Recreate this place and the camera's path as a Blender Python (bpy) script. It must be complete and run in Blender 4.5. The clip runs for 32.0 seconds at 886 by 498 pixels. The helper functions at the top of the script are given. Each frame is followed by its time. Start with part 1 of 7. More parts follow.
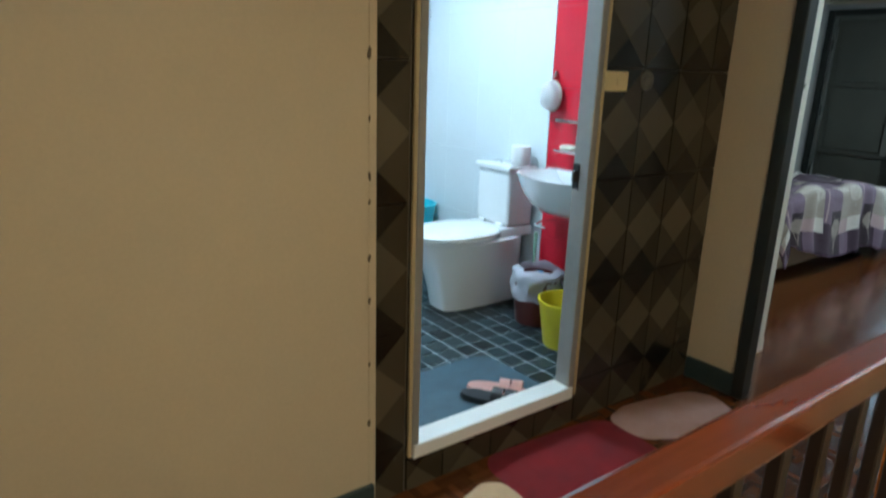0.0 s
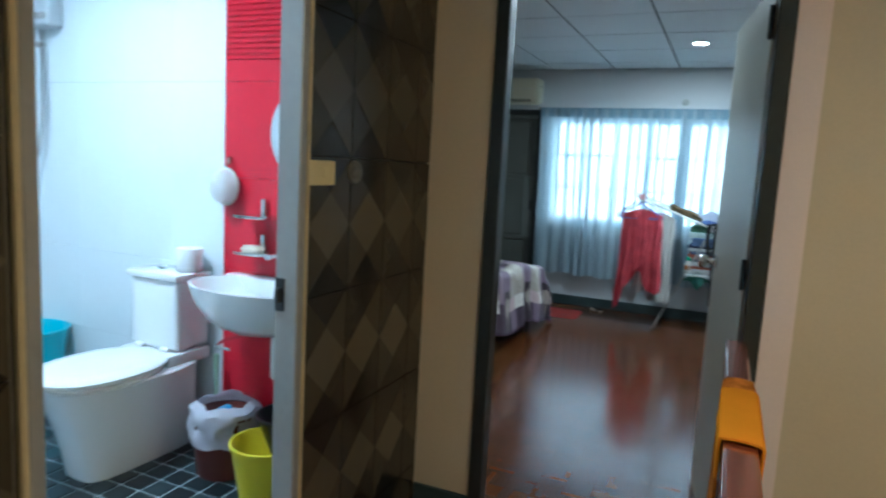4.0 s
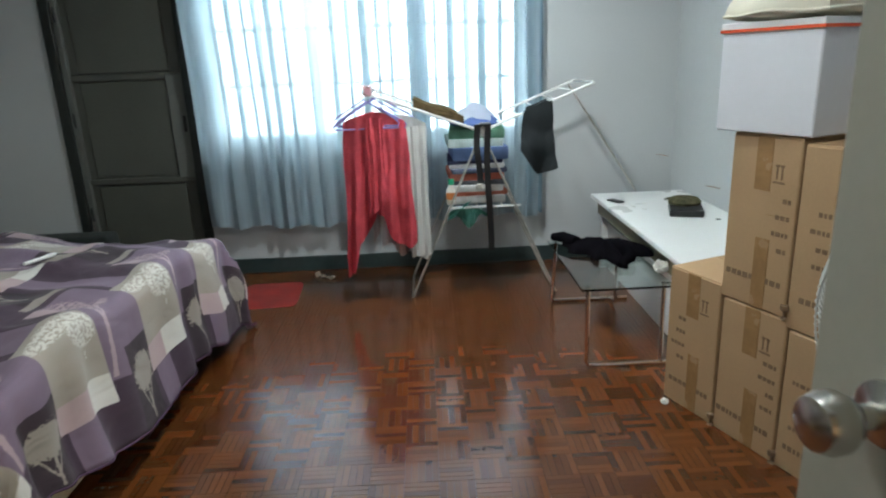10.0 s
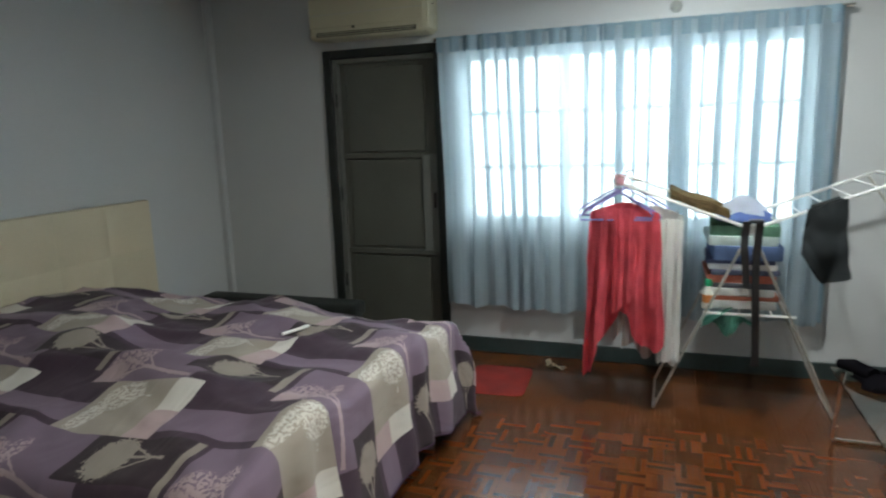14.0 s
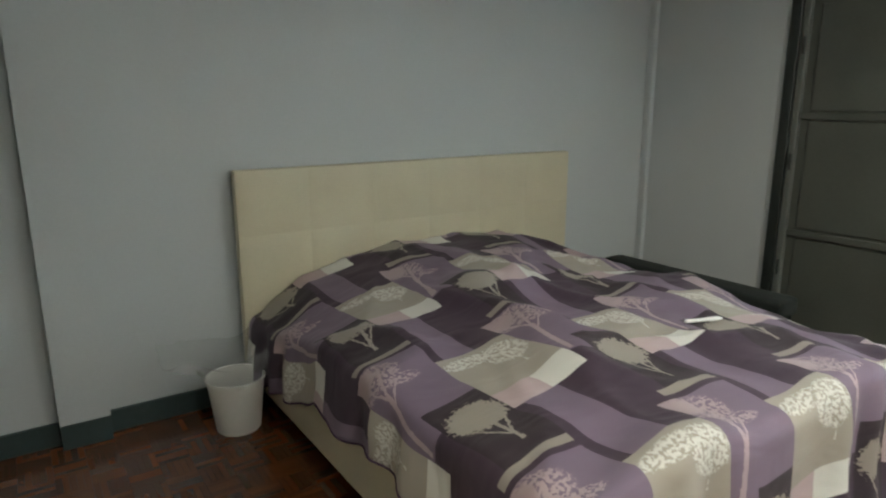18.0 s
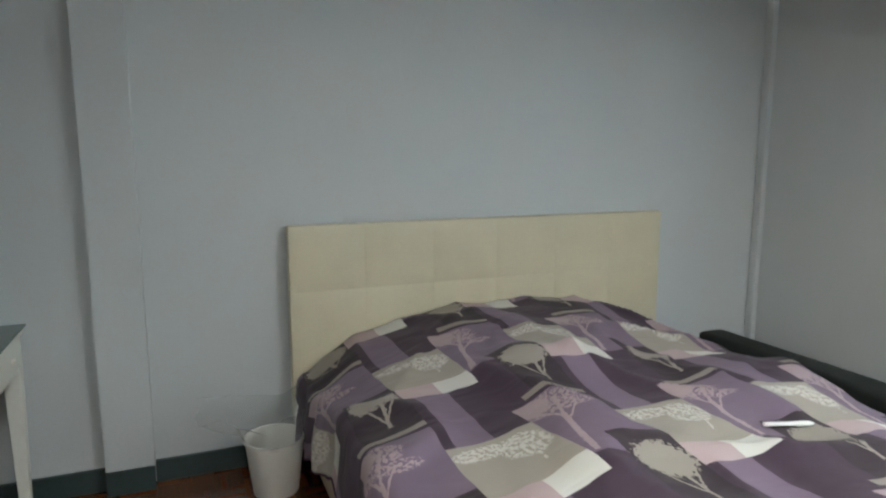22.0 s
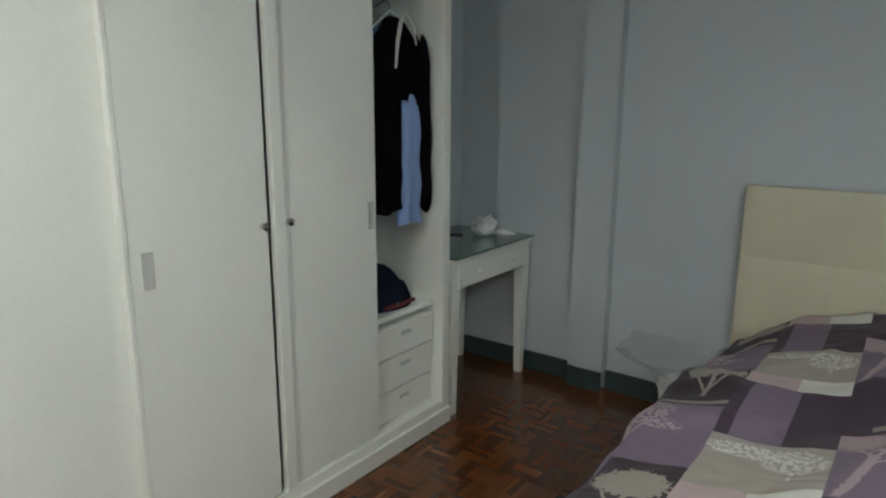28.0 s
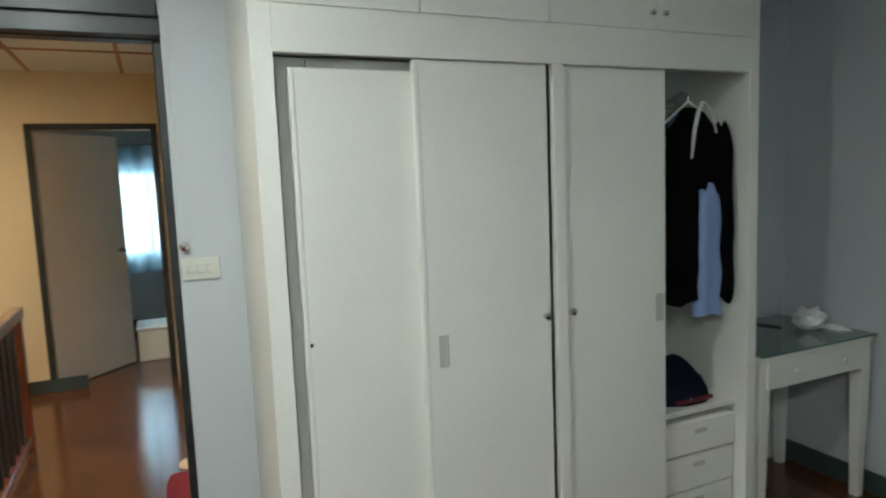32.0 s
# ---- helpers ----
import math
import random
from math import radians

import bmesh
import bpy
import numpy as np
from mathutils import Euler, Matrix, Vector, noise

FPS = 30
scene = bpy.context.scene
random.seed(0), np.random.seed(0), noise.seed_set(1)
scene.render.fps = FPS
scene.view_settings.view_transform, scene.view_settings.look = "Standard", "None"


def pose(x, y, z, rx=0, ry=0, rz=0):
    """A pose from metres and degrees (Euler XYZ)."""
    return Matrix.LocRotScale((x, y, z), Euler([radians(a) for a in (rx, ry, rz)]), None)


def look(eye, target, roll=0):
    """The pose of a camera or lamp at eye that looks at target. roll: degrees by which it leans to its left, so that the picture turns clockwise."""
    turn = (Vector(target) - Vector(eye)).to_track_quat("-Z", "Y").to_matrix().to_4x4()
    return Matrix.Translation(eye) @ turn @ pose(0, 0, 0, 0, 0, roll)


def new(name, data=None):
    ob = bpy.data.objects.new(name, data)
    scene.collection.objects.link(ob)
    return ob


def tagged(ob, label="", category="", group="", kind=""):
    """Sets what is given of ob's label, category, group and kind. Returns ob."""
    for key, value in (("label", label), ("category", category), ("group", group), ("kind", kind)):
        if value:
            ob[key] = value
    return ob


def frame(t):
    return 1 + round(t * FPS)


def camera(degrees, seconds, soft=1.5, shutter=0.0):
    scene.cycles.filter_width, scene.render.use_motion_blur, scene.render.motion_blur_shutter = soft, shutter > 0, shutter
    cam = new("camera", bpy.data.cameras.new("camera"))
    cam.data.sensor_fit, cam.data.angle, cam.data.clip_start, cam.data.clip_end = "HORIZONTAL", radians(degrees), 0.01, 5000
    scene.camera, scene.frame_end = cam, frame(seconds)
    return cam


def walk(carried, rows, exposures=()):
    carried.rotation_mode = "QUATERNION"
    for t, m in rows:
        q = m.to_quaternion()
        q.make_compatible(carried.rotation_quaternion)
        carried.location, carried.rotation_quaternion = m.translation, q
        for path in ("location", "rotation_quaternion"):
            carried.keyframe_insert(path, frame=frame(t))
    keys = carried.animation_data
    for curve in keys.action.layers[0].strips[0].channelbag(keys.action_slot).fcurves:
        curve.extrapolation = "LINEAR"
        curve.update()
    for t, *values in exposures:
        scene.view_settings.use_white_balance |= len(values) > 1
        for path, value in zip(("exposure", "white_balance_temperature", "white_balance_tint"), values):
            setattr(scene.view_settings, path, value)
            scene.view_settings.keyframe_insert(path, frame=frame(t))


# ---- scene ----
cam = camera(69.2, 32.0, 2.1, 0.5)
PATH = [
    (0, (0.082, 0.01, 1.332), (1.233, 1.553, 0.789), 1.9),
    (0.5, (0.071, 0.006, 1.386), (1.246, 1.586, 1.033), 2.1),
    (1, (0.074, -0.009, 1.443), (1.269, 1.582, 1.24), 1.8),
    (1.5, (0.076, -0.015, 1.458), (1.291, 1.567, 1.307), 1.7),
    (2, (0.103, 0.051, 1.429), (1.438, 1.532, 1.265), 1.5),
    (2.5, (0.137, 0.147, 1.405), (1.614, 1.484, 1.226), 1.4),
    (3, (0.21, 0.255, 1.371), (1.776, 1.482, 1.166), 1.5),
    (3.5, (0.34, 0.36, 1.364), (2.027, 1.413, 1.151), 2.2),
    (4, (0.434, 0.48, 1.337), (2.251, 1.276, 1.087), 3.1),
    (4.5, (0.514, 0.656, 1.344), (2.439, 1.117, 1.061), 1.7),
    (6.5, (1.401, 0.911, 1.385), (3.36, 0.961, 0.985), -3.0),
    (7, (1.7, 0.891, 1.368), (3.658, 0.93, 0.966), -3.6),
    (7.5, (1.958, 0.902, 1.346), (3.911, 0.939, 0.917), -3.5),
    (8, (2.192, 0.92, 1.349), (4.139, 0.969, 0.891), -3.6),
    (8.5, (2.392, 0.898, 1.335), (4.334, 0.97, 0.861), -3.5),
    (9, (2.547, 0.866, 1.33), (4.482, 0.954, 0.834), -3.0),
    (9.5, (2.698, 0.86, 1.314), (4.627, 0.908, 0.784), -2.2),
    (10, (2.861, 0.887, 1.316), (4.78, 0.846, 0.754), -2.3),
    (10.5, (2.957, 0.899, 1.349), (4.874, 0.811, 0.789), -2.8),
    (11, (2.991, 0.892, 1.379), (4.916, 0.813, 0.843), -3.2),
    (11.5, (2.985, 0.909, 1.422), (4.925, 0.843, 0.938), -3.0),
    (12, (2.991, 0.933, 1.445), (4.943, 0.968, 1.009), -3.0),
    (12.5, (3.002, 0.94, 1.453), (4.952, 1.139, 1.053), -3.0),
    (13, (3.015, 0.929, 1.456), (4.946, 1.29, 1.077), -3.1),
    (13.5, (3.031, 0.922, 1.455), (4.932, 1.43, 1.1), -2.8),
    (14, (3.079, 0.947, 1.438), (4.933, 1.607, 1.079), -1.9),
    (14.5, (3.168, 1.038, 1.415), (4.971, 1.83, 1.059), -1.6),
    (16.5, (3.321, 1.121, 1.408), (4.732, 2.478, 0.999), -1.0),
    (17, (3.332, 1.124, 1.411), (4.623, 2.589, 0.978), -0.8),
    (17.5, (3.355, 1.136, 1.393), (4.526, 2.696, 0.953), -0.9),
    (18, (3.397, 1.174, 1.379), (4.489, 2.788, 0.929), -0.1),
    (18.5, (3.445, 1.242, 1.403), (4.47, 2.904, 0.97), 0.4),
    (19, (3.489, 1.256, 1.441), (4.488, 2.948, 1.07), 0.1),
    (19.5, (3.51, 1.253, 1.478), (4.479, 2.982, 1.207), 0.2),
    (20, (3.549, 1.215, 1.495), (4.475, 2.981, 1.341), 0.1),
    (20.5, (3.505, 1.203, 1.584), (4.433, 2.968, 1.424), 0.3),
    (21, (3.604, 1.176, 1.511), (4.42, 2.995, 1.352), 0.1),
    (21.5, (3.688, 1.179, 1.453), (4.466, 3.01, 1.245), 0.3),
    (22, (3.788, 1.192, 1.396), (4.534, 3.023, 1.1), 0.0),
    (22.5, (3.892, 1.268, 1.383), (4.549, 3.119, 1.005), 0.3),
    (23, (3.99, 1.302, 1.359), (4.482, 3.196, 0.943), -0.5),
    (23.5, (4.108, 1.259, 1.345), (4.397, 3.193, 0.927), -1.1),
    (24, (4.279, 1.22, 1.315), (4.318, 3.177, 0.905), -1.0),
    (24.5, (4.369, 1.268, 1.3), (4.236, 3.22, 0.885), -0.9),
    (25, (4.459, 1.325, 1.318), (4.096, 3.246, 0.895), -0.2),
    (25.5, (4.555, 1.348, 1.322), (3.973, 3.213, 0.892), -0.2),
    (26, (4.665, 1.331, 1.321), (3.842, 3.102, 0.888), 0.1),
    (26.5, (4.708, 1.296, 1.31), (3.731, 2.986, 0.875), 0.1),
    (28.5, (4.78, 1.064, 1.432), (3.572, 2.605, 1.026), 0.0),
    (29, (4.801, 1.031, 1.476), (3.529, 2.536, 1.136), -0.4),
    (29.5, (4.823, 1.007, 1.512), (3.473, 2.459, 1.247), -0.3),
    (30, (4.834, 0.997, 1.532), (3.379, 2.347, 1.288), -0.3),
    (30.5, (4.862, 1.015, 1.529), (3.289, 2.228, 1.302), -0.8),
    (31, (4.918, 1.059, 1.528), (3.257, 2.153, 1.322), -1.2),
    (31.5, (4.935, 1.104, 1.511), (3.2, 2.079, 1.312), -1.9),
    (32, (4.94, 1.19, 1.49), (3.124, 1.999, 1.274), -2.3),
]

EXPOSURE = [(0, -0.45, 5300, -4), (3, -0.35, 5100, -3), (4.5, -0.35, 5000, -3), (6.5, 0.0, 5200, -4), (8, 0.25, 5500, 0), (9, 0.08, 5800, 1), (10, -0.05, 6000, 3), (13, -0.32, 6300, 5), (14.5, -0.05, 6400, 5), (17, 0.28, 6700, 4), (20, 0.15, 6600, 0), (22, 0.68, 6250, 6), (24.5, 0.7, 6250, 6), (26, 0.6, 6250, 6), (29, 0.0, 6150, 2), (32, 0.05, 6150, 2)]
walk(cam, [(t, look(eye, target, roll)) for t, eye, target, roll in PATH], EXPOSURE)

# ---- world, light, exposure ----
world = bpy.data.worlds.new("world")
scene.world = world
world.use_nodes = True
wn = world.node_tree.nodes
sky = wn.new("ShaderNodeTexSky")
sky.sky_type = "NISHITA"
sky.sun_disc = False
sky.sun_elevation, sky.sun_rotation = radians(50), radians(120)
wn["Background"].inputs["Strength"].default_value = 0.1
world.node_tree.links.new(sky.outputs[0], wn["Background"].inputs["Color"])

sun = new("sun", bpy.data.lights.new("sun", "SUN"))
sun.data.energy, sun.data.angle, sun.data.color = 1.0, radians(12), (1.0, 0.96, 0.9)
sun.matrix_world = look((12, 3, 14), (6, 1, 0))


def area(name, loc, target, w, h, power, color):
    data = bpy.data.lights.new(name, "AREA")
    data.shape, data.size, data.size_y, data.energy, data.color = "RECTANGLE", w, h, power, color
    ob = new(name, data)
    ob.matrix_world = look(loc, target)
    return ob


area("window_daylight", (7.10, 1.25, 1.38), (5.0, 1.25, 1.2), 1.9, 1.0, 36, (0.86, 0.94, 1.0))
# x 3.95 is an unseen downlight, added for the light near the door
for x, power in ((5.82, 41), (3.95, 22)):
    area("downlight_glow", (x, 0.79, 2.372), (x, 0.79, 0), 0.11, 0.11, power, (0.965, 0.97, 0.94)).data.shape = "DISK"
area("bath_lamp_glow", (1.6, 2.7, 2.36), (1.6, 2.7, 0), 0.3, 0.3, 54, (0.86, 0.94, 1.0))
area("hall_lamp_glow", (0.6, -0.85, 2.29), (0.6, -0.85, 0), 0.25, 0.25, 49, (1.0, 0.80, 0.54))
area("far_window_daylight", (-2.9, 1.15, 1.25), (-1.0, 1.1, 1.0), 1.15, 0.9, 42, (0.95, 0.97, 1.0))

# ---- materials ----


def mat(name, col, rough=0.5, metal=0.0, var=0.12, scale=3.0, grain=40.0, bump=0.15, dist=0.002, col2=None, coat=0.0, spec=0.5, rvar=0.1, island=False, stretch=(1, 1, 1)):
    m = bpy.data.materials.new(name)
    m.use_nodes = True
    nt = m.node_tree
    n, ln = nt.nodes, nt.links.new
    b = n["Principled BSDF"]
    b.inputs["Metallic"].default_value = metal
    b.inputs["Specular IOR Level"].default_value = spec
    b.inputs["Coat Weight"].default_value = coat
    b.inputs["Coat Roughness"].default_value = 0.12
    tc = n.new("ShaderNodeTexCoord")
    mp = n.new("ShaderNodeMapping")
    mp.inputs["Scale"].default_value = stretch
    ln(tc.outputs["Object"], mp.inputs["Vector"])
    big, fine = n.new("ShaderNodeTexNoise"), n.new("ShaderNodeTexNoise")
    big.inputs["Scale"].default_value, big.inputs["Detail"].default_value = scale, 5
    fine.inputs["Scale"].default_value, fine.inputs["Detail"].default_value = grain, 4
    ln(mp.outputs[0], big.inputs["Vector"])
    ln(mp.outputs[0], fine.inputs["Vector"])
    dark = tuple(c * (1 - var) for c in col)
    light = col2 or tuple(min(1, c * (1 + var)) for c in col)
    ramp = n.new("ShaderNodeValToRGB")
    ramp.color_ramp.elements[0].position, ramp.color_ramp.elements[1].position = 0.3, 0.7
    ramp.color_ramp.elements[0].color, ramp.color_ramp.elements[1].color = (*dark, 1), (*light, 1)
    add = n.new("ShaderNodeMath")
    add.operation = "MULTIPLY_ADD"
    add.inputs[1].default_value = 0.35
    ln(fine.outputs["Fac"], add.inputs[0])
    sub = n.new("ShaderNodeMath")
    sub.operation = "MULTIPLY"
    sub.inputs[1].default_value = 0.65
    ln(big.outputs["Fac"], sub.inputs[0])
    ln(sub.outputs[0], add.inputs[2])
    src = add.outputs[0]
    if island:
        geo = n.new("ShaderNodeNewGeometry")
        info = n.new("ShaderNodeObjectInfo")
        plus = n.new("ShaderNodeMath")
        plus.operation = "ADD"
        ln(geo.outputs["Random Per Island"], plus.inputs[0])
        ln(info.outputs["Random"], plus.inputs[1])
        fr = n.new("ShaderNodeMath")
        fr.operation = "FRACT"
        ln(plus.outputs[0], fr.inputs[0])
        mix = n.new("ShaderNodeMath")
        mix.operation = "MULTIPLY_ADD"
        mix.inputs[1].default_value = 0.55
        ln(fr.outputs[0], mix.inputs[0])
        half = n.new("ShaderNodeMath")
        half.operation = "MULTIPLY"
        half.inputs[1].default_value = 0.45
        ln(src, half.inputs[0])
        ln(half.outputs[0], mix.inputs[2])
        src = mix.outputs[0]
    ln(src, ramp.inputs["Fac"])
    ln(ramp.outputs["Color"], b.inputs["Base Color"])
    rr = n.new("ShaderNodeMapRange")
    rr.inputs["To Min"].default_value, rr.inputs["To Max"].default_value = max(0, rough - rvar), min(1, rough + rvar)
    ln(big.outputs["Fac"], rr.inputs["Value"])
    ln(rr.outputs[0], b.inputs["Roughness"])
    if bump:
        bp = n.new("ShaderNodeBump")
        bp.inputs["Strength"].default_value, bp.inputs["Distance"].default_value = bump, dist
        ln(fine.outputs["Fac"], bp.inputs["Height"])
        ln(bp.outputs[0], b.inputs["Normal"])
    return m


def glass(name, col=(0.9, 0.97, 0.95), rough=0.02):
    m = bpy.data.materials.new(name)
    m.use_nodes = True
    b = m.node_tree.nodes["Principled BSDF"]
    b.inputs["Base Color"].default_value = (*col, 1)
    b.inputs["Transmission Weight"].default_value = 1.0
    b.inputs["Roughness"].default_value = rough
    b.inputs["IOR"].default_value = 1.45
    return m


def emit(name, col, strength):
    m = bpy.data.materials.new(name)
    m.use_nodes = True
    nt = m.node_tree
    nt.nodes.remove(nt.nodes["Principled BSDF"])
    e = nt.nodes.new("ShaderNodeEmission")
    e.inputs["Color"].default_value, e.inputs["Strength"].default_value = (*col, 1), strength
    nt.links.new(e.outputs[0], nt.nodes["Material Output"].inputs["Surface"])
    return m


def cloth(name, col, sheer=0.0, trans=0.3, var=0.1, grain=300.0, scale=5.0, bump=0.25, dist=0.001, streak=0.0):
    """Woven cloth: diffuse and translucent, sheer cloth lets some light straight through."""
    m = bpy.data.materials.new(name)
    m.use_nodes = True
    nt = m.node_tree
    n, ln = nt.nodes, nt.links.new
    n.remove(n["Principled BSDF"])
    tc = n.new("ShaderNodeTexCoord")
    no, weave = n.new("ShaderNodeTexNoise"), n.new("ShaderNodeTexNoise")
    no.inputs["Scale"].default_value, no.inputs["Detail"].default_value = scale, 4
    weave.inputs["Scale"].default_value = grain
    ln(tc.outputs["Object"], no.inputs["Vector"])
    ln(tc.outputs["Object"], weave.inputs["Vector"])
    ramp = n.new("ShaderNodeValToRGB")
    ramp.color_ramp.elements[0].position, ramp.color_ramp.elements[1].position = 0.3, 0.7
    ramp.color_ramp.elements[0].color = (*[c * (1 - var) for c in col], 1)
    ramp.color_ramp.elements[1].color = (*[min(1, c * (1 + var)) for c in col], 1)
    ln(no.outputs["Fac"], ramp.inputs["Fac"])
    bp = n.new("ShaderNodeBump")
    bp.inputs["Strength"].default_value, bp.inputs["Distance"].default_value = bump, dist
    ln(weave.outputs["Fac"], bp.inputs["Height"])
    di, tr, tp = n.new("ShaderNodeBsdfDiffuse"), n.new("ShaderNodeBsdfTranslucent"), n.new("ShaderNodeBsdfTransparent")
    for node in (di, tr):
        ln(ramp.outputs[0], node.inputs["Color"])
        ln(bp.outputs[0], node.inputs["Normal"])
    a, c = n.new("ShaderNodeMixShader"), n.new("ShaderNodeMixShader")
    a.inputs[0].default_value, c.inputs[0].default_value = trans, sheer
    ln(di.outputs[0], a.inputs[1])
    ln(tr.outputs[0], a.inputs[2])
    ln(a.outputs[0], c.inputs[1])
    ln(tp.outputs[0], c.inputs[2])
    if streak:
        # gathered threads: denser and thinner strips running down the cloth
        mp = n.new("ShaderNodeMapping")
        mp.inputs["Scale"].default_value = (1.0, 42.0, 0.9)
        st = n.new("ShaderNodeTexNoise")
        st.inputs["Scale"].default_value, st.inputs["Detail"].default_value = 1.0, 3
        ln(tc.outputs["Object"], mp.inputs["Vector"])
        ln(mp.outputs[0], st.inputs["Vector"])
        mr = n.new("ShaderNodeMapRange")
        mr.inputs["From Min"].default_value, mr.inputs["From Max"].default_value = 0.32, 0.68
        mr.inputs["To Min"].default_value, mr.inputs["To Max"].default_value = max(0.0, sheer - streak), sheer + streak
        ln(st.outputs["Fac"], mr.inputs["Value"])
        ln(mr.outputs[0], c.inputs[0])
    ln(c.outputs[0], n["Material Output"].inputs["Surface"])
    return m


M_BEIGE = mat("beige_wall_paint", (0.60, 0.49, 0.33), 0.55, var=0.06, scale=1.5, grain=90, bump=0.2)
M_PEACH = mat("peach_wall_paint", (0.80, 0.65, 0.585), 0.5, var=0.05, scale=2, grain=90, bump=0.15)
M_GREY = mat("pale_blue_grey_wall_paint", (0.512, 0.533, 0.54), 0.5, var=0.05, scale=1.2, grain=80, bump=0.2)
M_SKIRT = mat("dark_green_skirting_paint", (0.035, 0.055, 0.055), 0.4, var=0.25, scale=4)
M_FRAME = mat("dark_green_door_frame_paint", (0.018, 0.022, 0.02), 0.4, var=0.3, scale=6)
M_CEIL = mat("ceiling_board", (0.66, 0.68, 0.68), 0.7, var=0.05, scale=2, grain=150, bump=0.3)
M_JOINT = mat("ceiling_joint_dark", (0.07, 0.07, 0.06), 0.8, var=0.3)
M_DOOR = mat("greenish_grey_door_paint", (0.455, 0.445, 0.37), 0.38, var=0.06, scale=2, grain=60, bump=0.1)
M_WHITE = mat("white_paint", (0.8, 0.8, 0.77), 0.4, var=0.05, scale=3)
M_CREAM = mat("cream_laminate", (0.78, 0.765, 0.69), 0.38, var=0.05, scale=2, grain=70, bump=0.1)
M_ALU = mat("aluminium_frame_grey", (0.34, 0.33, 0.31), 0.4, metal=0.3, var=0.1)
M_CHROME = mat("chrome", (0.75, 0.75, 0.74), 0.15, metal=1.0, var=0.05, bump=0)
M_GLASS = glass("clear_glass")
M_STEEL = mat("brushed_steel", (0.62, 0.6, 0.56), 0.22, metal=1.0, var=0.08, bump=0.05)
M_BLACK = mat("black_plastic", (0.015, 0.015, 0.016), 0.4, var=0.3)
M_PARQ = mat("varnished_parquet_wood", (0.082, 0.0245, 0.0064), 0.22, var=0.05, scale=5, grain=60, bump=0.06, col2=(0.136, 0.0455, 0.0125), coat=0.52, spec=0.4, island=True, rvar=0.06)
M_PARQ_BASE = mat("parquet_joint", (0.06, 0.02, 0.009), 0.5, var=0.2)
M_SKYCARD = emit("bright_overcast_sky", (1.0, 0.98, 0.985), 3.3)
M_SKYEAST = emit("glaring_overcast_sky", (1.0, 0.98, 0.985), 7.5)

# ---- mesh helpers ----


def thing(name, label, category, loc=(0, 0, 0), rz=0.0, group="", kind=""):
    e = new(name)
    e.empty_display_size = 0.1
    e.matrix_world = pose(*loc, 0, 0, rz)
    return tagged(e, label, category, group, kind)


def finish(name, bm, material, smooth=False):
    me = bpy.data.meshes.new(name)
    bmesh.ops.recalc_face_normals(bm, faces=bm.faces)
    bm.to_mesh(me)
    bm.free()
    me.materials.append(material)
    if smooth:
        for p in me.polygons:
            p.use_smooth = True
        me.set_sharp_from_angle(angle=radians(40))
    return new(name, me)


def part(name, bm, material, parent, label="", smooth=False):
    ob = finish(name, bm, material, smooth)
    ob.parent = parent
    return tagged(ob, label)


def bx(x0, y0, z0, x1, y1, z1, bev=0.0, bm=None, seg=1):
    bm = bm or bmesh.new()
    vs = [bm.verts.new((x, y, z)) for x in (x0, x1) for y in (y0, y1) for z in (z0, z1)]
    fs = [bm.faces.new([vs[i] for i in f]) for f in ((0, 1, 3, 2), (4, 6, 7, 5), (0, 4, 5, 1), (2, 3, 7, 6), (0, 2, 6, 4), (1, 5, 7, 3))]
    if bev:
        es = list({e for f in fs for e in f.edges})
        bmesh.ops.bevel(bm, geom=es, offset=bev, segments=seg, affect="EDGES", profile=0.6)
    return bm


def tube(pts, r, n=8, bm=None, closed=False):
    bm = bm or bmesh.new()
    pts = [Vector(p) for p in pts]
    rs = r if isinstance(r, (list, tuple)) else [r] * len(pts)
    rings = []
    ref = None
    for i, p in enumerate(pts):
        a = pts[i - 1] if i or closed else p
        b = pts[(i + 1) % len(pts)] if i < len(pts) - 1 or closed else p
        d = (b - a).normalized()
        if ref is None:
            ref = d.orthogonal().normalized()
        ref = (ref - d * ref.dot(d))
        ref = ref.normalized() if ref.length > 1e-6 else d.orthogonal().normalized()
        side = d.cross(ref)
        rings.append([bm.verts.new(p + rs[i] * (math.cos(2 * math.pi * k / n) * ref + math.sin(2 * math.pi * k / n) * side)) for k in range(n)])
    for i in range(len(rings) - (0 if closed else 1)):
        a, b = rings[i], rings[(i + 1) % len(rings)]
        for k in range(n):
            bm.faces.new((a[k], a[(k + 1) % n], b[(k + 1) % n], b[k]))
    if not closed:
        bm.faces.new(rings[0][::-1])
        bm.faces.new(rings[-1])
    return bm


def lathe(profile, n=24, c=(0, 0, 0), bm=None, sx=1.0, sy=1.0):
    """A turned shape round the z axis from (radius, height) pairs."""
    bm = bm or bmesh.new()
    rings = []
    for r, z in profile:
        if r < 1e-5:
            rings.append([bm.verts.new((c[0], c[1], c[2] + z))])
        else:
            rings.append([bm.verts.new((c[0] + sx * r * math.cos(2 * math.pi * k / n), c[1] + sy * r * math.sin(2 * math.pi * k / n), c[2] + z)) for k in range(n)])
    for a, b in zip(rings, rings[1:]):
        for k in range(n):
            q = [a[k % len(a)], a[(k + 1) % len(a)], b[(k + 1) % len(b)], b[k % len(b)]]
            q = list(dict.fromkeys(q))
            if len(q) > 2:
                bm.faces.new(q)
    return bm


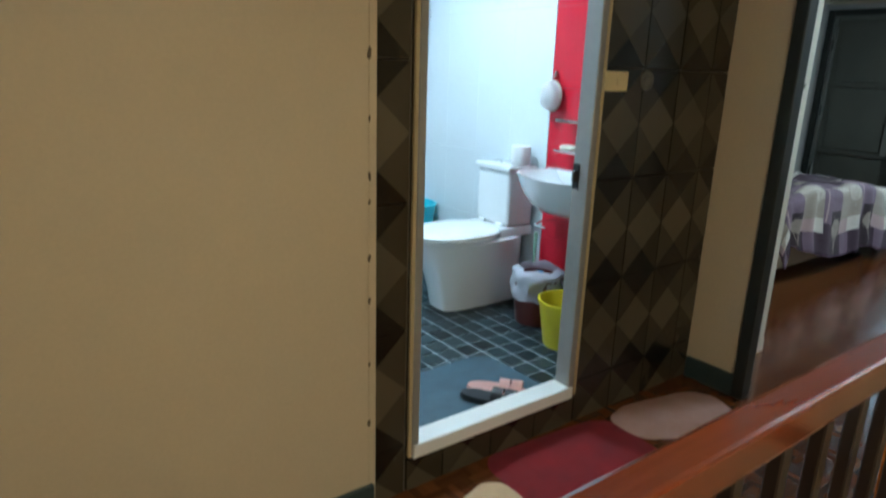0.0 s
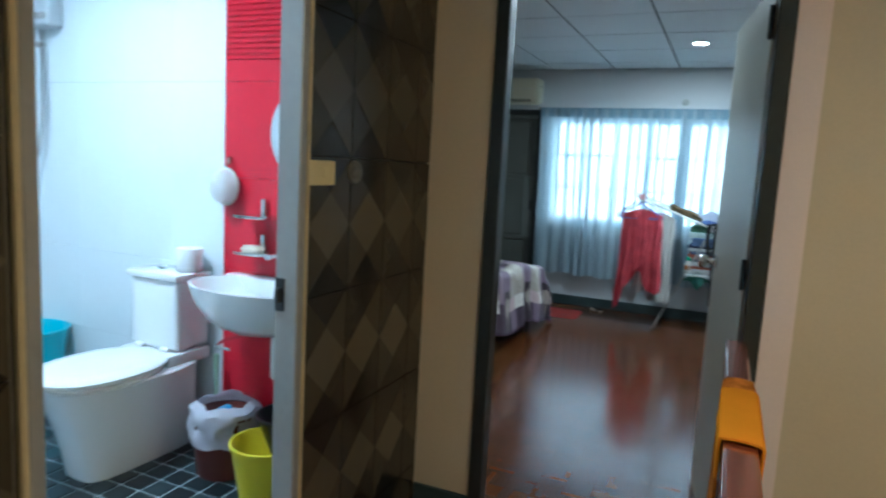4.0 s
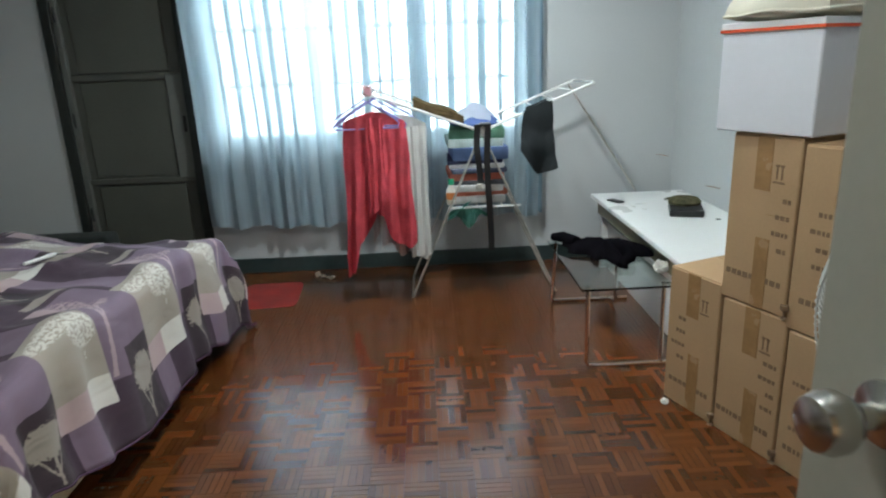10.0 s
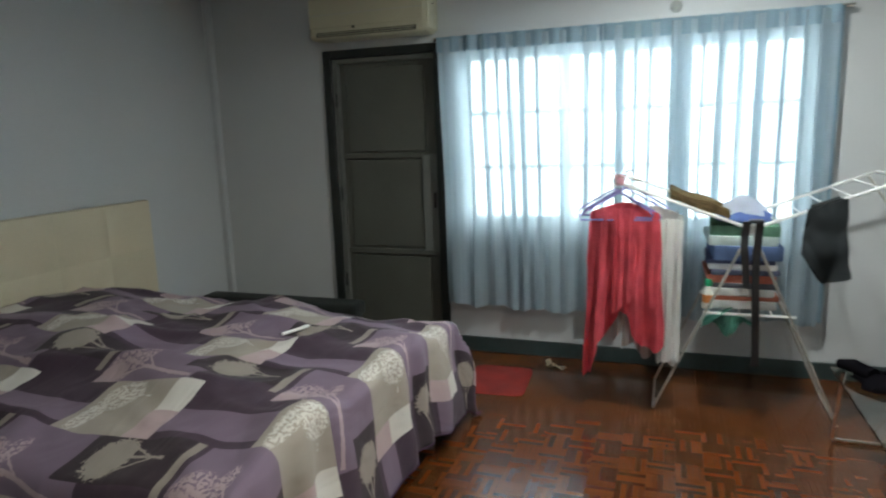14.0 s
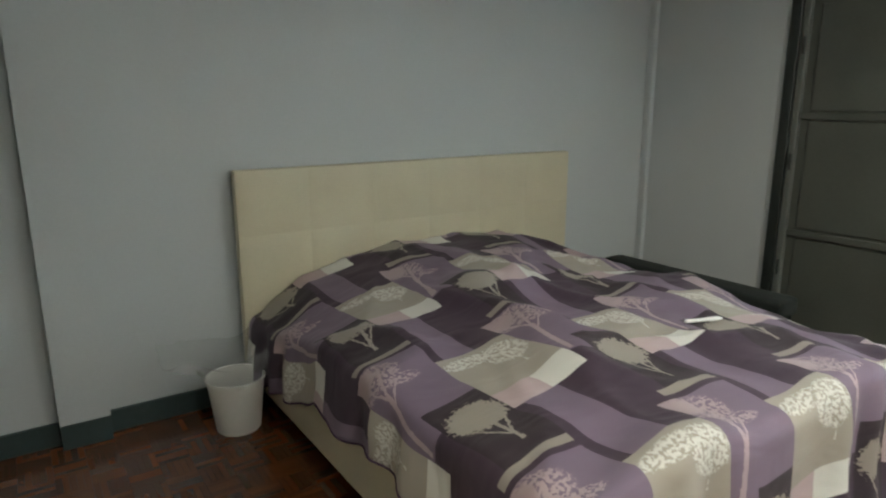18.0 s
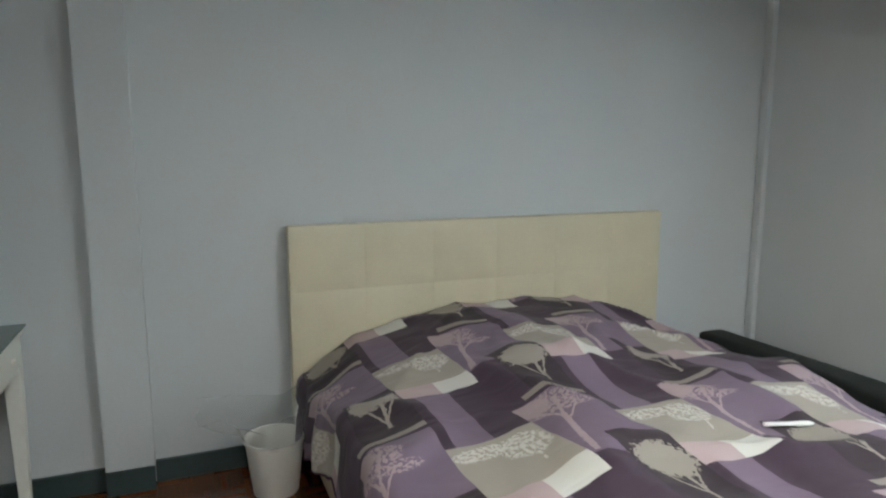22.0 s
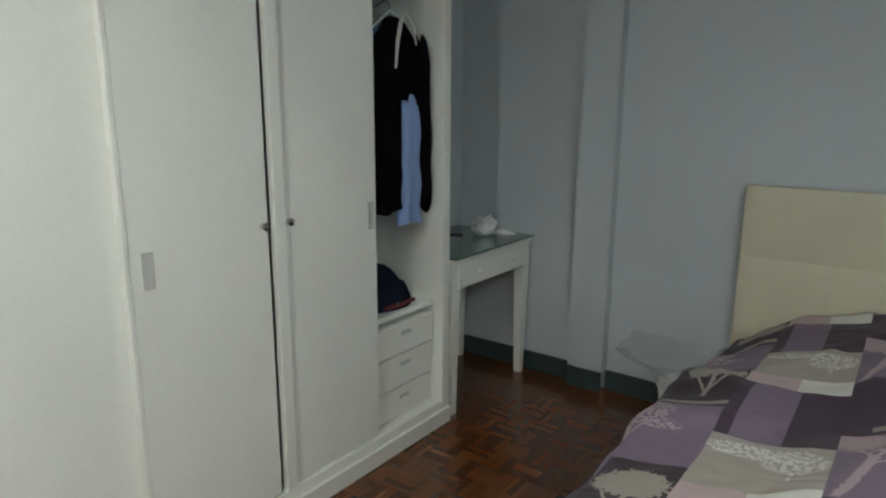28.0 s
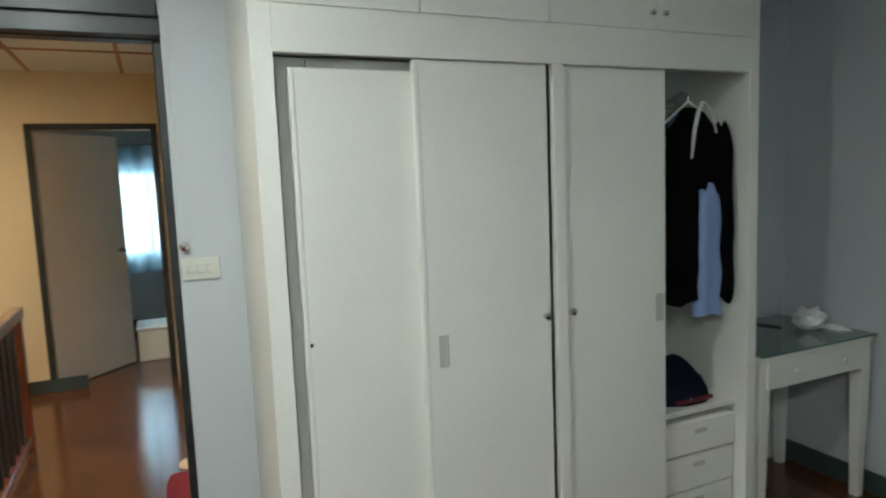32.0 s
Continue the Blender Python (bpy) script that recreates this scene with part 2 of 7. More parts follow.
def sheet(fn, nu, nv, thick=0.0, bm=None):
    """A grid surface from fn(u, v), given a thickness along its normals."""
    bm = bm or bmesh.new()
    g = [[bm.verts.new(fn(i / nu, j / nv)) for j in range(nv + 1)] for i in range(nu + 1)]
    fs = [bm.faces.new((g[i][j], g[i + 1][j], g[i + 1][j + 1], g[i][j + 1])) for i in range(nu) for j in range(nv)]
    if thick:
        bm.normal_update()
        bmesh.ops.solidify(bm, geom=fs, thickness=thick)
    return bm


def slab(xs, ys, zs, holes, bm=None):
    """A wall or floor: the box spanned by xs, ys, zs with box-shaped holes cut right through it."""
    bm = bm or bmesh.new()
    cuts = [sorted({*lim, *(c for h in holes for c in h[2 * n:2 * n + 2] if lim[0] < c < lim[1])}) for n, lim in enumerate((xs, ys, zs))]
    nx, ny, nz = (len(c) - 1 for c in cuts)

    def full(i, j, k):
        if not (0 <= i < nx and 0 <= j < ny and 0 <= k < nz):
            return False
        mid = [(cuts[n][q] + cuts[n][q + 1]) / 2 for n, q in enumerate((i, j, k))]
        return not any(all(h[2 * n] < mid[n] < h[2 * n + 1] for n in range(3)) for h in holes)

    verts = {}

    def v(i, j, k):
        if (i, j, k) not in verts:
            verts[i, j, k] = bm.verts.new((cuts[0][i], cuts[1][j], cuts[2][k]))
        return verts[i, j, k]

    for i in range(nx):
        for j in range(ny):
            for k in range(nz):
                if not full(i, j, k):
                    continue
                for d, q in (((-1, 0, 0), ((0, 0, 0), (0, 0, 1), (0, 1, 1), (0, 1, 0))), ((1, 0, 0), ((1, 0, 0), (1, 1, 0), (1, 1, 1), (1, 0, 1))),
                             ((0, -1, 0), ((0, 0, 0), (1, 0, 0), (1, 0, 1), (0, 0, 1))), ((0, 1, 0), ((0, 1, 0), (0, 1, 1), (1, 1, 1), (1, 1, 0))),
                             ((0, 0, -1), ((0, 0, 0), (0, 1, 0), (1, 1, 0), (1, 0, 0))), ((0, 0, 1), ((0, 0, 1), (1, 0, 1), (1, 1, 1), (0, 1, 1)))):
                    if not full(i + d[0], j + d[1], k + d[2]):
                        bm.faces.new([v(i + a, j + b, k + c) for a, b, c in q])
    return bm


def setting(name, bm, material, label, category):
    return tagged(finish(name, bm, material), label, category, kind="structure")


# ---- plan ----
XW, XE, YS, YN = 2.72, 7.0, -0.72, 4.05   # bedroom faces
XH, YT, YB = 2.62, 1.515, 1.49            # hall faces: door wall, tile wall, beige wall
XF, YV = -0.62, -1.3                      # hall's far wall, stair side wall
ZC = 2.39
DOOR = (0.375, 1.25, 1.99)                 # bedroom door hole in the wall: y0, y1, top
BATH = (1.108, 1.831, 0.145, 1.845)           # bathroom door opening: x0, x1, sill, top

# ---- structure ----
ZT = ZC + 0.1
setting("wall_east", slab((XE, XE + 0.15), (YS - 0.12, YN + 0.12), (-0.1, ZT), [(XE - 1, XE + 1, 0.25, 2.2, 0.86, 1.9), (XE - 1, XE + 1, 2.36, 3.08, 0.02, 1.93)]), M_GREY, "pale grey painted wall with window and balcony door", "wall")
setting("wall_north", slab((XW, XE), (YN, YN + 0.12), (-0.1, ZT), []), M_GREY, "pale blue-grey painted bedroom wall behind the bed", "wall")
setting("wall_south", slab((XW, XE), (YS - 0.12, YS), (-0.1, ZT), []), M_GREY, "pale grey painted bedroom wall", "wall")
setting("wall_west", slab((XH + 0.05, XW), (YS - 0.12, YN + 0.12), (-0.1, ZT), [(0, 5, *DOOR[:2], -0.004, 2.03)]), M_GREY, "pale grey painted bedroom wall with a doorway", "wall")
setting("wall_hall_east", slab((XH, XH + 0.05), (YV, YT + 0.1), (-2.7, ZT), [(0, 5, *DOOR[:2], -0.004, DOOR[2])]), M_BEIGE, "beige painted hall wall round the bedroom door", "wall")
setting("trim_peach_strip", bx(XH - 0.012, 0.262, -0.6, XH, 0.348, ZC), M_PEACH, "pale peach painted strip beside the bedroom door", "trim")
setting("wall_pilaster", bx(3.44, 3.985, 0.105, 3.625, YN, ZC), M_GREY, "grey painted pilaster on the bedroom wall", "wall")
setting("trim_cable_duct", bx(6.955, 4.0, 0.1, 7.0, YN, ZC, 0.006), M_GREY, "grey painted cable duct in the room corner", "trim")
chip = slab((XF, 0.95), (YB, YT + 0.1), (-0.1, ZT), [])
setting("wall_hall_north", chip, M_BEIGE, "beige painted hall wall beside the tiles", "wall")
setting("wall_hall_west", slab((XF - 0.1, XF), (YV, 4.1), (-0.1, ZT), [(-2, 2, 0.42, 1.215, -0.004, 1.965)]), M_BEIGE, "beige painted hall wall with a doorway", "wall")
setting("wall_hall_south", slab((XF - 0.1, XH + 0.05), (YV - 0.1, YV), (-2.7, ZT), []), M_BEIGE, "beige painted stair wall", "wall")
M_GROUT = mat("dark_grout", (0.10, 0.085, 0.062), 0.7, var=0.2)
tile_wall = setting("wall_bath_door", slab((0.95, XH), (YT + 0.008, YT + 0.06), (-0.1, 2.165), [(BATH[0], BATH[1], 0, 5, BATH[2], BATH[3])]), M_GROUT, "wall of dark brown diamond-pattern tiles round the bathroom door", "wall")
# bathroom
ZB = 0.06
M_BATHG = mat("pale_bathroom_grout", (0.76, 0.81, 0.84), 0.6, var=0.08)
M_BATHW = mat("white_bathroom_tile", (0.74, 0.79, 0.82), 0.12, var=0.03, bump=0.02)
M_RED = mat("red_bathroom_tile", (0.55, 0.015, 0.035), 0.12, var=0.06, bump=0.02)
bath_east = setting("wall_bath_east", slab((XH - 0.02, XH + 0.05), (YT + 0.1, 4.1), (-0.1, 2.55), []), M_BATHG, "white and red tiled bathroom wall", "wall")
setting("wall_bath_north", slab((0.5, XH - 0.02), (4.0, 4.1), (-0.1, 2.55), []), M_BATHW, "white tiled bathroom wall", "wall")
setting("wall_bath_west", slab((0.5, 0.6), (YT + 0.1, 4.0), (-0.1, 2.55), []), M_BATHW, "white tiled bathroom wall", "wall")
setting("ceiling_bath", bx(0.5, YT + 0.05, 2.45, XH + 0.03, 4.05, 2.5), M_CEIL, "white bathroom ceiling", "ceiling")
# far room beyond the hall
setting("wall_far_room_west", slab((-2.86, -2.76), (-0.6, 4.1), (-0.1, ZT), [(-4, 0, 0.55, 1.75, 0.78, 1.72)]), M_GREY, "pale wall of the far room with a window", "wall")
setting("wall_far_room_south", bx(-2.76, -0.6, -0.1, XF - 0.1, -0.5, ZT), M_GREY, "pale wall of the far room", "wall")
setting("wall_far_room_north", bx(-2.76, 4.0, -0.1, XF - 0.1, 4.1, ZT), M_GREY, "pale wall of the far room", "wall")
# floors
floor = setting("floor", slab((XH - 0.03, XE), (YS, YN), (-0.1, -0.004), []), M_PARQ_BASE, "reddish varnished mosaic parquet bedroom floor", "floor")
floor_hall = setting("floor_hall", slab((-3.3, XH - 0.03), (YV, 4.0), (-0.1, -0.004), [(0.62, 5, -5, 0.378, -1, 1), (0.45, 5, YT + 0.05, 5, -1, 1)]), M_PARQ_BASE, "reddish varnished mosaic parquet hall floor", "floor")
setting("floor_stairwell", bx(0.5, YV, -2.7, XH, 0.4, -2.6), M_PARQ_BASE, "dark floor at the foot of the stairwell", "floor")
setting("wall_stairwell", bx(0.62, 0.378, -2.6, XH, 0.46, -0.1), M_BEIGE, "beige stairwell wall below the railing", "wall")
setting("wall_stairwell_west", bx(0.5, YV, -2.6, 0.62, 0.42, -0.1), M_BEIGE, "beige stairwell wall", "wall")
floor_bath = setting("floor_bath", bx(0.55, YT + 0.06, -0.08, XH, 4.05, ZB - 0.006), mat("pale_floor_grout", (0.42, 0.47, 0.49), 0.6, var=0.15, scale=12), "bathroom floor of small dark slate tiles", "floor")

# ceilings: boards in a dark grid, all in one mesh each


def boards(x0, y0, x1, y1, z, step, ox, oy, gap, name, label, base):
    bm = bx(x0, y0, z + 0.006, x1, y1, z + 0.05)
    xs = [x0] + [c for c in np.arange(ox - 20 * step, x1, step) if x0 + 0.02 < c < x1 - 0.02] + [x1]
    ys = [y0] + [c for c in np.arange(oy - 20 * step, y1, step) if y0 + 0.02 < c < y1 - 0.02] + [y1]
    for a, b in zip(xs, xs[1:]):
        for c, d in zip(ys, ys[1:]):
            sag = 0.003 * random.random()
            bx(a + gap, c + gap, z - sag, b - gap, d - gap, z + 0.005, bm=bm)
    ob = setting(name, bm, base, label, "ceiling")
    ob.data.materials.append(M_CEIL)
    for p in ob.data.polygons[6:]:
        p.material_index = 1
    return ob


boards(XW, YS, XE, YN, ZC, 0.605, 4.236, 3.44, 0.008, "ceiling", "white ceiling boards with dark joints", M_JOINT)
setting("ceiling_hall", bx(-3.4, YV - 0.1, ZC + 0.004, XH + 0.1, YT + 0.1, ZC + 0.06), M_CEIL, "white boarded hall ceiling", "ceiling")
setting("ceiling_far_room", bx(-3.4, YT + 0.1, ZC + 0.004, XF, 4.1, ZC + 0.06), M_CEIL, "white far room ceiling", "ceiling")
M_LATH = mat("stained_wood_lath", (0.33, 0.16, 0.08), 0.6, var=0.3, scale=9)
for n, (a, b) in enumerate((((-0.62, 0.44), (2.6, 0.44)), ((-0.62, 1.05), (2.6, 1.05)), ((0.19, -1.3), (0.19, 1.49)), ((0.8, -1.3), (0.8, 1.49)))):
    setting("trim_ceiling_lath", bx(min(a[0], b[0]), a[1] - 0.012, ZC - 0.006, b[0], a[1] + 0.012, ZC + 0.004) if n < 2 else bx(a[0] - 0.012, a[1], ZC - 0.004, a[0] + 0.012, b[1], ZC + 0.004), M_LATH, "brown wooden lath over a ceiling joint", "trim")

# skirtings
H_SK = 0.10
for n, b in enumerate(((XW, YN - 0.016, 3.44, YN), (3.44, 3.975, 3.625, 3.985), (3.625, YN - 0.016, XE, YN), (XE - 0.016, YS, XE, 2.30), (XE - 0.016, 3.14, XE, YN - 0.016), (XW, YS, XE - 0.016, YS + 0.016),
                       (XW, YS + 0.016, XW + 0.016, 0.288), (XW, 1.255, XW + 0.016, 1.445), (XH - 0.016, 1.255, XH, YT - 0.01), (XF, YB - 0.016, 0.945, YB), (XF, YV, XF + 0.016, 0.62), (-2.76, -0.5, -2.744, 4.0))):
    z1 = H_SK + (0.004 if n == 1 else 0)
    setting("baseboard", bx(b[0], b[1], 0, b[2], b[3], z1, 0.003), M_SKIRT, "dark green painted skirting board", "baseboard")

# plaster edge of the beige wall beside the tiles, with small chips
bm = bx(0.93, YB - 0.002, 0.0, 0.956, YB + 0.02, ZC, 0.003)
setting("trim_wall_edge", bm, M_BEIGE, "beige plaster edge", "trim")
M_CHIP = mat("bare_mortar", (0.10, 0.075, 0.045), 0.9, var=0.4, scale=40)
for z, s in ((2.08, 0.022), (1.93, 0.018), (1.75, 0.018), (1.565, 0.013), (1.364, 0.018), (1.2, 0.01), (1.048, 0.014), (0.979, 0.009), (0.82, 0.012), (0.694, 0.012), (0.5, 0.01), (0.31, 0.014)):
    bm = bmesh.new()
    bmesh.ops.create_icosphere(bm, subdivisions=2, radius=s)
    for v in bm.verts:
        v.co = Vector((0.932 + v.co.x * 0.35, YB - 0.003 + v.co.y * 0.2, z + v.co.z)) * 1.0
        v.co += 0.3 * s * Vector((noise.noise(v.co * 90), 0, noise.noise(v.co * 70)))
    setting("trim_chip", bm, M_CHIP, "chip in the plaster edge", "trim")


def door_frame(name, axis, a0, a1, top, n0, n1, face, material, label, bottom=0.0, sill=False):
    """A door lining of two jambs and a head; a0, a1 outer edges along the wall, n0, n1 through it."""
    e = tagged(new(name), label, "door frame", kind="structure")

    def b(u0, u1, z0, z1):
        return bx(u0, n0, z0, u1, n1, z1, 0.004) if axis == "x" else bx(n0, u0, z0, n1, u1, z1, 0.004)
    part("jamb", b(a0, a0 + face, bottom, top), material, e)
    part("jamb", b(a1 - face, a1, bottom, top), material, e)
    part("head", b(a0 + face, a1 - face, top - face, top), material, e)
    if sill:
        part("sill", b(a0 + face, a1 - face, bottom, bottom + 0.035), material, e)
    return e


fr = door_frame("door_frame_bedroom", "y", 0.35, 1.275, 2.011, XH - 0.018, XH + 0.05, 0.05, M_FRAME, "dark green painted wooden door frame")
part("architrave", bx(XW, 0.29, 0, XW + 0.016, 0.385, 2.02, 0.003), M_FRAME, fr)
part("architrave", bx(XW, 0.29, 2.02, XW + 0.016, 1.245, 2.075, 0.003), M_FRAME, fr)
part("inner_jamb", bx(XH + 0.05, 0.375, 0, XW - 0.002, 0.40, 2.02, 0.003), M_FRAME, fr)
part("inner_head", bx(XH + 0.05, 0.40, 1.965, XW - 0.002, 1.25, 2.03, 0.003), M_FRAME, fr)
door_frame("door_frame_far_room", "y", 0.37, 1.255, 2.012, XF - 0.11, XF + 0.015, 0.045, M_FRAME, "dark painted frame of the far room door")
M_BEIGE_MET = mat("beige_enamelled_frame", (0.50, 0.40, 0.22), 0.4, var=0.1, scale=8)
bf = door_frame("door_frame_bath", "x", BATH[0] - 0.012, BATH[1] + 0.018, BATH[3] + 0.01, YT - 0.012, YT + 0.062, 0.03, M_ALU, "grey aluminium bathroom door frame with white sill", BATH[2] - 0.02)
part("sill", bx(BATH[0] - 0.005, YT - 0.016, BATH[2] - 0.03, BATH[1] + 0.012, YT + 0.07, BATH[2] + 0.02, 0.003), M_WHITE, bf, "white sill")
part("edge_strip", bx(BATH[1] + 0.018, YT - 0.014, BATH[2] - 0.02, BATH[1] + 0.03, YT + 0.0, BATH[3] + 0.01, 0.002), M_BEIGE_MET, bf, "cream edge strip")
part("edge_strip", bx(BATH[0] - 0.024, YT - 0.014, BATH[2] - 0.02, BATH[0] - 0.012, YT + 0.0, BATH[3] + 0.01, 0.002), M_BEIGE_MET, bf, "cream edge strip")
part("roller_housing", bx(BATH[0] - 0.03, YT - 0.05, BATH[3] - 0.0, BATH[1] + 0.03, YT - 0.004, BATH[3] + 0.085, 0.02, seg=3), M_BEIGE_MET, bf, "beige boxed head of the frame", smooth=True)
part("strike_plate", bx(BATH[1] - 0.016, YT + 0.03, 0.93, BATH[1] - 0.012, YT + 0.058, 1.02), M_BLACK, bf, "dark strike plate")
part("latch_tongue", bx(BATH[1] - 0.032, YT + 0.035, 0.955, BATH[1] - 0.014, YT + 0.05, 0.995, 0.003), M_BLACK, bf, "dark latch")

# window of the bedroom
win = tagged(new("window_1"), "white framed bedroom window with small panes, overcast sky behind", "window", kind="structure")
M_WINF = mat("white_window_frame", (0.7, 0.72, 0.72), 0.45, var=0.05)
part("window_frame", slab((XE + 0.03, XE + 0.09), (0.25, 2.2), (0.86, 1.9), [(0, 9, 0.29 + k * 0.64, 0.29 + k * 0.64 + 0.59, 0.9, 1.86) for k in range(3)]), M_WINF, win)
for k in range(3):
    y0 = 0.29 + k * 0.64
    part("pane", bx(XE + 0.055, y0, 0.9, XE + 0.06, y0 + 0.59, 1.86), M_GLASS, win).visible_shadow = False
    for z in (1.21, 1.54):
        part("bar", bx(XE + 0.045, y0, z - 0.012, XE + 0.07, y0 + 0.59, z + 0.012, 0.003), M_WINF, win)
    part("bar", bx(XE + 0.043, y0 + 0.285, 0.9, XE + 0.068, y0 + 0.305, 1.86, 0.003), M_WINF, win)
part("sill", bx(XE - 0.02, 0.22, 0.83, XE + 0.1, 2.23, 0.86, 0.004), M_WINF, win)
far_win = tagged(new("window_2"), "bright window of the far room", "window", kind="structure")
part("window_frame", slab((-2.83, -2.79), (0.55, 1.75), (0.78, 1.72), [(-9, 9, 0.59, 1.13, 0.82, 1.68), (-9, 9, 1.17, 1.71, 0.82, 1.68)]), M_WINF, far_win)
for y in (0.59, 1.17):
    part("pane", bx(-2.812, y, 0.82, -2.808, y + 0.54, 1.68), M_GLASS, far_win).visible_shadow = False
setting("backdrop_east", bx(9.5, -5, -3, 9.6, 7, 6), M_SKYEAST, "bright overcast sky outside the window", "sky")
setting("backdrop_west", bx(-6.1, -3, -3, -6.0, 6, 6), M_SKYCARD, "bright overcast sky outside the far window", "sky")

# balcony door
bd = tagged(new("door_2"), "closed dark grey-green panelled balcony door", "door", kind="structure")
M_BALC = mat("dark_grey_green_door_paint", (0.088, 0.092, 0.078), 0.45, var=0.15, scale=3, grain=80)
M_BALC_L = mat("grey_door_lining", (0.13, 0.138, 0.125), 0.45, var=0.15, scale=3)
for y0, y1 in ((2.30, 2.36), (3.08, 3.14)):
    part("jamb", bx(XE - 0.02, y0, 0, XE + 0.1, y1, 1.985, 0.004), M_FRAME, bd)
part("head", bx(XE - 0.02, 2.36, 1.93, XE + 0.1, 3.08, 1.985, 0.004), M_FRAME, bd)
part("lining", bx(XE + 0.0, 3.045, 0.02, XE + 0.06, 3.08, 1.93, 0.003), M_BALC_L, bd, "pale worn lining")
part("lining", bx(XE + 0.0, 2.36, 1.90, XE + 0.06, 3.045, 1.93, 0.003), M_BALC_L, bd, "pale worn lining")
part("leaf", bx(XE + 0.03, 2.36, 0.02, XE + 0.07, 3.045, 1.90), M_BALC, bd)
for z0, z1 in ((1.32, 1.87), (0.68, 1.27), (0.06, 0.62)):
    part("panel", bx(XE + 0.022, 2.44, z0, XE + 0.034, 3.0, z1, 0.005), M_BALC, bd)
for z in (1.295, 0.65):
    part("rail", bx(XE + 0.012, 2.36, z - 0.018, XE + 0.03, 3.045, z + 0.018, 0.004), M_BALC, bd)
part("lock_plate", bx(XE + 0.005, 2.365, 0.66, XE + 0.032, 2.47, 1.30, 0.004), M_BALC_L, bd, "paler grey lock rail")
part("bolt", bx(XE - 0.005, 2.375, 0.95, XE + 0.01, 2.395, 1.05, 0.003), M_BLACK, bd, "black bolt")
for z in (1.62, 1.0, 0.4):
    part("hinge", tube([(XE - 0.004, 3.06, z), (XE - 0.004, 3.06, z + 0.09)], 0.007), M_FRAME, bd)

# ---- hall things ----
M_RAIL = mat("varnished_red_brown_wood", (0.16, 0.035, 0.012), 0.18, var=0.35, scale=3, grain=30, bump=0.05, coat=0.6, stretch=(0.3, 3, 3))
M_BALU = mat("dark_painted_wood", (0.028, 0.018, 0.014), 0.35, var=0.3)
M_PLAST = mat("cream_plastic", (0.66, 0.56, 0.30), 0.35, var=0.04, bump=0.03)
M_PLASTW = mat("off_white_plastic", (0.62, 0.62, 0.54), 0.35, var=0.04, bump=0.03)

rail = thing("railing", "reddish brown varnished wooden stair railing with dark balusters", "railing", (0, 0, 0))
part("handrail", bx(0.55, 0.382, 0.785, XH - 0.005, 0.445, 0.85, 0.008, seg=2), M_RAIL, rail)
part("bottom_rail", bx(0.66, 0.39, 0.06, XH - 0.005, 0.436, 0.10, 0.004), M_RAIL, rail)
part("newel_post", bx(0.57, 0.388, 0.0, 0.64, 0.438, 0.785, 0.006), M_RAIL, rail)
for k in range(12):
    x = 0.785 + k * 0.147
    part("baluster", bx(x - 0.016, 0.40, 0.10, x + 0.016, 0.426, 0.785, 0.003), M_BALU, rail)

M_ORANGE = cloth("orange_towelling", (0.75, 0.26, 0.01), 0, 0.15)
M_BROWNCL = cloth("rust_brown_striped_cloth", (0.42, 0.13, 0.02), 0, 0.1, var=0.5, scale=30)


def drape(x0, x1, drop_n, drop_s, off):
    """A cloth laid over the handrail; u along the rail, v over it."""
    def fn(u, v):
        x = x0 + (x1 - x0) * u + 0.006 * math.sin(9 * v + 4 * u)
        length = drop_n + 0.075 + drop_s
        s = v * length
        w = 0.008 * math.sin(u * 17 + 3 * v)
        if s < drop_s:
            return (x, 0.378 - off + w * (1 - s / drop_s) - 0.004, 0.853 + off - (drop_s - s))
        if s < drop_s + 0.075:
            a = (s - drop_s) / 0.075
            return (x, 0.377 - off + a * (0.072 + 2 * off), 0.854 + off + 0.004 * math.sin(math.pi * a))
        d = s - drop_s - 0.075
        return (x, 0.449 + off + abs(w) * d * 3, 0.853 + off - d)
    return sheet(fn, 20, 40, 0.005)


tw = thing("towel", "orange towel hung over the wooden railing", "towel", (0, 0, 0))
part("cloth", drape(1.72, 2.06, 0.08, 0.25, 0.004), M_ORANGE, tw, smooth=True)
tw2 = thing("cloth", "rust brown striped cloth hanging from the railing", "cloth", (0, 0, 0))
part("fabric", drape(1.75, 2.16, 0.62, 0.12, 0.0005), M_BROWNCL, tw2, smooth=True)


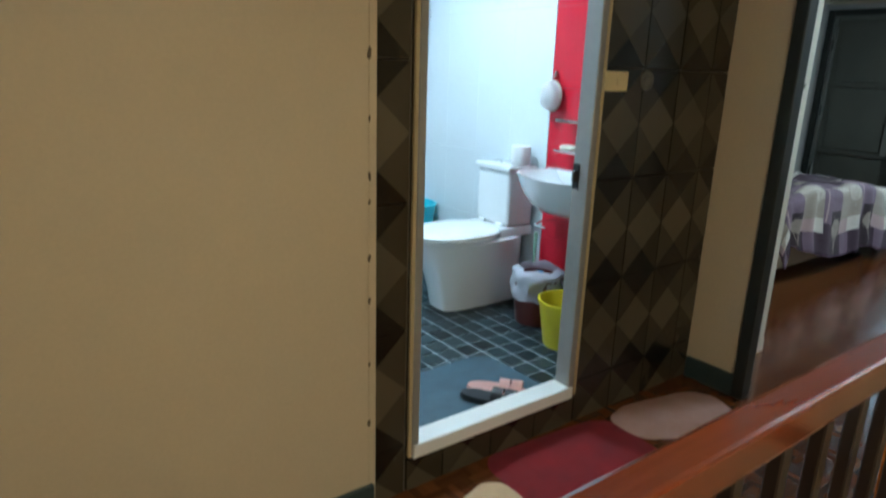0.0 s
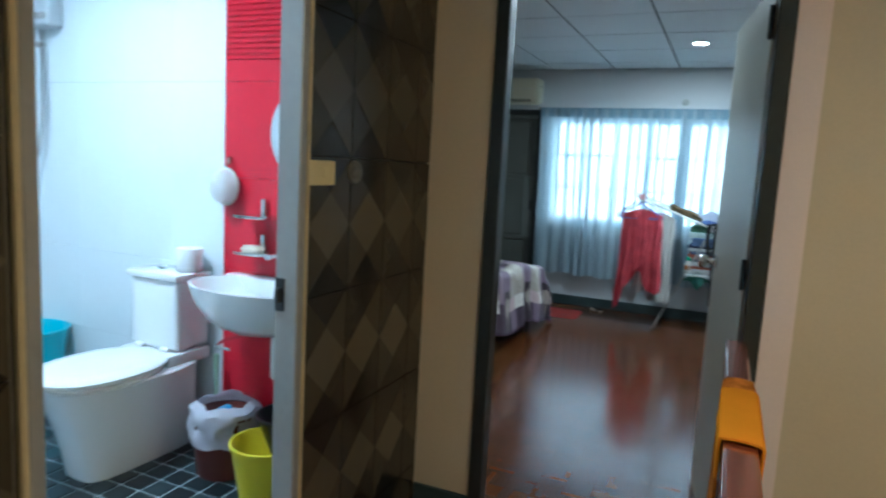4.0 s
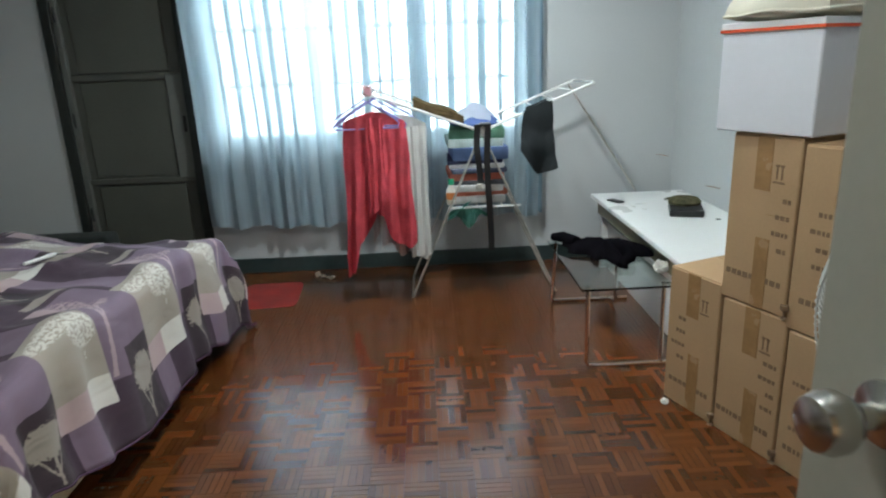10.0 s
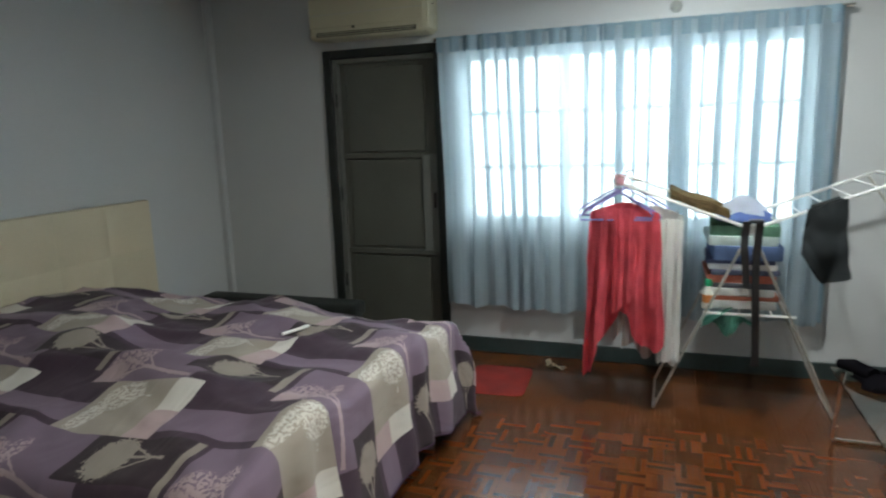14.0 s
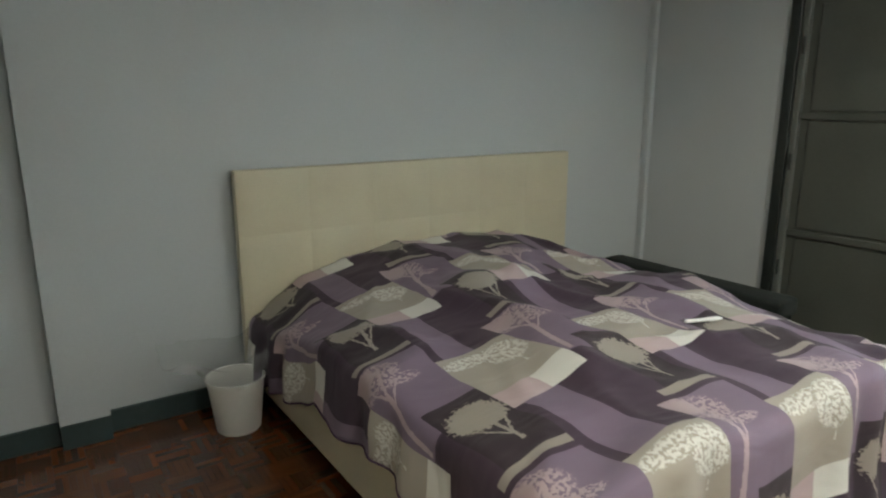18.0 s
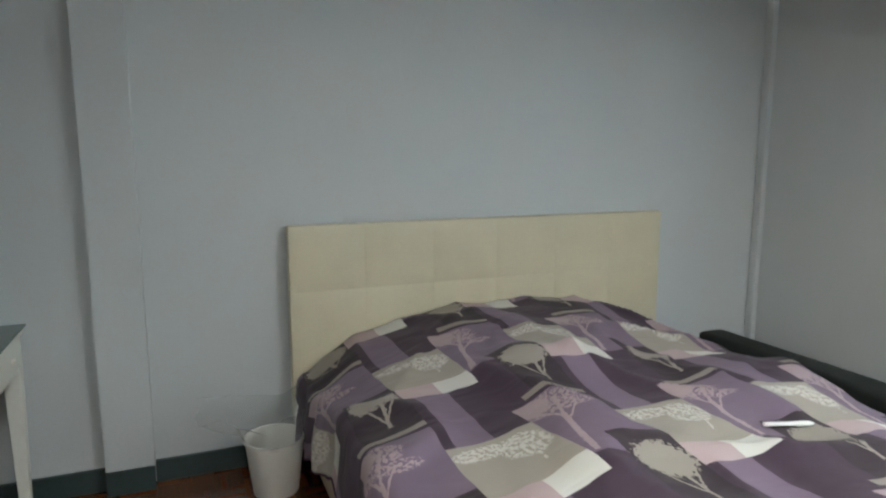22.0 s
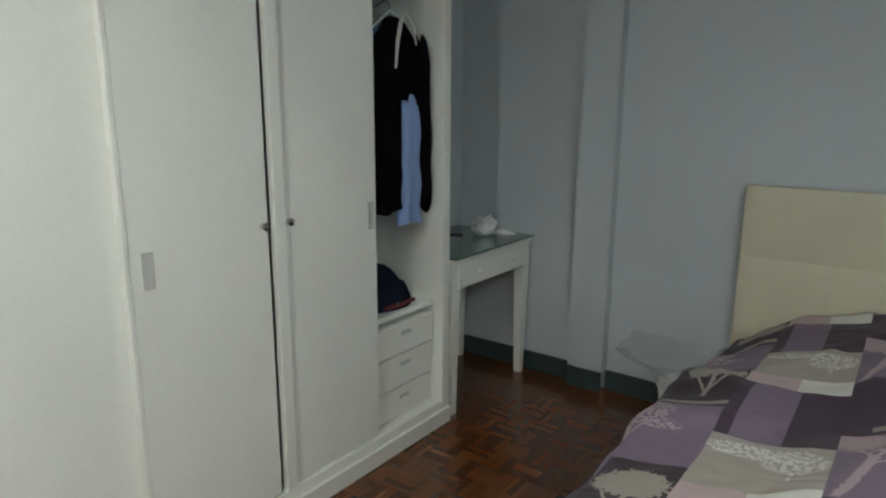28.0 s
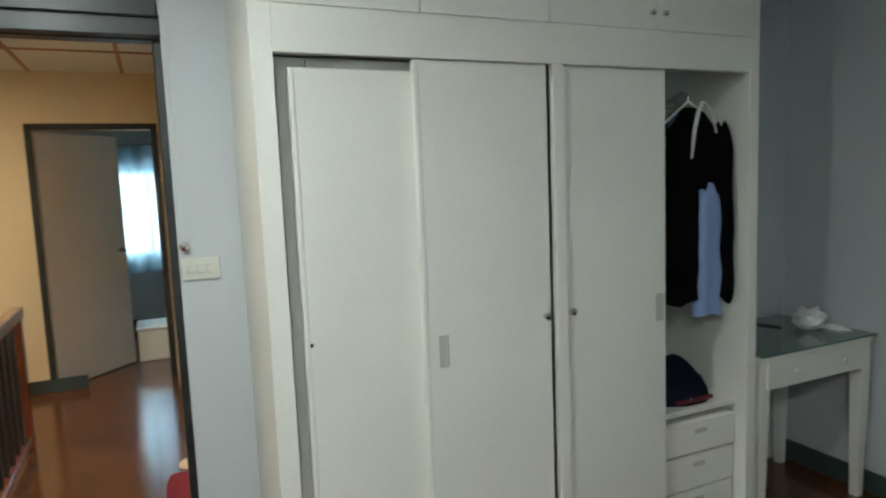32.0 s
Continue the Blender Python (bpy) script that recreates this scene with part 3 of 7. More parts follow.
def rug(name, label, material, outline, z0, thick, fuzz=0.004):
    """A flat mat with a soft uneven edge; outline(angle) gives its rim."""
    bm = bmesh.new()
    n, rings = 48, 7
    cx = sum(outline(2 * math.pi * k / n)[0] for k in range(n)) / n
    cy = sum(outline(2 * math.pi * k / n)[1] for k in range(n)) / n
    loops = []
    for r in range(rings + 1):
        f = r / rings
        loop = []
        for k in range(n):
            x, y = outline(2 * math.pi * k / n)
            px, py = cx + (x - cx) * max(f, 0.02), cy + (y - cy) * max(f, 0.02)
            z = z0 + thick * (1 - f ** 8) + fuzz * noise.noise(Vector((px * 14, py * 14, 0)))* (1 - f ** 6)
            loop.append(bm.verts.new((px, py, max(z, z0 + 0.001))))
        loops.append(loop)
    bm.faces.new(loops[0])
    for a, b in zip(loops, loops[1:]):
        for k in range(n):
            bm.faces.new((a[k], a[(k + 1) % n], b[(k + 1) % n], b[k]))
    base = [bm.verts.new((v.co.x, v.co.y, z0)) for v in loops[-1]]
    for k in range(n):
        bm.faces.new((loops[-1][k], loops[-1][(k + 1) % n], base[(k + 1) % n], base[k]))
    e = thing(name, label, "mat")
    part("fabric", bm, material, e, smooth=True)
    return e


def blob(cx, cy, rx, ry, p=2.0, rot=0.0, wob=0.05):
    c, s = math.cos(rot), math.sin(rot)

    def fn(a):
        ca, sa = math.cos(a), math.sin(a)
        u, v = rx * abs(ca) ** (2 / p) * math.copysign(1, ca), ry * abs(sa) ** (2 / p) * math.copysign(1, sa)
        f = 1 + wob * math.sin(3 * a + cx * 5) + 0.4 * wob * math.sin(7 * a)
        return cx + f * (c * u - s * v), cy + f * (s * u + c * v)
    return fn


M_REDMAT = mat("red_pile", (0.17, 0.004, 0.008), 0.95, var=0.35, scale=9, grain=220, bump=0.9, dist=0.006)
M_PINKMAT = mat("faded_pink_pile", (0.50, 0.27, 0.20), 0.95, var=0.25, scale=6, grain=220, bump=0.9, dist=0.006, col2=(0.55, 0.36, 0.32))
M_BEIGEMAT = mat("beige_pile", (0.55, 0.38, 0.22), 0.95, var=0.2, scale=6, grain=220, bump=0.9, dist=0.006)
M_GREYMAT = mat("blue_grey_rubber_mat", (0.06, 0.10, 0.13), 0.6, var=0.25, scale=12, grain=150, bump=0.6)
rug("doormat", "red pile doormat before the bathroom door", M_REDMAT, blob(1.68, 1.31, 0.31, 0.185, 6, -0.06, 0.02), 0.001, 0.012)
rug("doormat", "faded pink half-round doormat before the bedroom door", M_PINKMAT, blob(2.26, 1.30, 0.27, 0.15, 3, -0.25, 0.05), 0.004, 0.016)
rug("doormat", "beige pile mat on the hall floor", M_BEIGEMAT, blob(1.28, 1.30, 0.10, 0.095, 2.4, 0.3, 0.05), 0.003, 0.012)
rug("mat", "small red mat beside the bed", mat("worn_red_mat", (0.20, 0.016, 0.012), 0.9, var=0.35, scale=8, grain=200, bump=0.8), blob(6.53, 1.86, 0.22, 0.18, 8, 0.05, 0.01), 0.001, 0.006)
rug("bath_mat", "dark blue-grey bath mat on the slate tiles", M_GREYMAT, blob(1.55, 1.86, 0.34, 0.22, 8, 0.03, 0.01), ZB + 0.002, 0.006)


def switch_plate(name, label, w, h, material, m, keys, group=""):
    e = thing(name, label, "switch")
    part("plate", bx(-w / 2, 0, -h / 2, w / 2, 0.011, h / 2, 0.004, seg=2), material, e)
    for k in keys:
        part("rocker", bx(k - 0.011, 0.010, -0.014, k + 0.011, 0.016, 0.014, 0.002), material, e)
    e.matrix_world = m
    return e


switch_plate("light_switch", "cream light switch on dark tiles beside the bathroom door", 0.122, 0.068, M_PLAST, pose(1.914, YT - 0.006, 1.306, 0, 0, 180), (-0.01,))
switch_plate("light_switch", "off-white triple light switch on the bedroom wall", 0.118, 0.07, M_PLASTW, pose(XW, 1.312, 1.233, 0, 0, -90), (-0.03, 0, 0.03))
e = thing("round_plate", "small round worn metal plate on the tiled wall", "plate", (2.091, YT - 0.006, 1.311))
bm = lathe([(0, 0.006), (0.018, 0.006), (0.02, 0.002), (0.025, 0.002), (0.027, 0.007), (0.033, 0.007), (0.035, 0.0), (0, 0)], 28)
bmesh.ops.rotate(bm, verts=bm.verts, matrix=Matrix.Rotation(radians(90), 3, "X"))
part("disc", bm, mat("dull_worn_metal", (0.20, 0.18, 0.14), 0.4, metal=0.6, var=0.3, scale=60), e, smooth=True)
e = thing("wall_cap", "small round plastic cap on the wall above the curtain", "cap", (XE, 0.94, 2.072))
bm = lathe([(0, 0.012), (0.024, 0.010), (0.032, 0.004), (0.033, 0.0), (0, 0)], 24)
bmesh.ops.rotate(bm, verts=bm.verts, matrix=Matrix.Rotation(radians(-90), 3, "Y"))
part("disc", bm, mat("grey_plastic_cap", (0.36, 0.38, 0.36), 0.5), e, smooth=True)


def knob(bm, p, d, r=0.026, n=18):
    """A round door knob standing at p, pointing along d."""
    prof = [(0.03, 0), (0.03, 0.006), (0.012, 0.012), (0.011, 0.03), (0.02, 0.036), (r, 0.05), (r * 1.02, 0.06), (r * 0.85, 0.072), (0.01, 0.076), (0, 0.076)]
    b2 = lathe([(0, 0)] + prof, n)
    q = Vector((0, 0, 1)).rotation_difference(Vector(d)).to_matrix().to_4x4()
    for v in b2.verts:
        v.co = Matrix.Translation(p) @ q @ v.co
    me = bpy.data.meshes.new("tmp")
    b2.to_mesh(me)
    b2.free()
    bm.from_mesh(me)
    bpy.data.meshes.remove(me)
    return bm


# bedroom door, open into the room
dl = tagged(new("door_1"), "open greenish grey flush bedroom door with a steel knob", "door", kind="structure")
dl.matrix_world = pose(2.69, 0.41, 0, 0, 0, 8.0)
part("leaf", bx(0, -0.038, 0.008, 0.745, 0, 1.96, 0.003), M_DOOR, dl)
part("knob", knob(bmesh.new(), (0.655, 0, 1.01), (0, 1, 0), 0.028), M_STEEL, dl, "round steel knob", smooth=True)
part("knob", knob(bmesh.new(), (0.655, -0.038, 1.01), (0, -1, 0), 0.028), M_STEEL, dl, "round steel knob", smooth=True)
part("latch_plate", bx(0.7445, -0.03, 0.965, 0.747, -0.008, 1.045), M_STEEL, dl)
for z in (0.25, 1.0, 1.78):
    part("hinge", tube([(-0.008, 0.006, z), (-0.008, 0.006, z + 0.1)], 0.008, 10), M_FRAME, dl, "painted hinge")
# far room door, ajar
fd = tagged(new("door_3"), "half-open white flush door of the far room", "door", kind="structure")
fd.matrix_world = pose(XF - 0.02, 0.435, 0, 0, 0, 139)
part("leaf", bx(0, 0, 0.008, 0.775, 0.036, 1.955, 0.003), mat("white_door_paint", (0.74, 0.72, 0.68), 0.4, var=0.05), fd)
part("handle", tube([(0.715, -0.002, 1.0), (0.715, -0.05, 1.0), (0.62, -0.055, 1.0)], 0.009, 10), M_STEEL, fd, "steel lever handle", smooth=True)
part("rose", lathe([(0, 0), (0.026, 0), (0.024, 0.008), (0, 0.008)], 18, (0, 0, 0)), M_STEEL, fd)
fd.children[-1].matrix_local = pose(0.715, 0, 1.0, 90, 0, 0)
e = thing("storage_box", "white plastic storage box on the far room floor", "box", (-1.38, 1.10, 0))
part("tub", bx(-0.2, -0.13, 0.0, 0.2, 0.13, 0.27, 0.02, seg=2), M_WHITE, e)
part("lid", bx(-0.21, -0.14, 0.27, 0.21, 0.14, 0.30, 0.008), M_WHITE, e)
M_FCURT = cloth("pale_blue_far_curtain", (0.45, 0.62, 0.72), 0.25, 0.6)
e = thing("curtain", "pale blue curtain hanging at the far room window", "curtain", (-2.70, 1.15, 0))
part("cloth", sheet(lambda u, v: (0.02 * math.sin(u * 52) + 0.008 * math.sin(u * 23), -0.72 + 1.44 * u, 0.62 + 1.36 * v), 90, 8, 0.002), M_FCURT, e, smooth=True)
part("rod", tube([(0, -0.76, 1.99), (0, 0.76, 1.99)], 0.012), M_STEEL, e)

e = thing("storage_box", "plain beige cardboard box on the hall parquet by the wall", "box", (-0.33, 1.36, 0.001), 0)
part("body", bx(-0.11, -0.1, 0, 0.11, 0.1, 0.265, 0.004), mat("beige_card", (0.50, 0.39, 0.27), 0.7, var=0.06), e)
part("lid", bx(-0.114, -0.104, 0.265, 0.114, 0.104, 0.285, 0.003), mat("beige_card_lid", (0.52, 0.41, 0.29), 0.7, var=0.06), e)

# ---- bathroom things ----
M_PORC = mat("white_glazed_porcelain", (0.82, 0.84, 0.85), 0.08, var=0.02, bump=0.0, coat=0.5)
M_PLW = mat("white_glossy_plastic", (0.83, 0.84, 0.84), 0.2, var=0.02, bump=0.02)
XB = XH - 0.028


def oval_stack(levels, n=28, cap=True):
    """A lofted body from (z, x0, x1, half width, power) rings: rounded outlines stacked upwards."""
    bm = bmesh.new()
    rings = []
    for z, x0, x1, hw, p in levels:
        cx, rx = (x0 + x1) / 2, (x1 - x0) / 2
        ring = []
        for k in range(n):
            a = 2 * math.pi * k / n
            ca, sa = math.cos(a), math.sin(a)
            ring.append(bm.verts.new((cx + rx * math.copysign(abs(ca) ** (2 / p), ca), hw * math.copysign(abs(sa) ** (2 / p), sa), z)))
        rings.append(ring)
    for a, b in zip(rings, rings[1:]):
        for k in range(n):
            bm.faces.new((a[k], a[(k + 1) % n], b[(k + 1) % n], b[k]))
    if cap:
        bm.faces.new(rings[0][::-1])
        bm.faces.new(rings[-1])
    return bm


to = thing("toilet", "white porcelain toilet with closed lid and square cistern", "toilet", (XB - 0.008, 2.67, ZB), -2)
part("bowl", oval_stack([(0.0, -0.545, -0.02, 0.108, 4.5), (0.02, -0.55, -0.018, 0.112, 4.5), (0.10, -0.565, -0.015, 0.118, 4.2), (0.22, -0.60, -0.012, 0.14, 3.6), (0.32, -0.645, -0.01, 0.168, 3.0), (0.36, -0.665, -0.01, 0.182, 2.8), (0.385, -0.675, -0.01, 0.188, 2.7), (0.392, -0.665, -0.015, 0.18, 2.7)]), M_PORC, to, smooth=True)
part("rear_deck", bx(-0.235, -0.15, 0.385, -0.004, 0.15, 0.44, 0.014, seg=2), M_PORC, to, smooth=True)
part("seat", oval_stack([(0.392, -0.685, -0.19, 0.188, 2.3), (0.404, -0.69, -0.185, 0.192, 2.3), (0.408, -0.685, -0.19, 0.188, 2.3)]), M_PLW, to, smooth=True)
part("lid", oval_stack([(0.411, -0.69, -0.17, 0.192, 2.3), (0.426, -0.695, -0.165, 0.197, 2.3), (0.438, -0.68, -0.175, 0.182, 2.3), (0.443, -0.62, -0.20, 0.14, 2.3)]), M_PLW, to, smooth=True)
for y in (0.075, -0.075):
    part("lid_hinge", tube([(-0.185, y - 0.025, 0.445), (-0.185, y + 0.025, 0.445)], 0.013, 12), M_PLW, to, smooth=True)
part("tank", bx(-0.185, -0.14, 0.44, 0, 0.14, 0.745, 0.022, seg=3), M_PORC, to, smooth=True)
part("tank_lid", bx(-0.20, -0.152, 0.745, 0.003, 0.152, 0.775, 0.012, seg=2), M_PORC, to, smooth=True)
part("flush_button", lathe([(0, 0.008), (0.022, 0.008), (0.026, 0.0), (0, 0)], 20, (-0.10, 0.04, 0.775)), M_CHROME, to, smooth=True)
e = thing("toilet_roll", "white paper roll standing on the cistern lid", "toilet paper", (XB - 0.085, 2.58, ZB + 0.777))
part("roll", lathe([(0.018, 0.0), (0.052, 0.0), (0.054, 0.003), (0.054, 0.097), (0.052, 0.1), (0.018, 0.1), (0.018, 0.0)], 28), mat("tissue_paper", (0.8, 0.81, 0.81), 0.9, var=0.03, grain=200), e, smooth=True)

ba = thing("wash_basin", "white wall-hung basin on a chrome towel bracket", "basin", (XB, 2.12, 0.005))
prof = [(0, 0.655), (0.12, 0.66), (0.2, 0.70), (0.25, 0.77), (0.272, 0.828), (0.275, 0.838), (0.262, 0.838), (0.235, 0.79), (0.17, 0.73), (0.03, 0.71), (0, 0.71)]
part("bowl", lathe(prof, 36, (-0.195, 0, 0), sx=0.72, sy=1.08), M_PORC, ba, smooth=True)
part("back", bx(-0.07, -0.28, 0.76, 0, 0.28, 0.842, 0.015, seg=2), M_PORC, ba, smooth=True)
part("tap", tube([(-0.05, 0, 0.845), (-0.05, 0, 0.93), (-0.06, 0, 0.95), (-0.14, 0, 0.945)], 0.013, 10), M_CHROME, ba, smooth=True)
for y in (0.22, -0.22):
    part("towel_bracket", tube([(0, y, 0.67), (-0.12, y * 1.04, 0.655), (-0.15, y * 1.04, 0.63), (-0.12, y * 1.04, 0.615), (0, y, 0.61)], 0.007, 8), M_CHROME, ba, smooth=True)
part("towel_ring", tube([(0, 0.24, 0.56), (-0.1, 0.26, 0.555), (-0.16, 0.24, 0.55), (-0.17, 0.16, 0.55)], 0.006, 8), M_CHROME, ba, smooth=True)
part("waste_pipe", tube([(-0.2, -0.1, 0.66), (-0.2, -0.1, 0.5), (-0.15, -0.1, 0.44), (0, -0.1, 0.44)], 0.02, 10), M_PLW, ba, smooth=True)

e = thing("mirror", "small round frameless wall mirror over the basin", "mirror", (XB, 2.05, 1.441))
bm = lathe([(0, 0.008), (0.99, 0.008), (1.0, 0.005), (1.0, 0.0), (0, 0)], 40)
for v in bm.verts:
    v.co = Vector((-v.co.z, v.co.x * 0.172, v.co.y * 0.19))
part("glass", bm, mat("mirror_silver", (0.9, 0.92, 0.92), 0.02, metal=1.0, var=0.01, bump=0, rvar=0.0), e)

for z, soap in ((1.10, False), (0.95, True)):
    e = thing("soap_shelf", "small chrome and glass shelf over the basin" if not soap else "small chrome soap dish over the basin", "shelf", (XB, 2.245, z))
    part("bracket", bx(-0.02, -0.012, 0.0, 0, 0.012, 0.07, 0.004), M_CHROME, e)
    part("tray", oval_stack([(-0.008, -0.125, -0.01, 0.075, 4), (0.0, -0.13, -0.005, 0.08, 4), (0.004, -0.13, -0.005, 0.08, 4)], 24), M_CHROME, e, smooth=True)
    if soap:
        s = thing("soap", "cream bar of soap on the chrome dish", "soap", (XB - 0.07, 2.25, z + 0.005))
        part("bar", oval_stack([(0, -0.03, 0.03, 0.045, 3), (0.01, -0.034, 0.034, 0.05, 3), (0.022, -0.025, 0.025, 0.04, 3)], 20), mat("soap", (0.7, 0.66, 0.52), 0.5), s, smooth=True)
e = thing("net_pouch", "white round net pouch hanging on a steel hook", "pouch", (XB, 2.43, 1.21))
part("hook", tube([(0, 0, 0.12), (-0.015, 0, 0.12), (-0.02, 0, 0.09), (-0.035, 0, 0.085)], 0.008, 8), M_STEEL, e, smooth=True)
bm = lathe([(0, 0.05), (0.03, 0.048), (0.058, 0.03), (0.066, 0.0), (0.062, -0.02), (0.04, -0.03), (0, -0.03)], 24)
for v in bm.verts:
    v.co = Vector((-0.04 - v.co.z, v.co.x * 0.9 + 0.004 * noise.noise(v.co * 40), v.co.y * 1.15))
part("bag", bm, cloth("white_net_cloth", (0.8, 0.8, 0.8), 0, 0.3), e, smooth=True)
part("drawstring_rim", tube([(-0.03, 0.06 * math.cos(a), 0.076 * math.sin(a)) for a in np.linspace(0, 2 * math.pi, 25)[:-1]], 0.006, 6, closed=True), M_PLASTW, e, "cream rim", smooth=True)

e = thing("waste_bin", "brown waste bin with a white bag liner", "bin", (2.38, 2.26, ZB))
part("bucket", lathe([(0, 0.004), (0.10, 0), (0.105, 0.01), (0.13, 0.25), (0.122, 0.25), (0.10, 0.02), (0, 0.02)], 28), mat("red_brown_plastic", (0.12, 0.02, 0.012), 0.35, var=0.15), e, smooth=True)
M_BAG = cloth("white_plastic_film", (0.78, 0.76, 0.82), 0.1, 0.4, var=0.08)


def liner(u, v):
    a = 2 * math.pi * u
    r = 0.134 + 0.010 * math.sin(4 * a) * v + 0.018 * noise.noise(Vector((math.cos(a) * 3, math.sin(a) * 3, v * 4)))
    z = 0.14 + 0.17 * v + 0.02 * noise.noise(Vector((math.cos(a) * 2, math.sin(a) * 2, 7)))
    if v > 0.8:
        r -= 0.05 * (v - 0.8) * 5 * 0.6
        z -= 0.06 * (v - 0.8)
    return (r * math.cos(a), r * math.sin(a), z)


part("liner", sheet(liner, 40, 10, 0.001), M_BAG, e, "crumpled white liner", smooth=True)
part("rubbish", lathe([(0, 0.25), (0.06, 0.24), (0.11, 0.2), (0.10, 0.15), (0, 0.15)], 14), M_BAG, e)
part("blue_wrapper", bx(-0.03, -0.02, 0.245, 0.03, 0.015, 0.275, 0.008), mat("blue_wrapper", (0.05, 0.3, 0.6), 0.3), e, "blue wrapper")


def bucket(name, label, loc, r0, r1, h, material, handle=None):
    e = thing(name, label, "bucket", loc)
    part("body", lathe([(0, 0.003), (r0, 0), (r0 + 0.003, 0.01), (r1, h - 0.015), (r1 + 0.008, h - 0.012), (r1 + 0.009, h), (r1, h + 0.002), (r1 - 0.006, h - 0.01), (r0 - 0.002, 0.012), (0, 0.012)], 32), material, e, smooth=True)
    if handle:
        part("handle", tube([(0, r1 * math.cos(a), h - 0.02 + 0.05 * math.sin(a)) for a in np.linspace(0, math.pi, 14)], 0.005, 6), handle, e, smooth=True)
    return e


bucket("bucket", "yellow plastic bucket on the bathroom floor", (2.285, 1.965, ZB), 0.095, 0.13, 0.23, mat("yellow_plastic", (0.72, 0.60, 0.02), 0.35, var=0.08), None)
bucket("bucket", "black plastic tub beside the yellow bucket", (2.44, 1.99, ZB + 0.13), 0.07, 0.115, 0.15, M_BLACK)
bucket("bucket", "light blue plastic bucket behind the toilet", (2.42, 3.53, ZB), 0.12, 0.17, 0.40, mat("light_blue_plastic", (0.08, 0.50, 0.62), 0.35, var=0.08))
e = thing("toilet_brush", "pale green toilet brush standing by the wall", "brush", (2.535, 2.45, ZB))
part("holder", lathe([(0, 0), (0.05, 0), (0.055, 0.02), (0.045, 0.13), (0.04, 0.13), (0.045, 0.02), (0, 0.01)], 20), M_PLW, e, smooth=True)
part("handle", tube([(0, 0, 0.02), (0, 0, 0.3), (0, 0, 0.42)], [0.01, 0.009, 0.013], 10), mat("pale_green_plastic", (0.35, 0.55, 0.40), 0.4), e, smooth=True)
M_PINK = mat("pink_rubber", (0.62, 0.34, 0.29), 0.6, var=0.12, scale=20)
# first slipper is black: the dark shadow by the pink one, made as a shape
for n, (x, y, rz) in enumerate(((1.61, 1.715, -56), (1.68, 1.755, -50))):
    e = thing("slipper", "black slipper shape for the shadow by the pink slipper" if n == 0 else "pale pink rubber slipper on the bath mat", "slipper", (x, y, ZB + 0.009), rz, "pair of slippers")
    rubber = M_BLACK if n == 0 else M_PINK
    part("sole", oval_stack([(0, -0.12, 0.12, 0.04, 2.4), (0.008, -0.125, 0.125, 0.045, 2.4), (0.025, -0.12, 0.12, 0.043, 2.4)], 24), rubber, e, smooth=True)
    for c in (0.01, 0.06):
        part("strap", sheet(lambda u, v: (c + 0.042 * v, -0.047 + 0.094 * u, 0.018 + 0.042 * math.sin(math.pi * u) ** 0.7), 14, 4, 0.005), rubber, e, smooth=True)

wh = thing("water_heater", "white electric shower heater with hose and handset", "water heater", (XB, 3.575, 1.9))
part("body", bx(-0.09, -0.11, 0.0, 0, 0.11, 0.38, 0.02, seg=3), mat("heater_casing", (0.45, 0.48, 0.5), 0.3, var=0.04), wh, smooth=True)
part("band", bx(-0.092, -0.105, 0.03, -0.088, 0.105, 0.06), M_STEEL, wh)
part("dial", lathe([(0, 0.012), (0.02, 0.01), (0.024, 0), (0, 0)], 18, (0, 0, 0)), M_STEEL, wh)
wh.children[-1].matrix_local = Matrix.Translation((-0.09, 0, 0.15)) @ Matrix.Rotation(radians(-90), 4, "Y")
part("hose", tube([(-0.04, 0, 0.0), (-0.045, -0.01, -0.15), (-0.06, -0.02, -0.45), (-0.07, 0.0, -0.6), (-0.07, 0.05, -0.64), (-0.06, 0.09, -0.55), (-0.05, 0.1, -0.25), (-0.06, 0.1, -0.1)], 0.009, 8), M_CHROME, wh, smooth=True)
part("holder", tube([(-0.05, -0.015, -0.08), (-0.05, 0.1, -0.075)], 0.014, 10), M_ALU, wh, smooth=True)
part("handset", tube([(-0.06, 0.1, -0.13), (-0.08, 0.1, -0.02), (-0.1, 0.1, 0.0)], [0.012, 0.014, 0.035], 12), M_PLW, wh, smooth=True)
part("slide_bar", tube([(-0.03, 0.1, -0.6), (-0.03, 0.1, 0.0)], 0.008, 8), M_CHROME, wh, smooth=True)

# ceiling lamps
for name, label, loc, r in (("ceiling_lamp", "round white lamp on the bathroom ceiling", (1.6, 2.7, 2.45), 0.15), ("ceiling_lamp", "round warm lamp on the hall ceiling", (0.6, -0.85, ZC), 0.13)):
    e = thing(name, label, "lamp", loc)
    part("base", lathe([(0, 0), (r, 0), (r, -0.03), (r - 0.01, -0.035), (0, -0.035)], 28), M_WHITE, e, smooth=True)
    part("diffuser", lathe([(r - 0.015, -0.035), (r - 0.02, -0.05), (r * 0.6, -0.07), (0, -0.078), (0, -0.06), (r * 0.5, -0.05), (r - 0.03, -0.035), (r - 0.015, -0.035)], 28), emit("lamp_diffuser", (1, 0.96, 0.9), 4.0), e, smooth=True)
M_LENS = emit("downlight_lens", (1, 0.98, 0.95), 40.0)
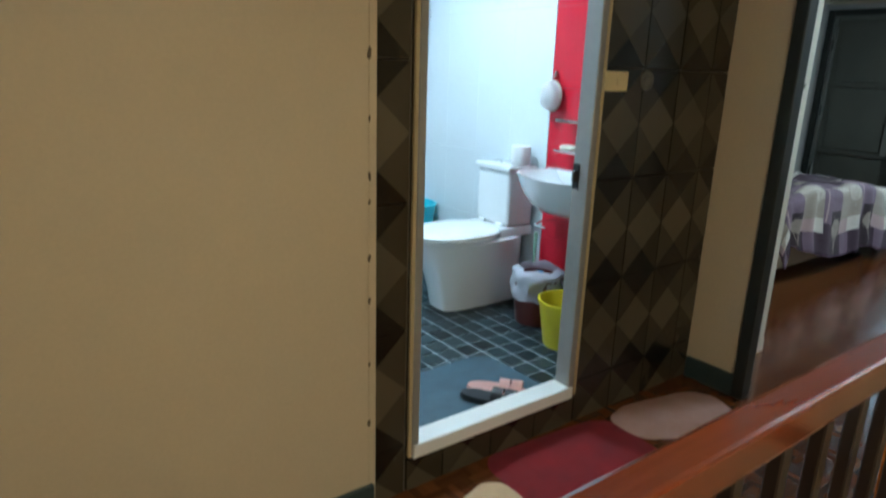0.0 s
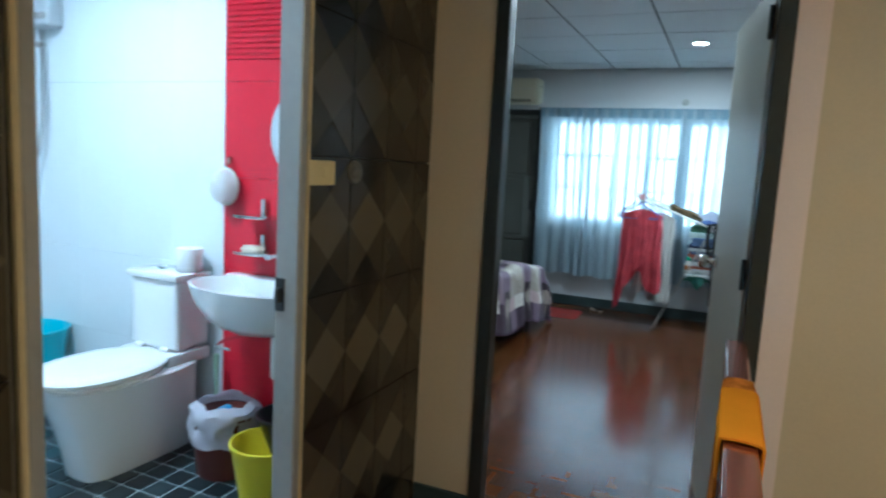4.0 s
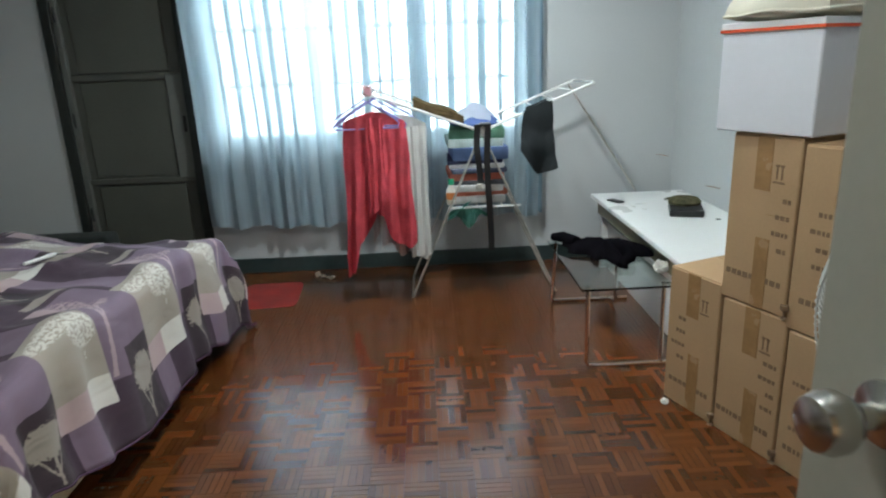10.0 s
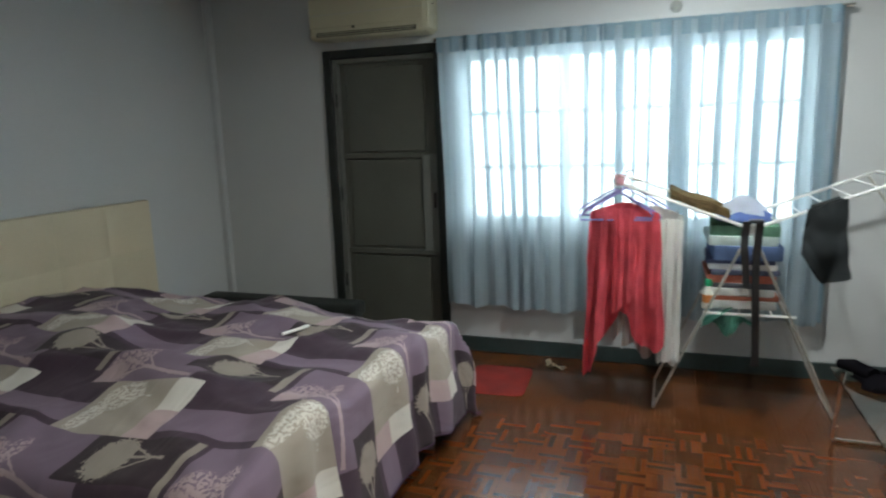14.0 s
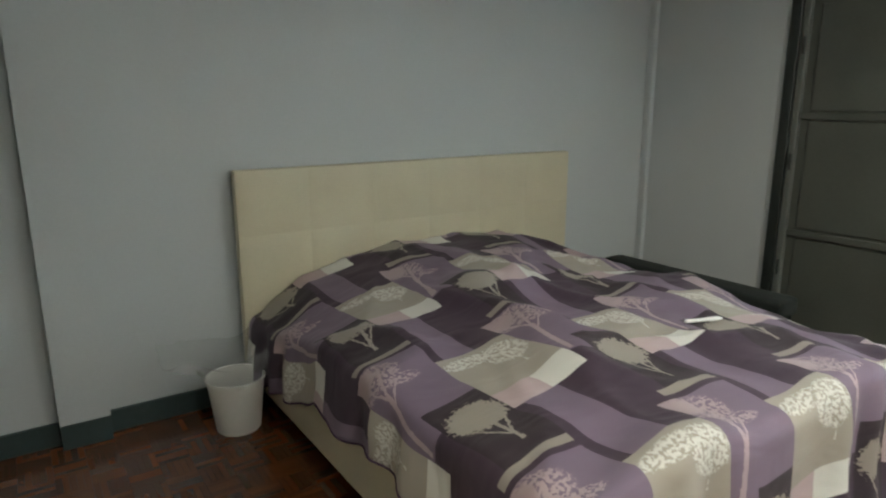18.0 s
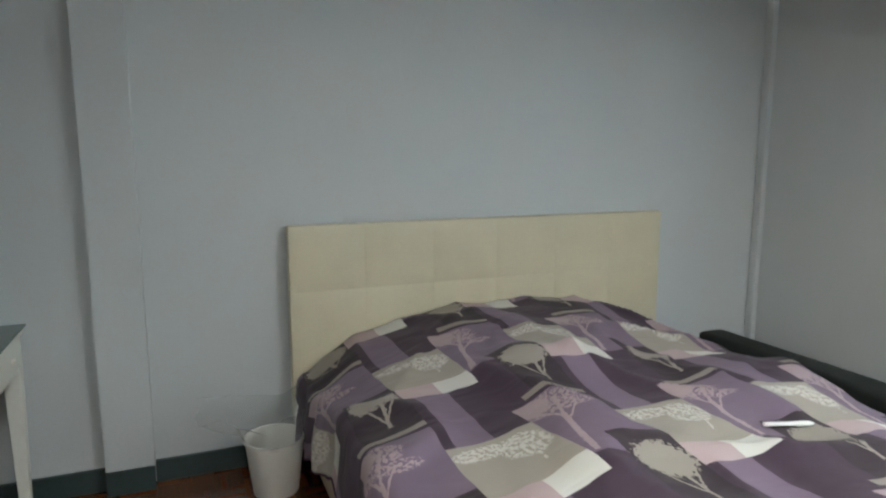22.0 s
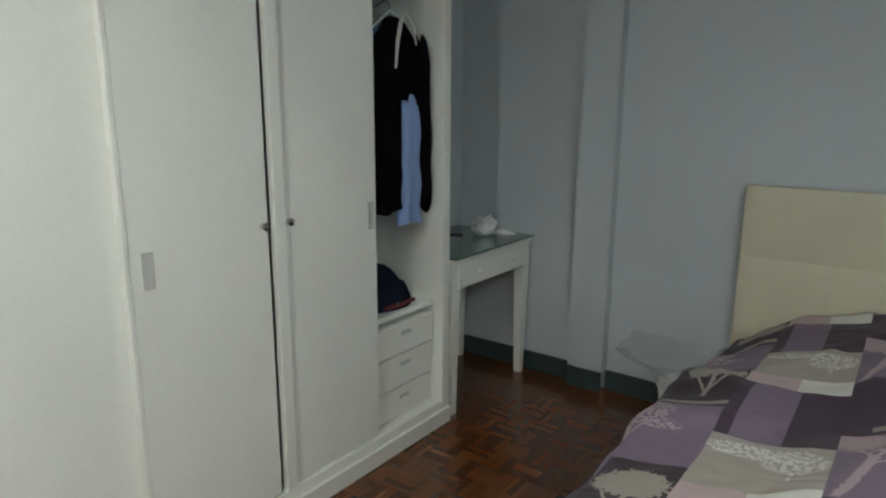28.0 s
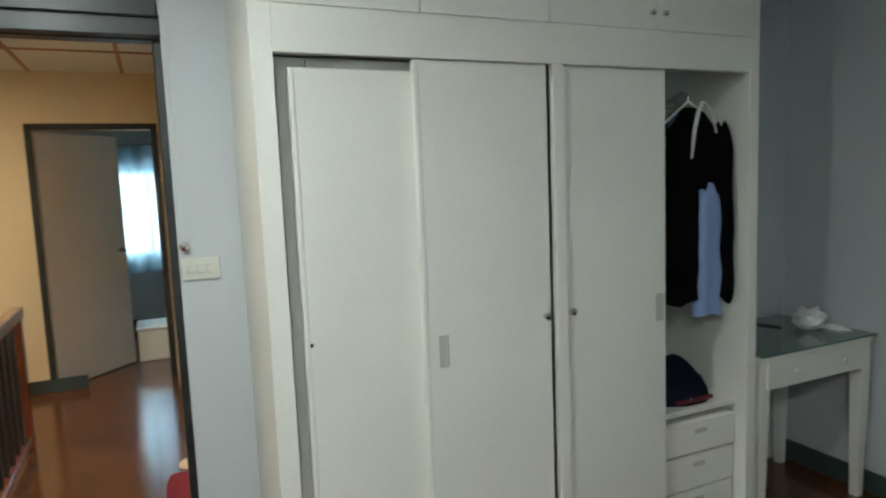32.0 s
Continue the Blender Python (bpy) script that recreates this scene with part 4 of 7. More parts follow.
# the western fitting is unseen, added to go with its glow
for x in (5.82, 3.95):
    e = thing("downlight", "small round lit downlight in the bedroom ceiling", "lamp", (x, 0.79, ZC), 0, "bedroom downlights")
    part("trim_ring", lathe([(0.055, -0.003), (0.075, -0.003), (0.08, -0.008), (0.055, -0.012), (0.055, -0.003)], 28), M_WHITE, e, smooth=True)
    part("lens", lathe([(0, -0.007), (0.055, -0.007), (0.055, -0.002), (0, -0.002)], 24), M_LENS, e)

# ---- bedroom: bed ----
def coverlet_material():
    """Printed patchwork: patches of plum, mauve, taupe, pink and cream with tree silhouettes, laid out in metres of cloth."""
    m = bpy.data.materials.new("plum_patchwork_print")
    m.use_nodes = True
    n, ln = m.node_tree.nodes, m.node_tree.links.new
    b = n["Principled BSDF"]
    b.inputs["Roughness"].default_value = 0.85
    b.inputs["Sheen Weight"].default_value = 0.06
    uv = n.new("ShaderNodeUVMap")
    uv.uv_map = "cloth"

    def math_(op, a, c=None, d=None):
        k = n.new("ShaderNodeMath")
        k.operation = op
        for i, s in enumerate((a, c, d)):
            if s is None:
                continue
            if isinstance(s, (int, float)):
                k.inputs[i].default_value = s
            else:
                ln(s, k.inputs[i])
        return k.outputs[0]

    sep = n.new("ShaderNodeSeparateXYZ")
    ln(uv.outputs[0], sep.inputs[0])
    plum, dark, mauve, taupe, pink, cream = (0.054, 0.032, 0.051), (0.036, 0.023, 0.031), (0.186, 0.134, 0.188), (0.37, 0.328, 0.278), (0.48, 0.365, 0.37), (0.66, 0.64, 0.59)
    # the print repeats every 0.56 m across and 0.74 m along the bed, in a wide and a narrow column of patches
    nz = n.new("ShaderNodeTexNoise")
    nz.inputs["Scale"].default_value, nz.inputs["Detail"].default_value, nz.inputs["Roughness"].default_value = 46, 7, 0.78
    ln(uv.outputs[0], nz.inputs["Vector"])
    wob = math_("SUBTRACT", nz.outputs["Fac"], 0.5)
    leaf = n.new("ShaderNodeTexNoise")
    leaf.inputs["Scale"].default_value, leaf.inputs["Detail"].default_value = 88, 3
    ln(uv.outputs[0], leaf.inputs["Vector"])
    twig = math_("SUBTRACT", leaf.outputs["Fac"], 0.5)
    x = math_("MULTIPLY", math_("FRACT", math_("MULTIPLY", math_("SUBTRACT", sep.outputs[0], 4.425), 1 / 0.56)), 0.56)
    y = math_("MULTIPLY", math_("FRACT", math_("MULTIPLY", math_("SUBTRACT", sep.outputs[1], 2.36), 1 / 0.74)), 0.74)
    y_block = math_("MULTIPLY", math_("FRACT", math_("MULTIPLY", math_("SUBTRACT", sep.outputs[1], 2.81), 1 / 0.74)), 0.74)

    def within(s, lo, hi):
        return math_("MULTIPLY", math_("GREATER_THAN", s, lo), math_("LESS_THAN", s, hi))

    def crown(cx, cy, rx, ry, ragged, airy, v=y):
        dx, dy = math_("MULTIPLY", math_("SUBTRACT", x, cx), 1 / rx), math_("MULTIPLY", math_("SUBTRACT", v, cy), 1 / ry)
        r = math_("SQRT", math_("ADD", math_("MULTIPLY", dx, dx), math_("MULTIPLY", dy, dy)))
        return math_("LESS_THAN", math_("ADD", r, math_("ADD", math_("MULTIPLY", wob, ragged), math_("MULTIPLY", twig, airy))), 0.86)

    def limb(x0, slope, y0, y1, w, v=y):
        dx = math_("ABSOLUTE", math_("ADD", math_("SUBTRACT", math_("SUBTRACT", x, x0), math_("MULTIPLY", math_("SUBTRACT", v, y0), slope)), math_("MULTIPLY", wob, 0.03)))
        return math_("MULTIPLY", math_("LESS_THAN", dx, w), within(v, y0, y1))

    def union(*masks):
        out = masks[0]
        for k in masks[1:]:
            out = math_("MAXIMUM", out, k)
        return out

    def over(under, col, mask):
        k = n.new("ShaderNodeMix")
        k.data_type = "RGBA"
        ln(mask, k.inputs["Factor"])
        if isinstance(under, tuple):
            k.inputs["A"].default_value = (*under, 1)
        else:
            ln(under, k.inputs["A"])
        k.inputs["B"].default_value = (*col, 1)
        return k.outputs["Result"]

    slim = math_("LESS_THAN", x, 0.27)
    wide = math_("SUBTRACT", 1.0, slim)
    lace = math_("GREATER_THAN", math_("ADD", twig, math_("MULTIPLY", wob, 0.8)), -0.02)
    # narrow column: pink and cream squares, a taupe patch with white blossom, a mauve strip beside plum
    col = over(plum, mauve, math_("MULTIPLY", slim, math_("MULTIPLY", within(y, 0.38, 0.74), within(x, 0.035, 0.155))))
    col = over(col, pink, math_("MULTIPLY", slim, math_("LESS_THAN", y, 0.10)))
    col = over(col, cream, math_("MULTIPLY", slim, math_("MULTIPLY", math_("LESS_THAN", y, 0.10), math_("GREATER_THAN", x, 0.14))))
    mid = math_("MULTIPLY", slim, within(y, 0.10, 0.38))
    col = over(col, taupe, mid)
    bloom = union(crown(0.20, 0.28, 0.085, 0.085, 1.0, 0.6), crown(0.09, 0.325, 0.11, 0.04, 1.2, 0.6), limb(0.20, 0.1, 0.17, 0.25, 0.004))
    col = over(col, cream, math_("MULTIPLY", mid, math_("MULTIPLY", math_("MULTIPLY", bloom, lace), 0.85)))
    # wide column: mauve with a pink tree reaching into the corner
    high = math_("MULTIPLY", wide, within(y, 0.07, 0.50))
    col = over(col, mauve, high)
    canopy = union(math_("MULTIPLY", crown(0.345, 0.43, 0.13, 0.085, 1.1, 1.0), lace), crown(0.30, 0.455, 0.075, 0.06, 1.0, 0.8), math_("MULTIPLY", crown(0.42, 0.36, 0.085, 0.03, 1.4, 1.2), lace), limb(0.29, 0.22, 0.08, 0.33, 0.010), limb(0.32, 0.9, 0.26, 0.36, 0.005), limb(0.345, -0.35, 0.30, 0.44, 0.005), limb(0.335, 0.35, 0.30, 0.45, 0.006))
    col = over(col, pink, math_("MULTIPLY", high, math_("MULTIPLY", canopy, 0.75)))
    # dark block with a taupe tree over a taupe band
    block = math_("MULTIPLY", within(x, 0.37, 0.575), within(y_block, 0.07, 0.46))
    col = over(col, dark, block)
    tree = union(crown(0.47, 0.335, 0.10, 0.08, 0.9, 0.7, y_block), limb(0.475, 0.05, 0.15, 0.30, 0.006, y_block), limb(0.475, 0.5, 0.19, 0.29, 0.004, y_block), limb(0.475, -0.5, 0.18, 0.29, 0.004, y_block))
    col = over(col, taupe, math_("MULTIPLY", block, math_("MULTIPLY", tree, 0.85)))
    col = over(col, taupe, math_("MULTIPLY", math_("MULTIPLY", within(x, 0.33, 0.56), 0.75), within(y_block, 0.07, 0.098)))
    ln(col, b.inputs["Base Color"])
    fine = n.new("ShaderNodeTexNoise")
    fine.inputs["Scale"].default_value = 500
    ln(uv.outputs[0], fine.inputs["Vector"])
    bp = n.new("ShaderNodeBump")
    bp.inputs["Strength"].default_value, bp.inputs["Distance"].default_value = 0.3, 0.001
    ln(fine.outputs["Fac"], bp.inputs["Height"])
    # soft wrinkles of slept-in cloth
    mpw = n.new("ShaderNodeMapping")
    mpw.inputs["Scale"].default_value = (1.0, 2.2, 1.0)
    mpw.inputs["Rotation"].default_value = (0, 0, 0.6)
    ln(uv.outputs[0], mpw.inputs["Vector"])
    wr = n.new("ShaderNodeTexNoise")
    wr.inputs["Scale"].default_value, wr.inputs["Detail"].default_value = 4.5, 1
    wr.inputs["Distortion"].default_value = 1.2
    ln(mpw.outputs[0], wr.inputs["Vector"])
    bw = n.new("ShaderNodeBump")
    bw.inputs["Strength"].default_value, bw.inputs["Distance"].default_value = 0.3, 0.03
    ln(wr.outputs["Fac"], bw.inputs["Height"])
    ln(bp.outputs[0], bw.inputs["Normal"])
    ln(bw.outputs[0], b.inputs["Normal"])
    return m


M_LEATHER = mat("cream_leatherette", (0.60, 0.54, 0.39), 0.42, var=0.06, scale=4, grain=120, bump=0.25)
bed = thing("bed", "double bed with cream leatherette base and padded headboard", "bed", (0, 0, 0))
part("base", bx(4.26, 2.05, 0.05, 5.96, 3.935, 0.30, 0.015, seg=2), M_LEATHER, bed)
part("drawer_slot", bx(4.36, 2.047, 0.15, 4.44, 2.052, 0.175), M_BLACK, bed, "dark finger slot")
for x in (4.34, 5.88):
    for y in (2.12, 3.85):
        part("foot", bx(x - 0.04, y - 0.04, 0, x + 0.04, y + 0.04, 0.05, 0.004), M_BLACK, bed)
part("mattress", bx(4.29, 2.0, 0.30, 5.93, 3.93, 0.42, 0.04, seg=3), M_WHITE, bed, smooth=True)
hb = part("headboard", bx(4.2, 3.965, 0.08, 6.2, 4.02, 1.085, 0.012, seg=2), M_LEATHER, bed)
w6 = 1.984 / 6
for k in range(6):
    for z0, z1 in ((0.10, 0.46), (0.464, 0.79), (0.794, 1.078)):
        x0 = 4.208 + k * w6

        def cushion(u, v, x0=x0, z0=z0, z1=z1):
            d = min(u, 1 - u) * w6
            e = min(v, 1 - v) * (z1 - z0)
            q = 1 - math.exp(-min(d, e) / 0.03)
            return (x0 + 0.002 + u * (w6 - 0.004), 3.9635 - 0.008 * q, z0 + v * (z1 - z0))
        part("cushion", sheet(cushion, 12, 12), M_LEATHER, hb, smooth=True)

BX0, BX1, BY0, BY1 = 4.27, 5.94, 1.965, 3.945


def bed_top(x, y):
    c = abs(x - 5.105) / 0.835
    head = max(0.0, min(1.0, (y - 3.0) / 0.85))
    head = head * head * (3 - 2 * head)
    z = 0.60 - 0.04 * c ** 4 - 0.05 * max(0.0, min(1.0, (x - 5.2) / 0.6)) * max(0.0, min(1.0, (3.3 - y) / 0.8))
    ch = abs(x - 5.19) / 0.90
    z += head * (0.075 - 0.20 * ch ** 3.2)
    z += 0.05 * math.exp(-((x - 4.78 - 0.22 * (y - 2.6)) ** 2) / 0.02 - ((y - 2.7) ** 2) / 0.25)
    z += 0.075 * math.exp(-((x - 5.0) ** 2) / 0.09 - ((y - 3.2) ** 2) / 0.028)
    z += 0.030 * math.exp(-((x - 5.75) ** 2) / 0.12 - ((y - 2.95) ** 2) / 0.02)
    z += 0.030 * noise.noise(Vector((x * 1.9, y * 2.3, 1.7))) + 0.014 * noise.noise(Vector((x * 5, y * 5, 4)))
    z += 0.005 * noise.noise(Vector((x * 13, y * 13, 9)))
    # sharp creases running across the cloth
    w = noise.noise(Vector((x * 2.1 + y * 1.3, y * 1.1 - x * 0.7, 21)))
    z += 0.026 * max(0.0, 1 - abs(w) * 4) ** 1.3
    w = noise.noise(Vector((x * 2.6 - y * 2.0, y * 1.2 + x * 0.8, 33)))
    z += 0.012 * max(0.0, 1 - abs(w) * 5) ** 1.3
    return z


def drop(d, r=0.055):
    if d <= 0:
        return 0.0, 0.0
    a = d / r
    if a < math.pi / 2:
        return r * math.sin(a), r * (1 - math.cos(a))
    s = d - r * math.pi / 2
    return r + 0.10 * s, r + 0.995 * s


def coverlet(u, v):
    p = BX0 - 0.32 + u * (BX1 - BX0 + 0.32 + 0.4)
    q = BY0 - 0.50 + v * (BY1 - BY0 + 0.50)
    cx, cy = min(max(p, BX0), BX1), max(q, BY0)
    dx, dy = p - cx, q - cy
    if dx < 0:
        dx *= 0.86 + 0.14 * noise.noise(Vector((0, q * 2.2, 3))) + 0.12 * max(0.0, min(1.0, (2.6 - q) / 0.5)) - 0.15 * max(0.0, min(1.0, (q - 3.3) / 0.5)) * -1
    if dy < 0:
        f = max(0.0, min(1.0, (p - 4.30) / 0.35))
        dy *= 0.68 + 0.32 * f + 0.06 * noise.noise(Vector((p * 3, 1, 6)))
    d = math.hypot(dx, dy)
    out, down = drop(d)
    top = bed_top(cx, cy)
    if d > 0:
        ux, uy = dx / d, dy / d
        k = min(1.0, d / 0.2)
        along = q if abs(dx) > abs(dy) else p
        fold = 0.016 * math.sin(along * 21 + 2 * math.sin(along * 7)) * k + 0.02 * noise.noise(Vector((p * 4, q * 4, 0))) * k
        if dx and dy:
            fold += 0.05 * k * abs(math.sin(2 * math.atan2(abs(dy), abs(dx))))
        z = max(top - down, 0.02 + 0.012 * noise.noise(Vector((p * 6, q * 6, 5))))
        return Vector((cx + ux * (out + fold), cy + uy * (out + fold), z))
    return Vector((cx, cy, top))


NU, NV = 130, 120
bm = sheet(coverlet, NU, NV)
lay = bm.loops.layers.uv.new("cloth")
bm.verts.index_update()
for f in bm.faces:
    for lp in f.loops:
        i, j = divmod(lp.vert.index, NV + 1)
        lp[lay].uv = (BX0 - 0.32 + i / NU * (BX1 - BX0 + 0.72), BY0 - 0.5 + j / NV * (BY1 - BY0 + 0.5))
cov = thing("coverlet", "plum, mauve and taupe patchwork coverlet with tree prints on the bed", "coverlet", (0, 0, 0))
ob = part("cloth", bm, coverlet_material(), cov, smooth=True)
M_HEM = cloth("plum_hem", (0.10, 0.06, 0.10), 0, 0.05, var=0.3, scale=8)
part("foot_hem", tube([coverlet(k / NU, 0) for k in range(NU + 1)], 0.004, 6), M_HEM, cov, "stitched plum hem", smooth=True)
part("side_hem", tube([coverlet(0, k / NV) for k in range(NV + 1)], 0.004, 6), M_HEM, cov, "stitched plum hem", smooth=True)
sol = ob.modifiers.new("thickness", "SOLIDIFY")
sol.thickness, sol.offset = 0.012, -1

e = thing("pen", "white pen lying on the coverlet", "pen", (5.405, 2.466, bed_top(5.405, 2.466) + 0.018), -20)
part("barrel", tube([(-0.075, 0, 0), (0.06, 0, 0), (0.075, 0, 0)], [0.007, 0.007, 0.003], 10), M_WHITE, e, smooth=True)
part("cap", tube([(0.02, 0, 0), (0.062, 0, 0)], 0.0085, 10), M_WHITE, e, smooth=True)

M_DARKUP = mat("black_green_velvet", (0.012, 0.015, 0.013), 0.95, var=0.4, scale=14, grain=160, bump=0.6)
e = thing("bench", "low black upholstered bench beside the bed", "bench", (0, 0, 0))
part("body", bx(6.25, 2.64, 0.05, 6.39, 3.68, 0.39, 0.02, seg=2), M_DARKUP, e)
part("cushion", bx(6.24, 2.62, 0.39, 6.40, 3.70, 0.48, 0.03, seg=3), M_DARKUP, e, smooth=True)
for x in (6.28, 6.36):
    for y in (2.68, 3.64):
        part("foot", bx(x - 0.02, y - 0.02, 0, x + 0.02, y + 0.02, 0.05), M_BLACK, e)

e = thing("waste_bin", "white plastic waste bin with a clear bag beside the bed", "bin", (4.09, 3.78, 0))
part("bucket", lathe([(0, 0.004), (0.088, 0), (0.093, 0.008), (0.118, 0.225), (0.124, 0.228), (0.124, 0.24), (0.116, 0.24), (0.09, 0.014), (0, 0.014)], 36), mat("white_bin_plastic", (0.80, 0.78, 0.73), 0.4, var=0.04), e, smooth=True)
M_FILM = cloth("clear_grey_plastic_film", (0.66, 0.68, 0.67), 0.74, 0.4, var=0.15)


def bag(u, v):
    a = 2 * math.pi * u
    r = 0.113 + 0.075 * v + 0.05 * v * noise.noise(Vector((math.cos(a) * 2.4, math.sin(a) * 2.4, v * 3)))
    z = 0.215 + 0.17 * v + 0.07 * v * noise.noise(Vector((math.cos(a) * 1.6, math.sin(a) * 1.6, 11)))
    x, y = r * math.cos(a), r * math.sin(a)
    y = min(y, 0.28)
    if v > 0.5:
        x -= 0.24 * (v - 0.5) * (1 if math.cos(a) < 0 else 0.2)
    return (x, y, z)


part("bag", sheet(bag, 40, 14), M_FILM, e, "clear crumpled plastic bag", smooth=True)

# ---- wardrobe ----
XFW = 3.19
# cream darkened: recess and interior shade put into the colour; also plain grey bits
M_SHADE = mat("shaded_cream_and_grey", (0.50, 0.49, 0.44), 0.45, var=0.05)
wd = thing("wardrobe", "cream built-in wardrobe with sliding doors, one bay open", "wardrobe", (0, 0, 0))
part("side_panel", bx(XW, 1.447, 0, XFW, 1.505, ZC - 0.002, 0.002), M_CREAM, wd)
part("end_panel", bx(XW, 3.245, 0, XFW, 3.295, ZC - 0.002, 0.002), M_CREAM, wd)
part("plinth", bx(XW + 0.02, 1.505, 0, XFW - 0.005, 3.245, 0.11, 0.002), M_CREAM, wd)
part("plinth_lip", bx(XFW - 0.005, 1.447, 0, XFW + 0.012, 3.297, 0.075, 0.004), M_CREAM, wd)
part("pelmet", bx(XFW - 0.03, 1.505, 1.84, XFW, 3.245, 1.965, 0.001), M_CREAM, wd)
part("top_shelf", bx(XW + 0.01, 1.505, 1.90, XFW - 0.03, 3.245, 1.925), M_CREAM, wd)
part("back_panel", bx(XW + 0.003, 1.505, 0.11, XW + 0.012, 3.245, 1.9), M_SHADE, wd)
part("partition", bx(XW + 0.012, 2.37, 0.11, XFW - 0.09, 2.395, 1.90), M_CREAM, wd)
part("partition", bx(XW + 0.012, 2.80, 0.11, XFW - 0.09, 2.825, 1.90), M_CREAM, wd)
part("stile", bx(XFW - 0.028, 2.376, 0.11, XFW - 0.002, 2.418, 1.84, 0.002), M_CREAM, wd)
for y0, y1, x0 in ((1.55, 1.975, XFW - 0.0585), (1.905, 2.357, XFW - 0.034), (2.421, 2.855, XFW - 0.042)):
    zt = 1.838 if y0 > 1.6 else 1.808
    d = part("sliding_door", bx(x0, y0, 0.115, x0 + 0.022, y1, zt, 0.002), M_CREAM, wd)
    part("edge_trim", bx(x0 + 0.0002, y0 - 0.003, 0.116, x0 + 0.026, y0 + 0.012, zt - 0.001, 0.002), M_CREAM, d)
    if y0 > 1.6:
        yk = 2.338 if y0 < 2 else 2.445
        part("lock", tube([(x0 + 0.02, yk, 1.03), (x0 + 0.036, yk, 1.03), (x0 + 0.04, yk, 1.03)], [0.012, 0.012, 0.006], 14), M_STEEL, d, "steel lock knob", smooth=True)
        yh = 1.965 if y0 < 2 else 2.825
        zh = 0.965 if y0 < 2 else 1.0
        part("pull_rim", slab((x0 + 0.021, x0 + 0.025), (yh - 0.016, yh + 0.016), (zh - 0.05, zh + 0.05), [(0, 9, yh - 0.011, yh + 0.011, zh - 0.044, zh + 0.044)]), M_SHADE, d, "flush finger pull")
        # cup colour darkened as the shade in the finger hollow
        part("pull_cup", bx(x0 + 0.0215, yh - 0.011, zh - 0.044, x0 + 0.0225, yh + 0.011, zh + 0.044), M_SHADE, d)
    else:
        part("pull_hole", lathe([(0, 0.0012), (0.006, 0.0012), (0.006, 0), (0, 0)], 12), M_BLACK, d)
        d.children[-1].matrix_local = Matrix.Translation((XFW - 0.0362, 1.566, 1.035)) @ Matrix.Rotation(radians(90), 4, "Y")
for y0, y1 in ((1.449, 1.925), (1.929, 2.365), (2.369, 2.80), (2.804, 3.293)):
    d = part("upper_door", bx(XFW - 0.016, y0, 1.9665, XFW + 0.0015, y1, ZC - 0.01, 0.0008), M_CREAM, wd)
for yk in (1.90, 1.955, 2.775, 2.83):
    part("upper_pull", tube([(XFW + 0.001, yk, 2.02), (XFW + 0.017, yk, 2.02), (XFW + 0.022, yk, 2.02)], [0.007, 0.009, 0.004], 10), M_STEEL, wd, "small steel pull", smooth=True)
part("shelf", bx(XW + 0.012, 2.826, 0.553, XFW - 0.05, 3.245, 0.575, 0.002), M_CREAM, wd)
for k, (z0, z1, o) in enumerate(((0.398, 0.526, 0.012), (0.250, 0.388, 0.004), (0.118, 0.242, 0.0))):
    d = part("drawer", bx(XW + 0.05, 2.86, z0, XFW - 0.07 + o, 3.235, z1, 0.003), M_CREAM, wd)
    part("drawer_front", bx(XFW - 0.07 + o, 2.85, z0, XFW - 0.055 + o, 3.238, z1, 0.004), M_CREAM, d)
    part("drawer_pull", bx(XFW - 0.055 + o, 3.02, z1 - 0.05, XFW - 0.05 + o, 3.08, z1 - 0.032, 0.002), M_SHADE, d)
# grey strips carry the shade of the recess round the first door in their colour
part("filler_strip", bx(XFW - 0.075, 1.506, 0.112, XFW - 0.0595, 1.60, 1.838), M_SHADE, wd, "grey filler strip with the recess shade in its colour")
part("filler_strip", bx(XFW - 0.075, 1.602, 1.78, XFW - 0.0595, 1.96, 1.838), M_SHADE, wd, "grey filler strip with the recess shade in its colour")
part("hanging_rod", tube([(2.95, 2.826, 1.74), (2.95, 3.245, 1.74)], 0.012, 12), M_STEEL, wd, "steel hanging rod", smooth=True)

M_BLACKCL = cloth("black_wool", (0.006, 0.0055, 0.007), 0, 0.02, var=0.3)
M_BLUECL = cloth("light_blue_shirting", (0.30, 0.40, 0.66), 0, 0.15, var=0.1)
M_NAVY = cloth("navy_black_nylon", (0.012, 0.014, 0.026), 0, 0.02, var=0.4)


def hanger(e, material, y=0.0, z=0.0, half=0.2, rz=0.0):
    c, s = math.cos(rz), math.sin(rz)
    pts = [(-half, -0.12), (-half * 0.9, -0.10), (0, 0.0), (half * 0.9, -0.10), (half, -0.12), (half * 0.97, -0.135), (-half * 0.97, -0.135)]
    part("hanger", tube([(c * a, y + s * a, z + b) for a, b in pts], 0.005, 8, closed=True), material, e, smooth=True)
    part("hook", tube([(0, y, z), (0, y, z + 0.035)] + [(c * 0.022 * math.sin(t), y + s * 0.022 * math.sin(t), z + 0.055 - 0.022 * math.cos(t)) for t in np.linspace(0.3, 4.4, 10)], 0.0025, 6), M_STEEL, e, smooth=True)


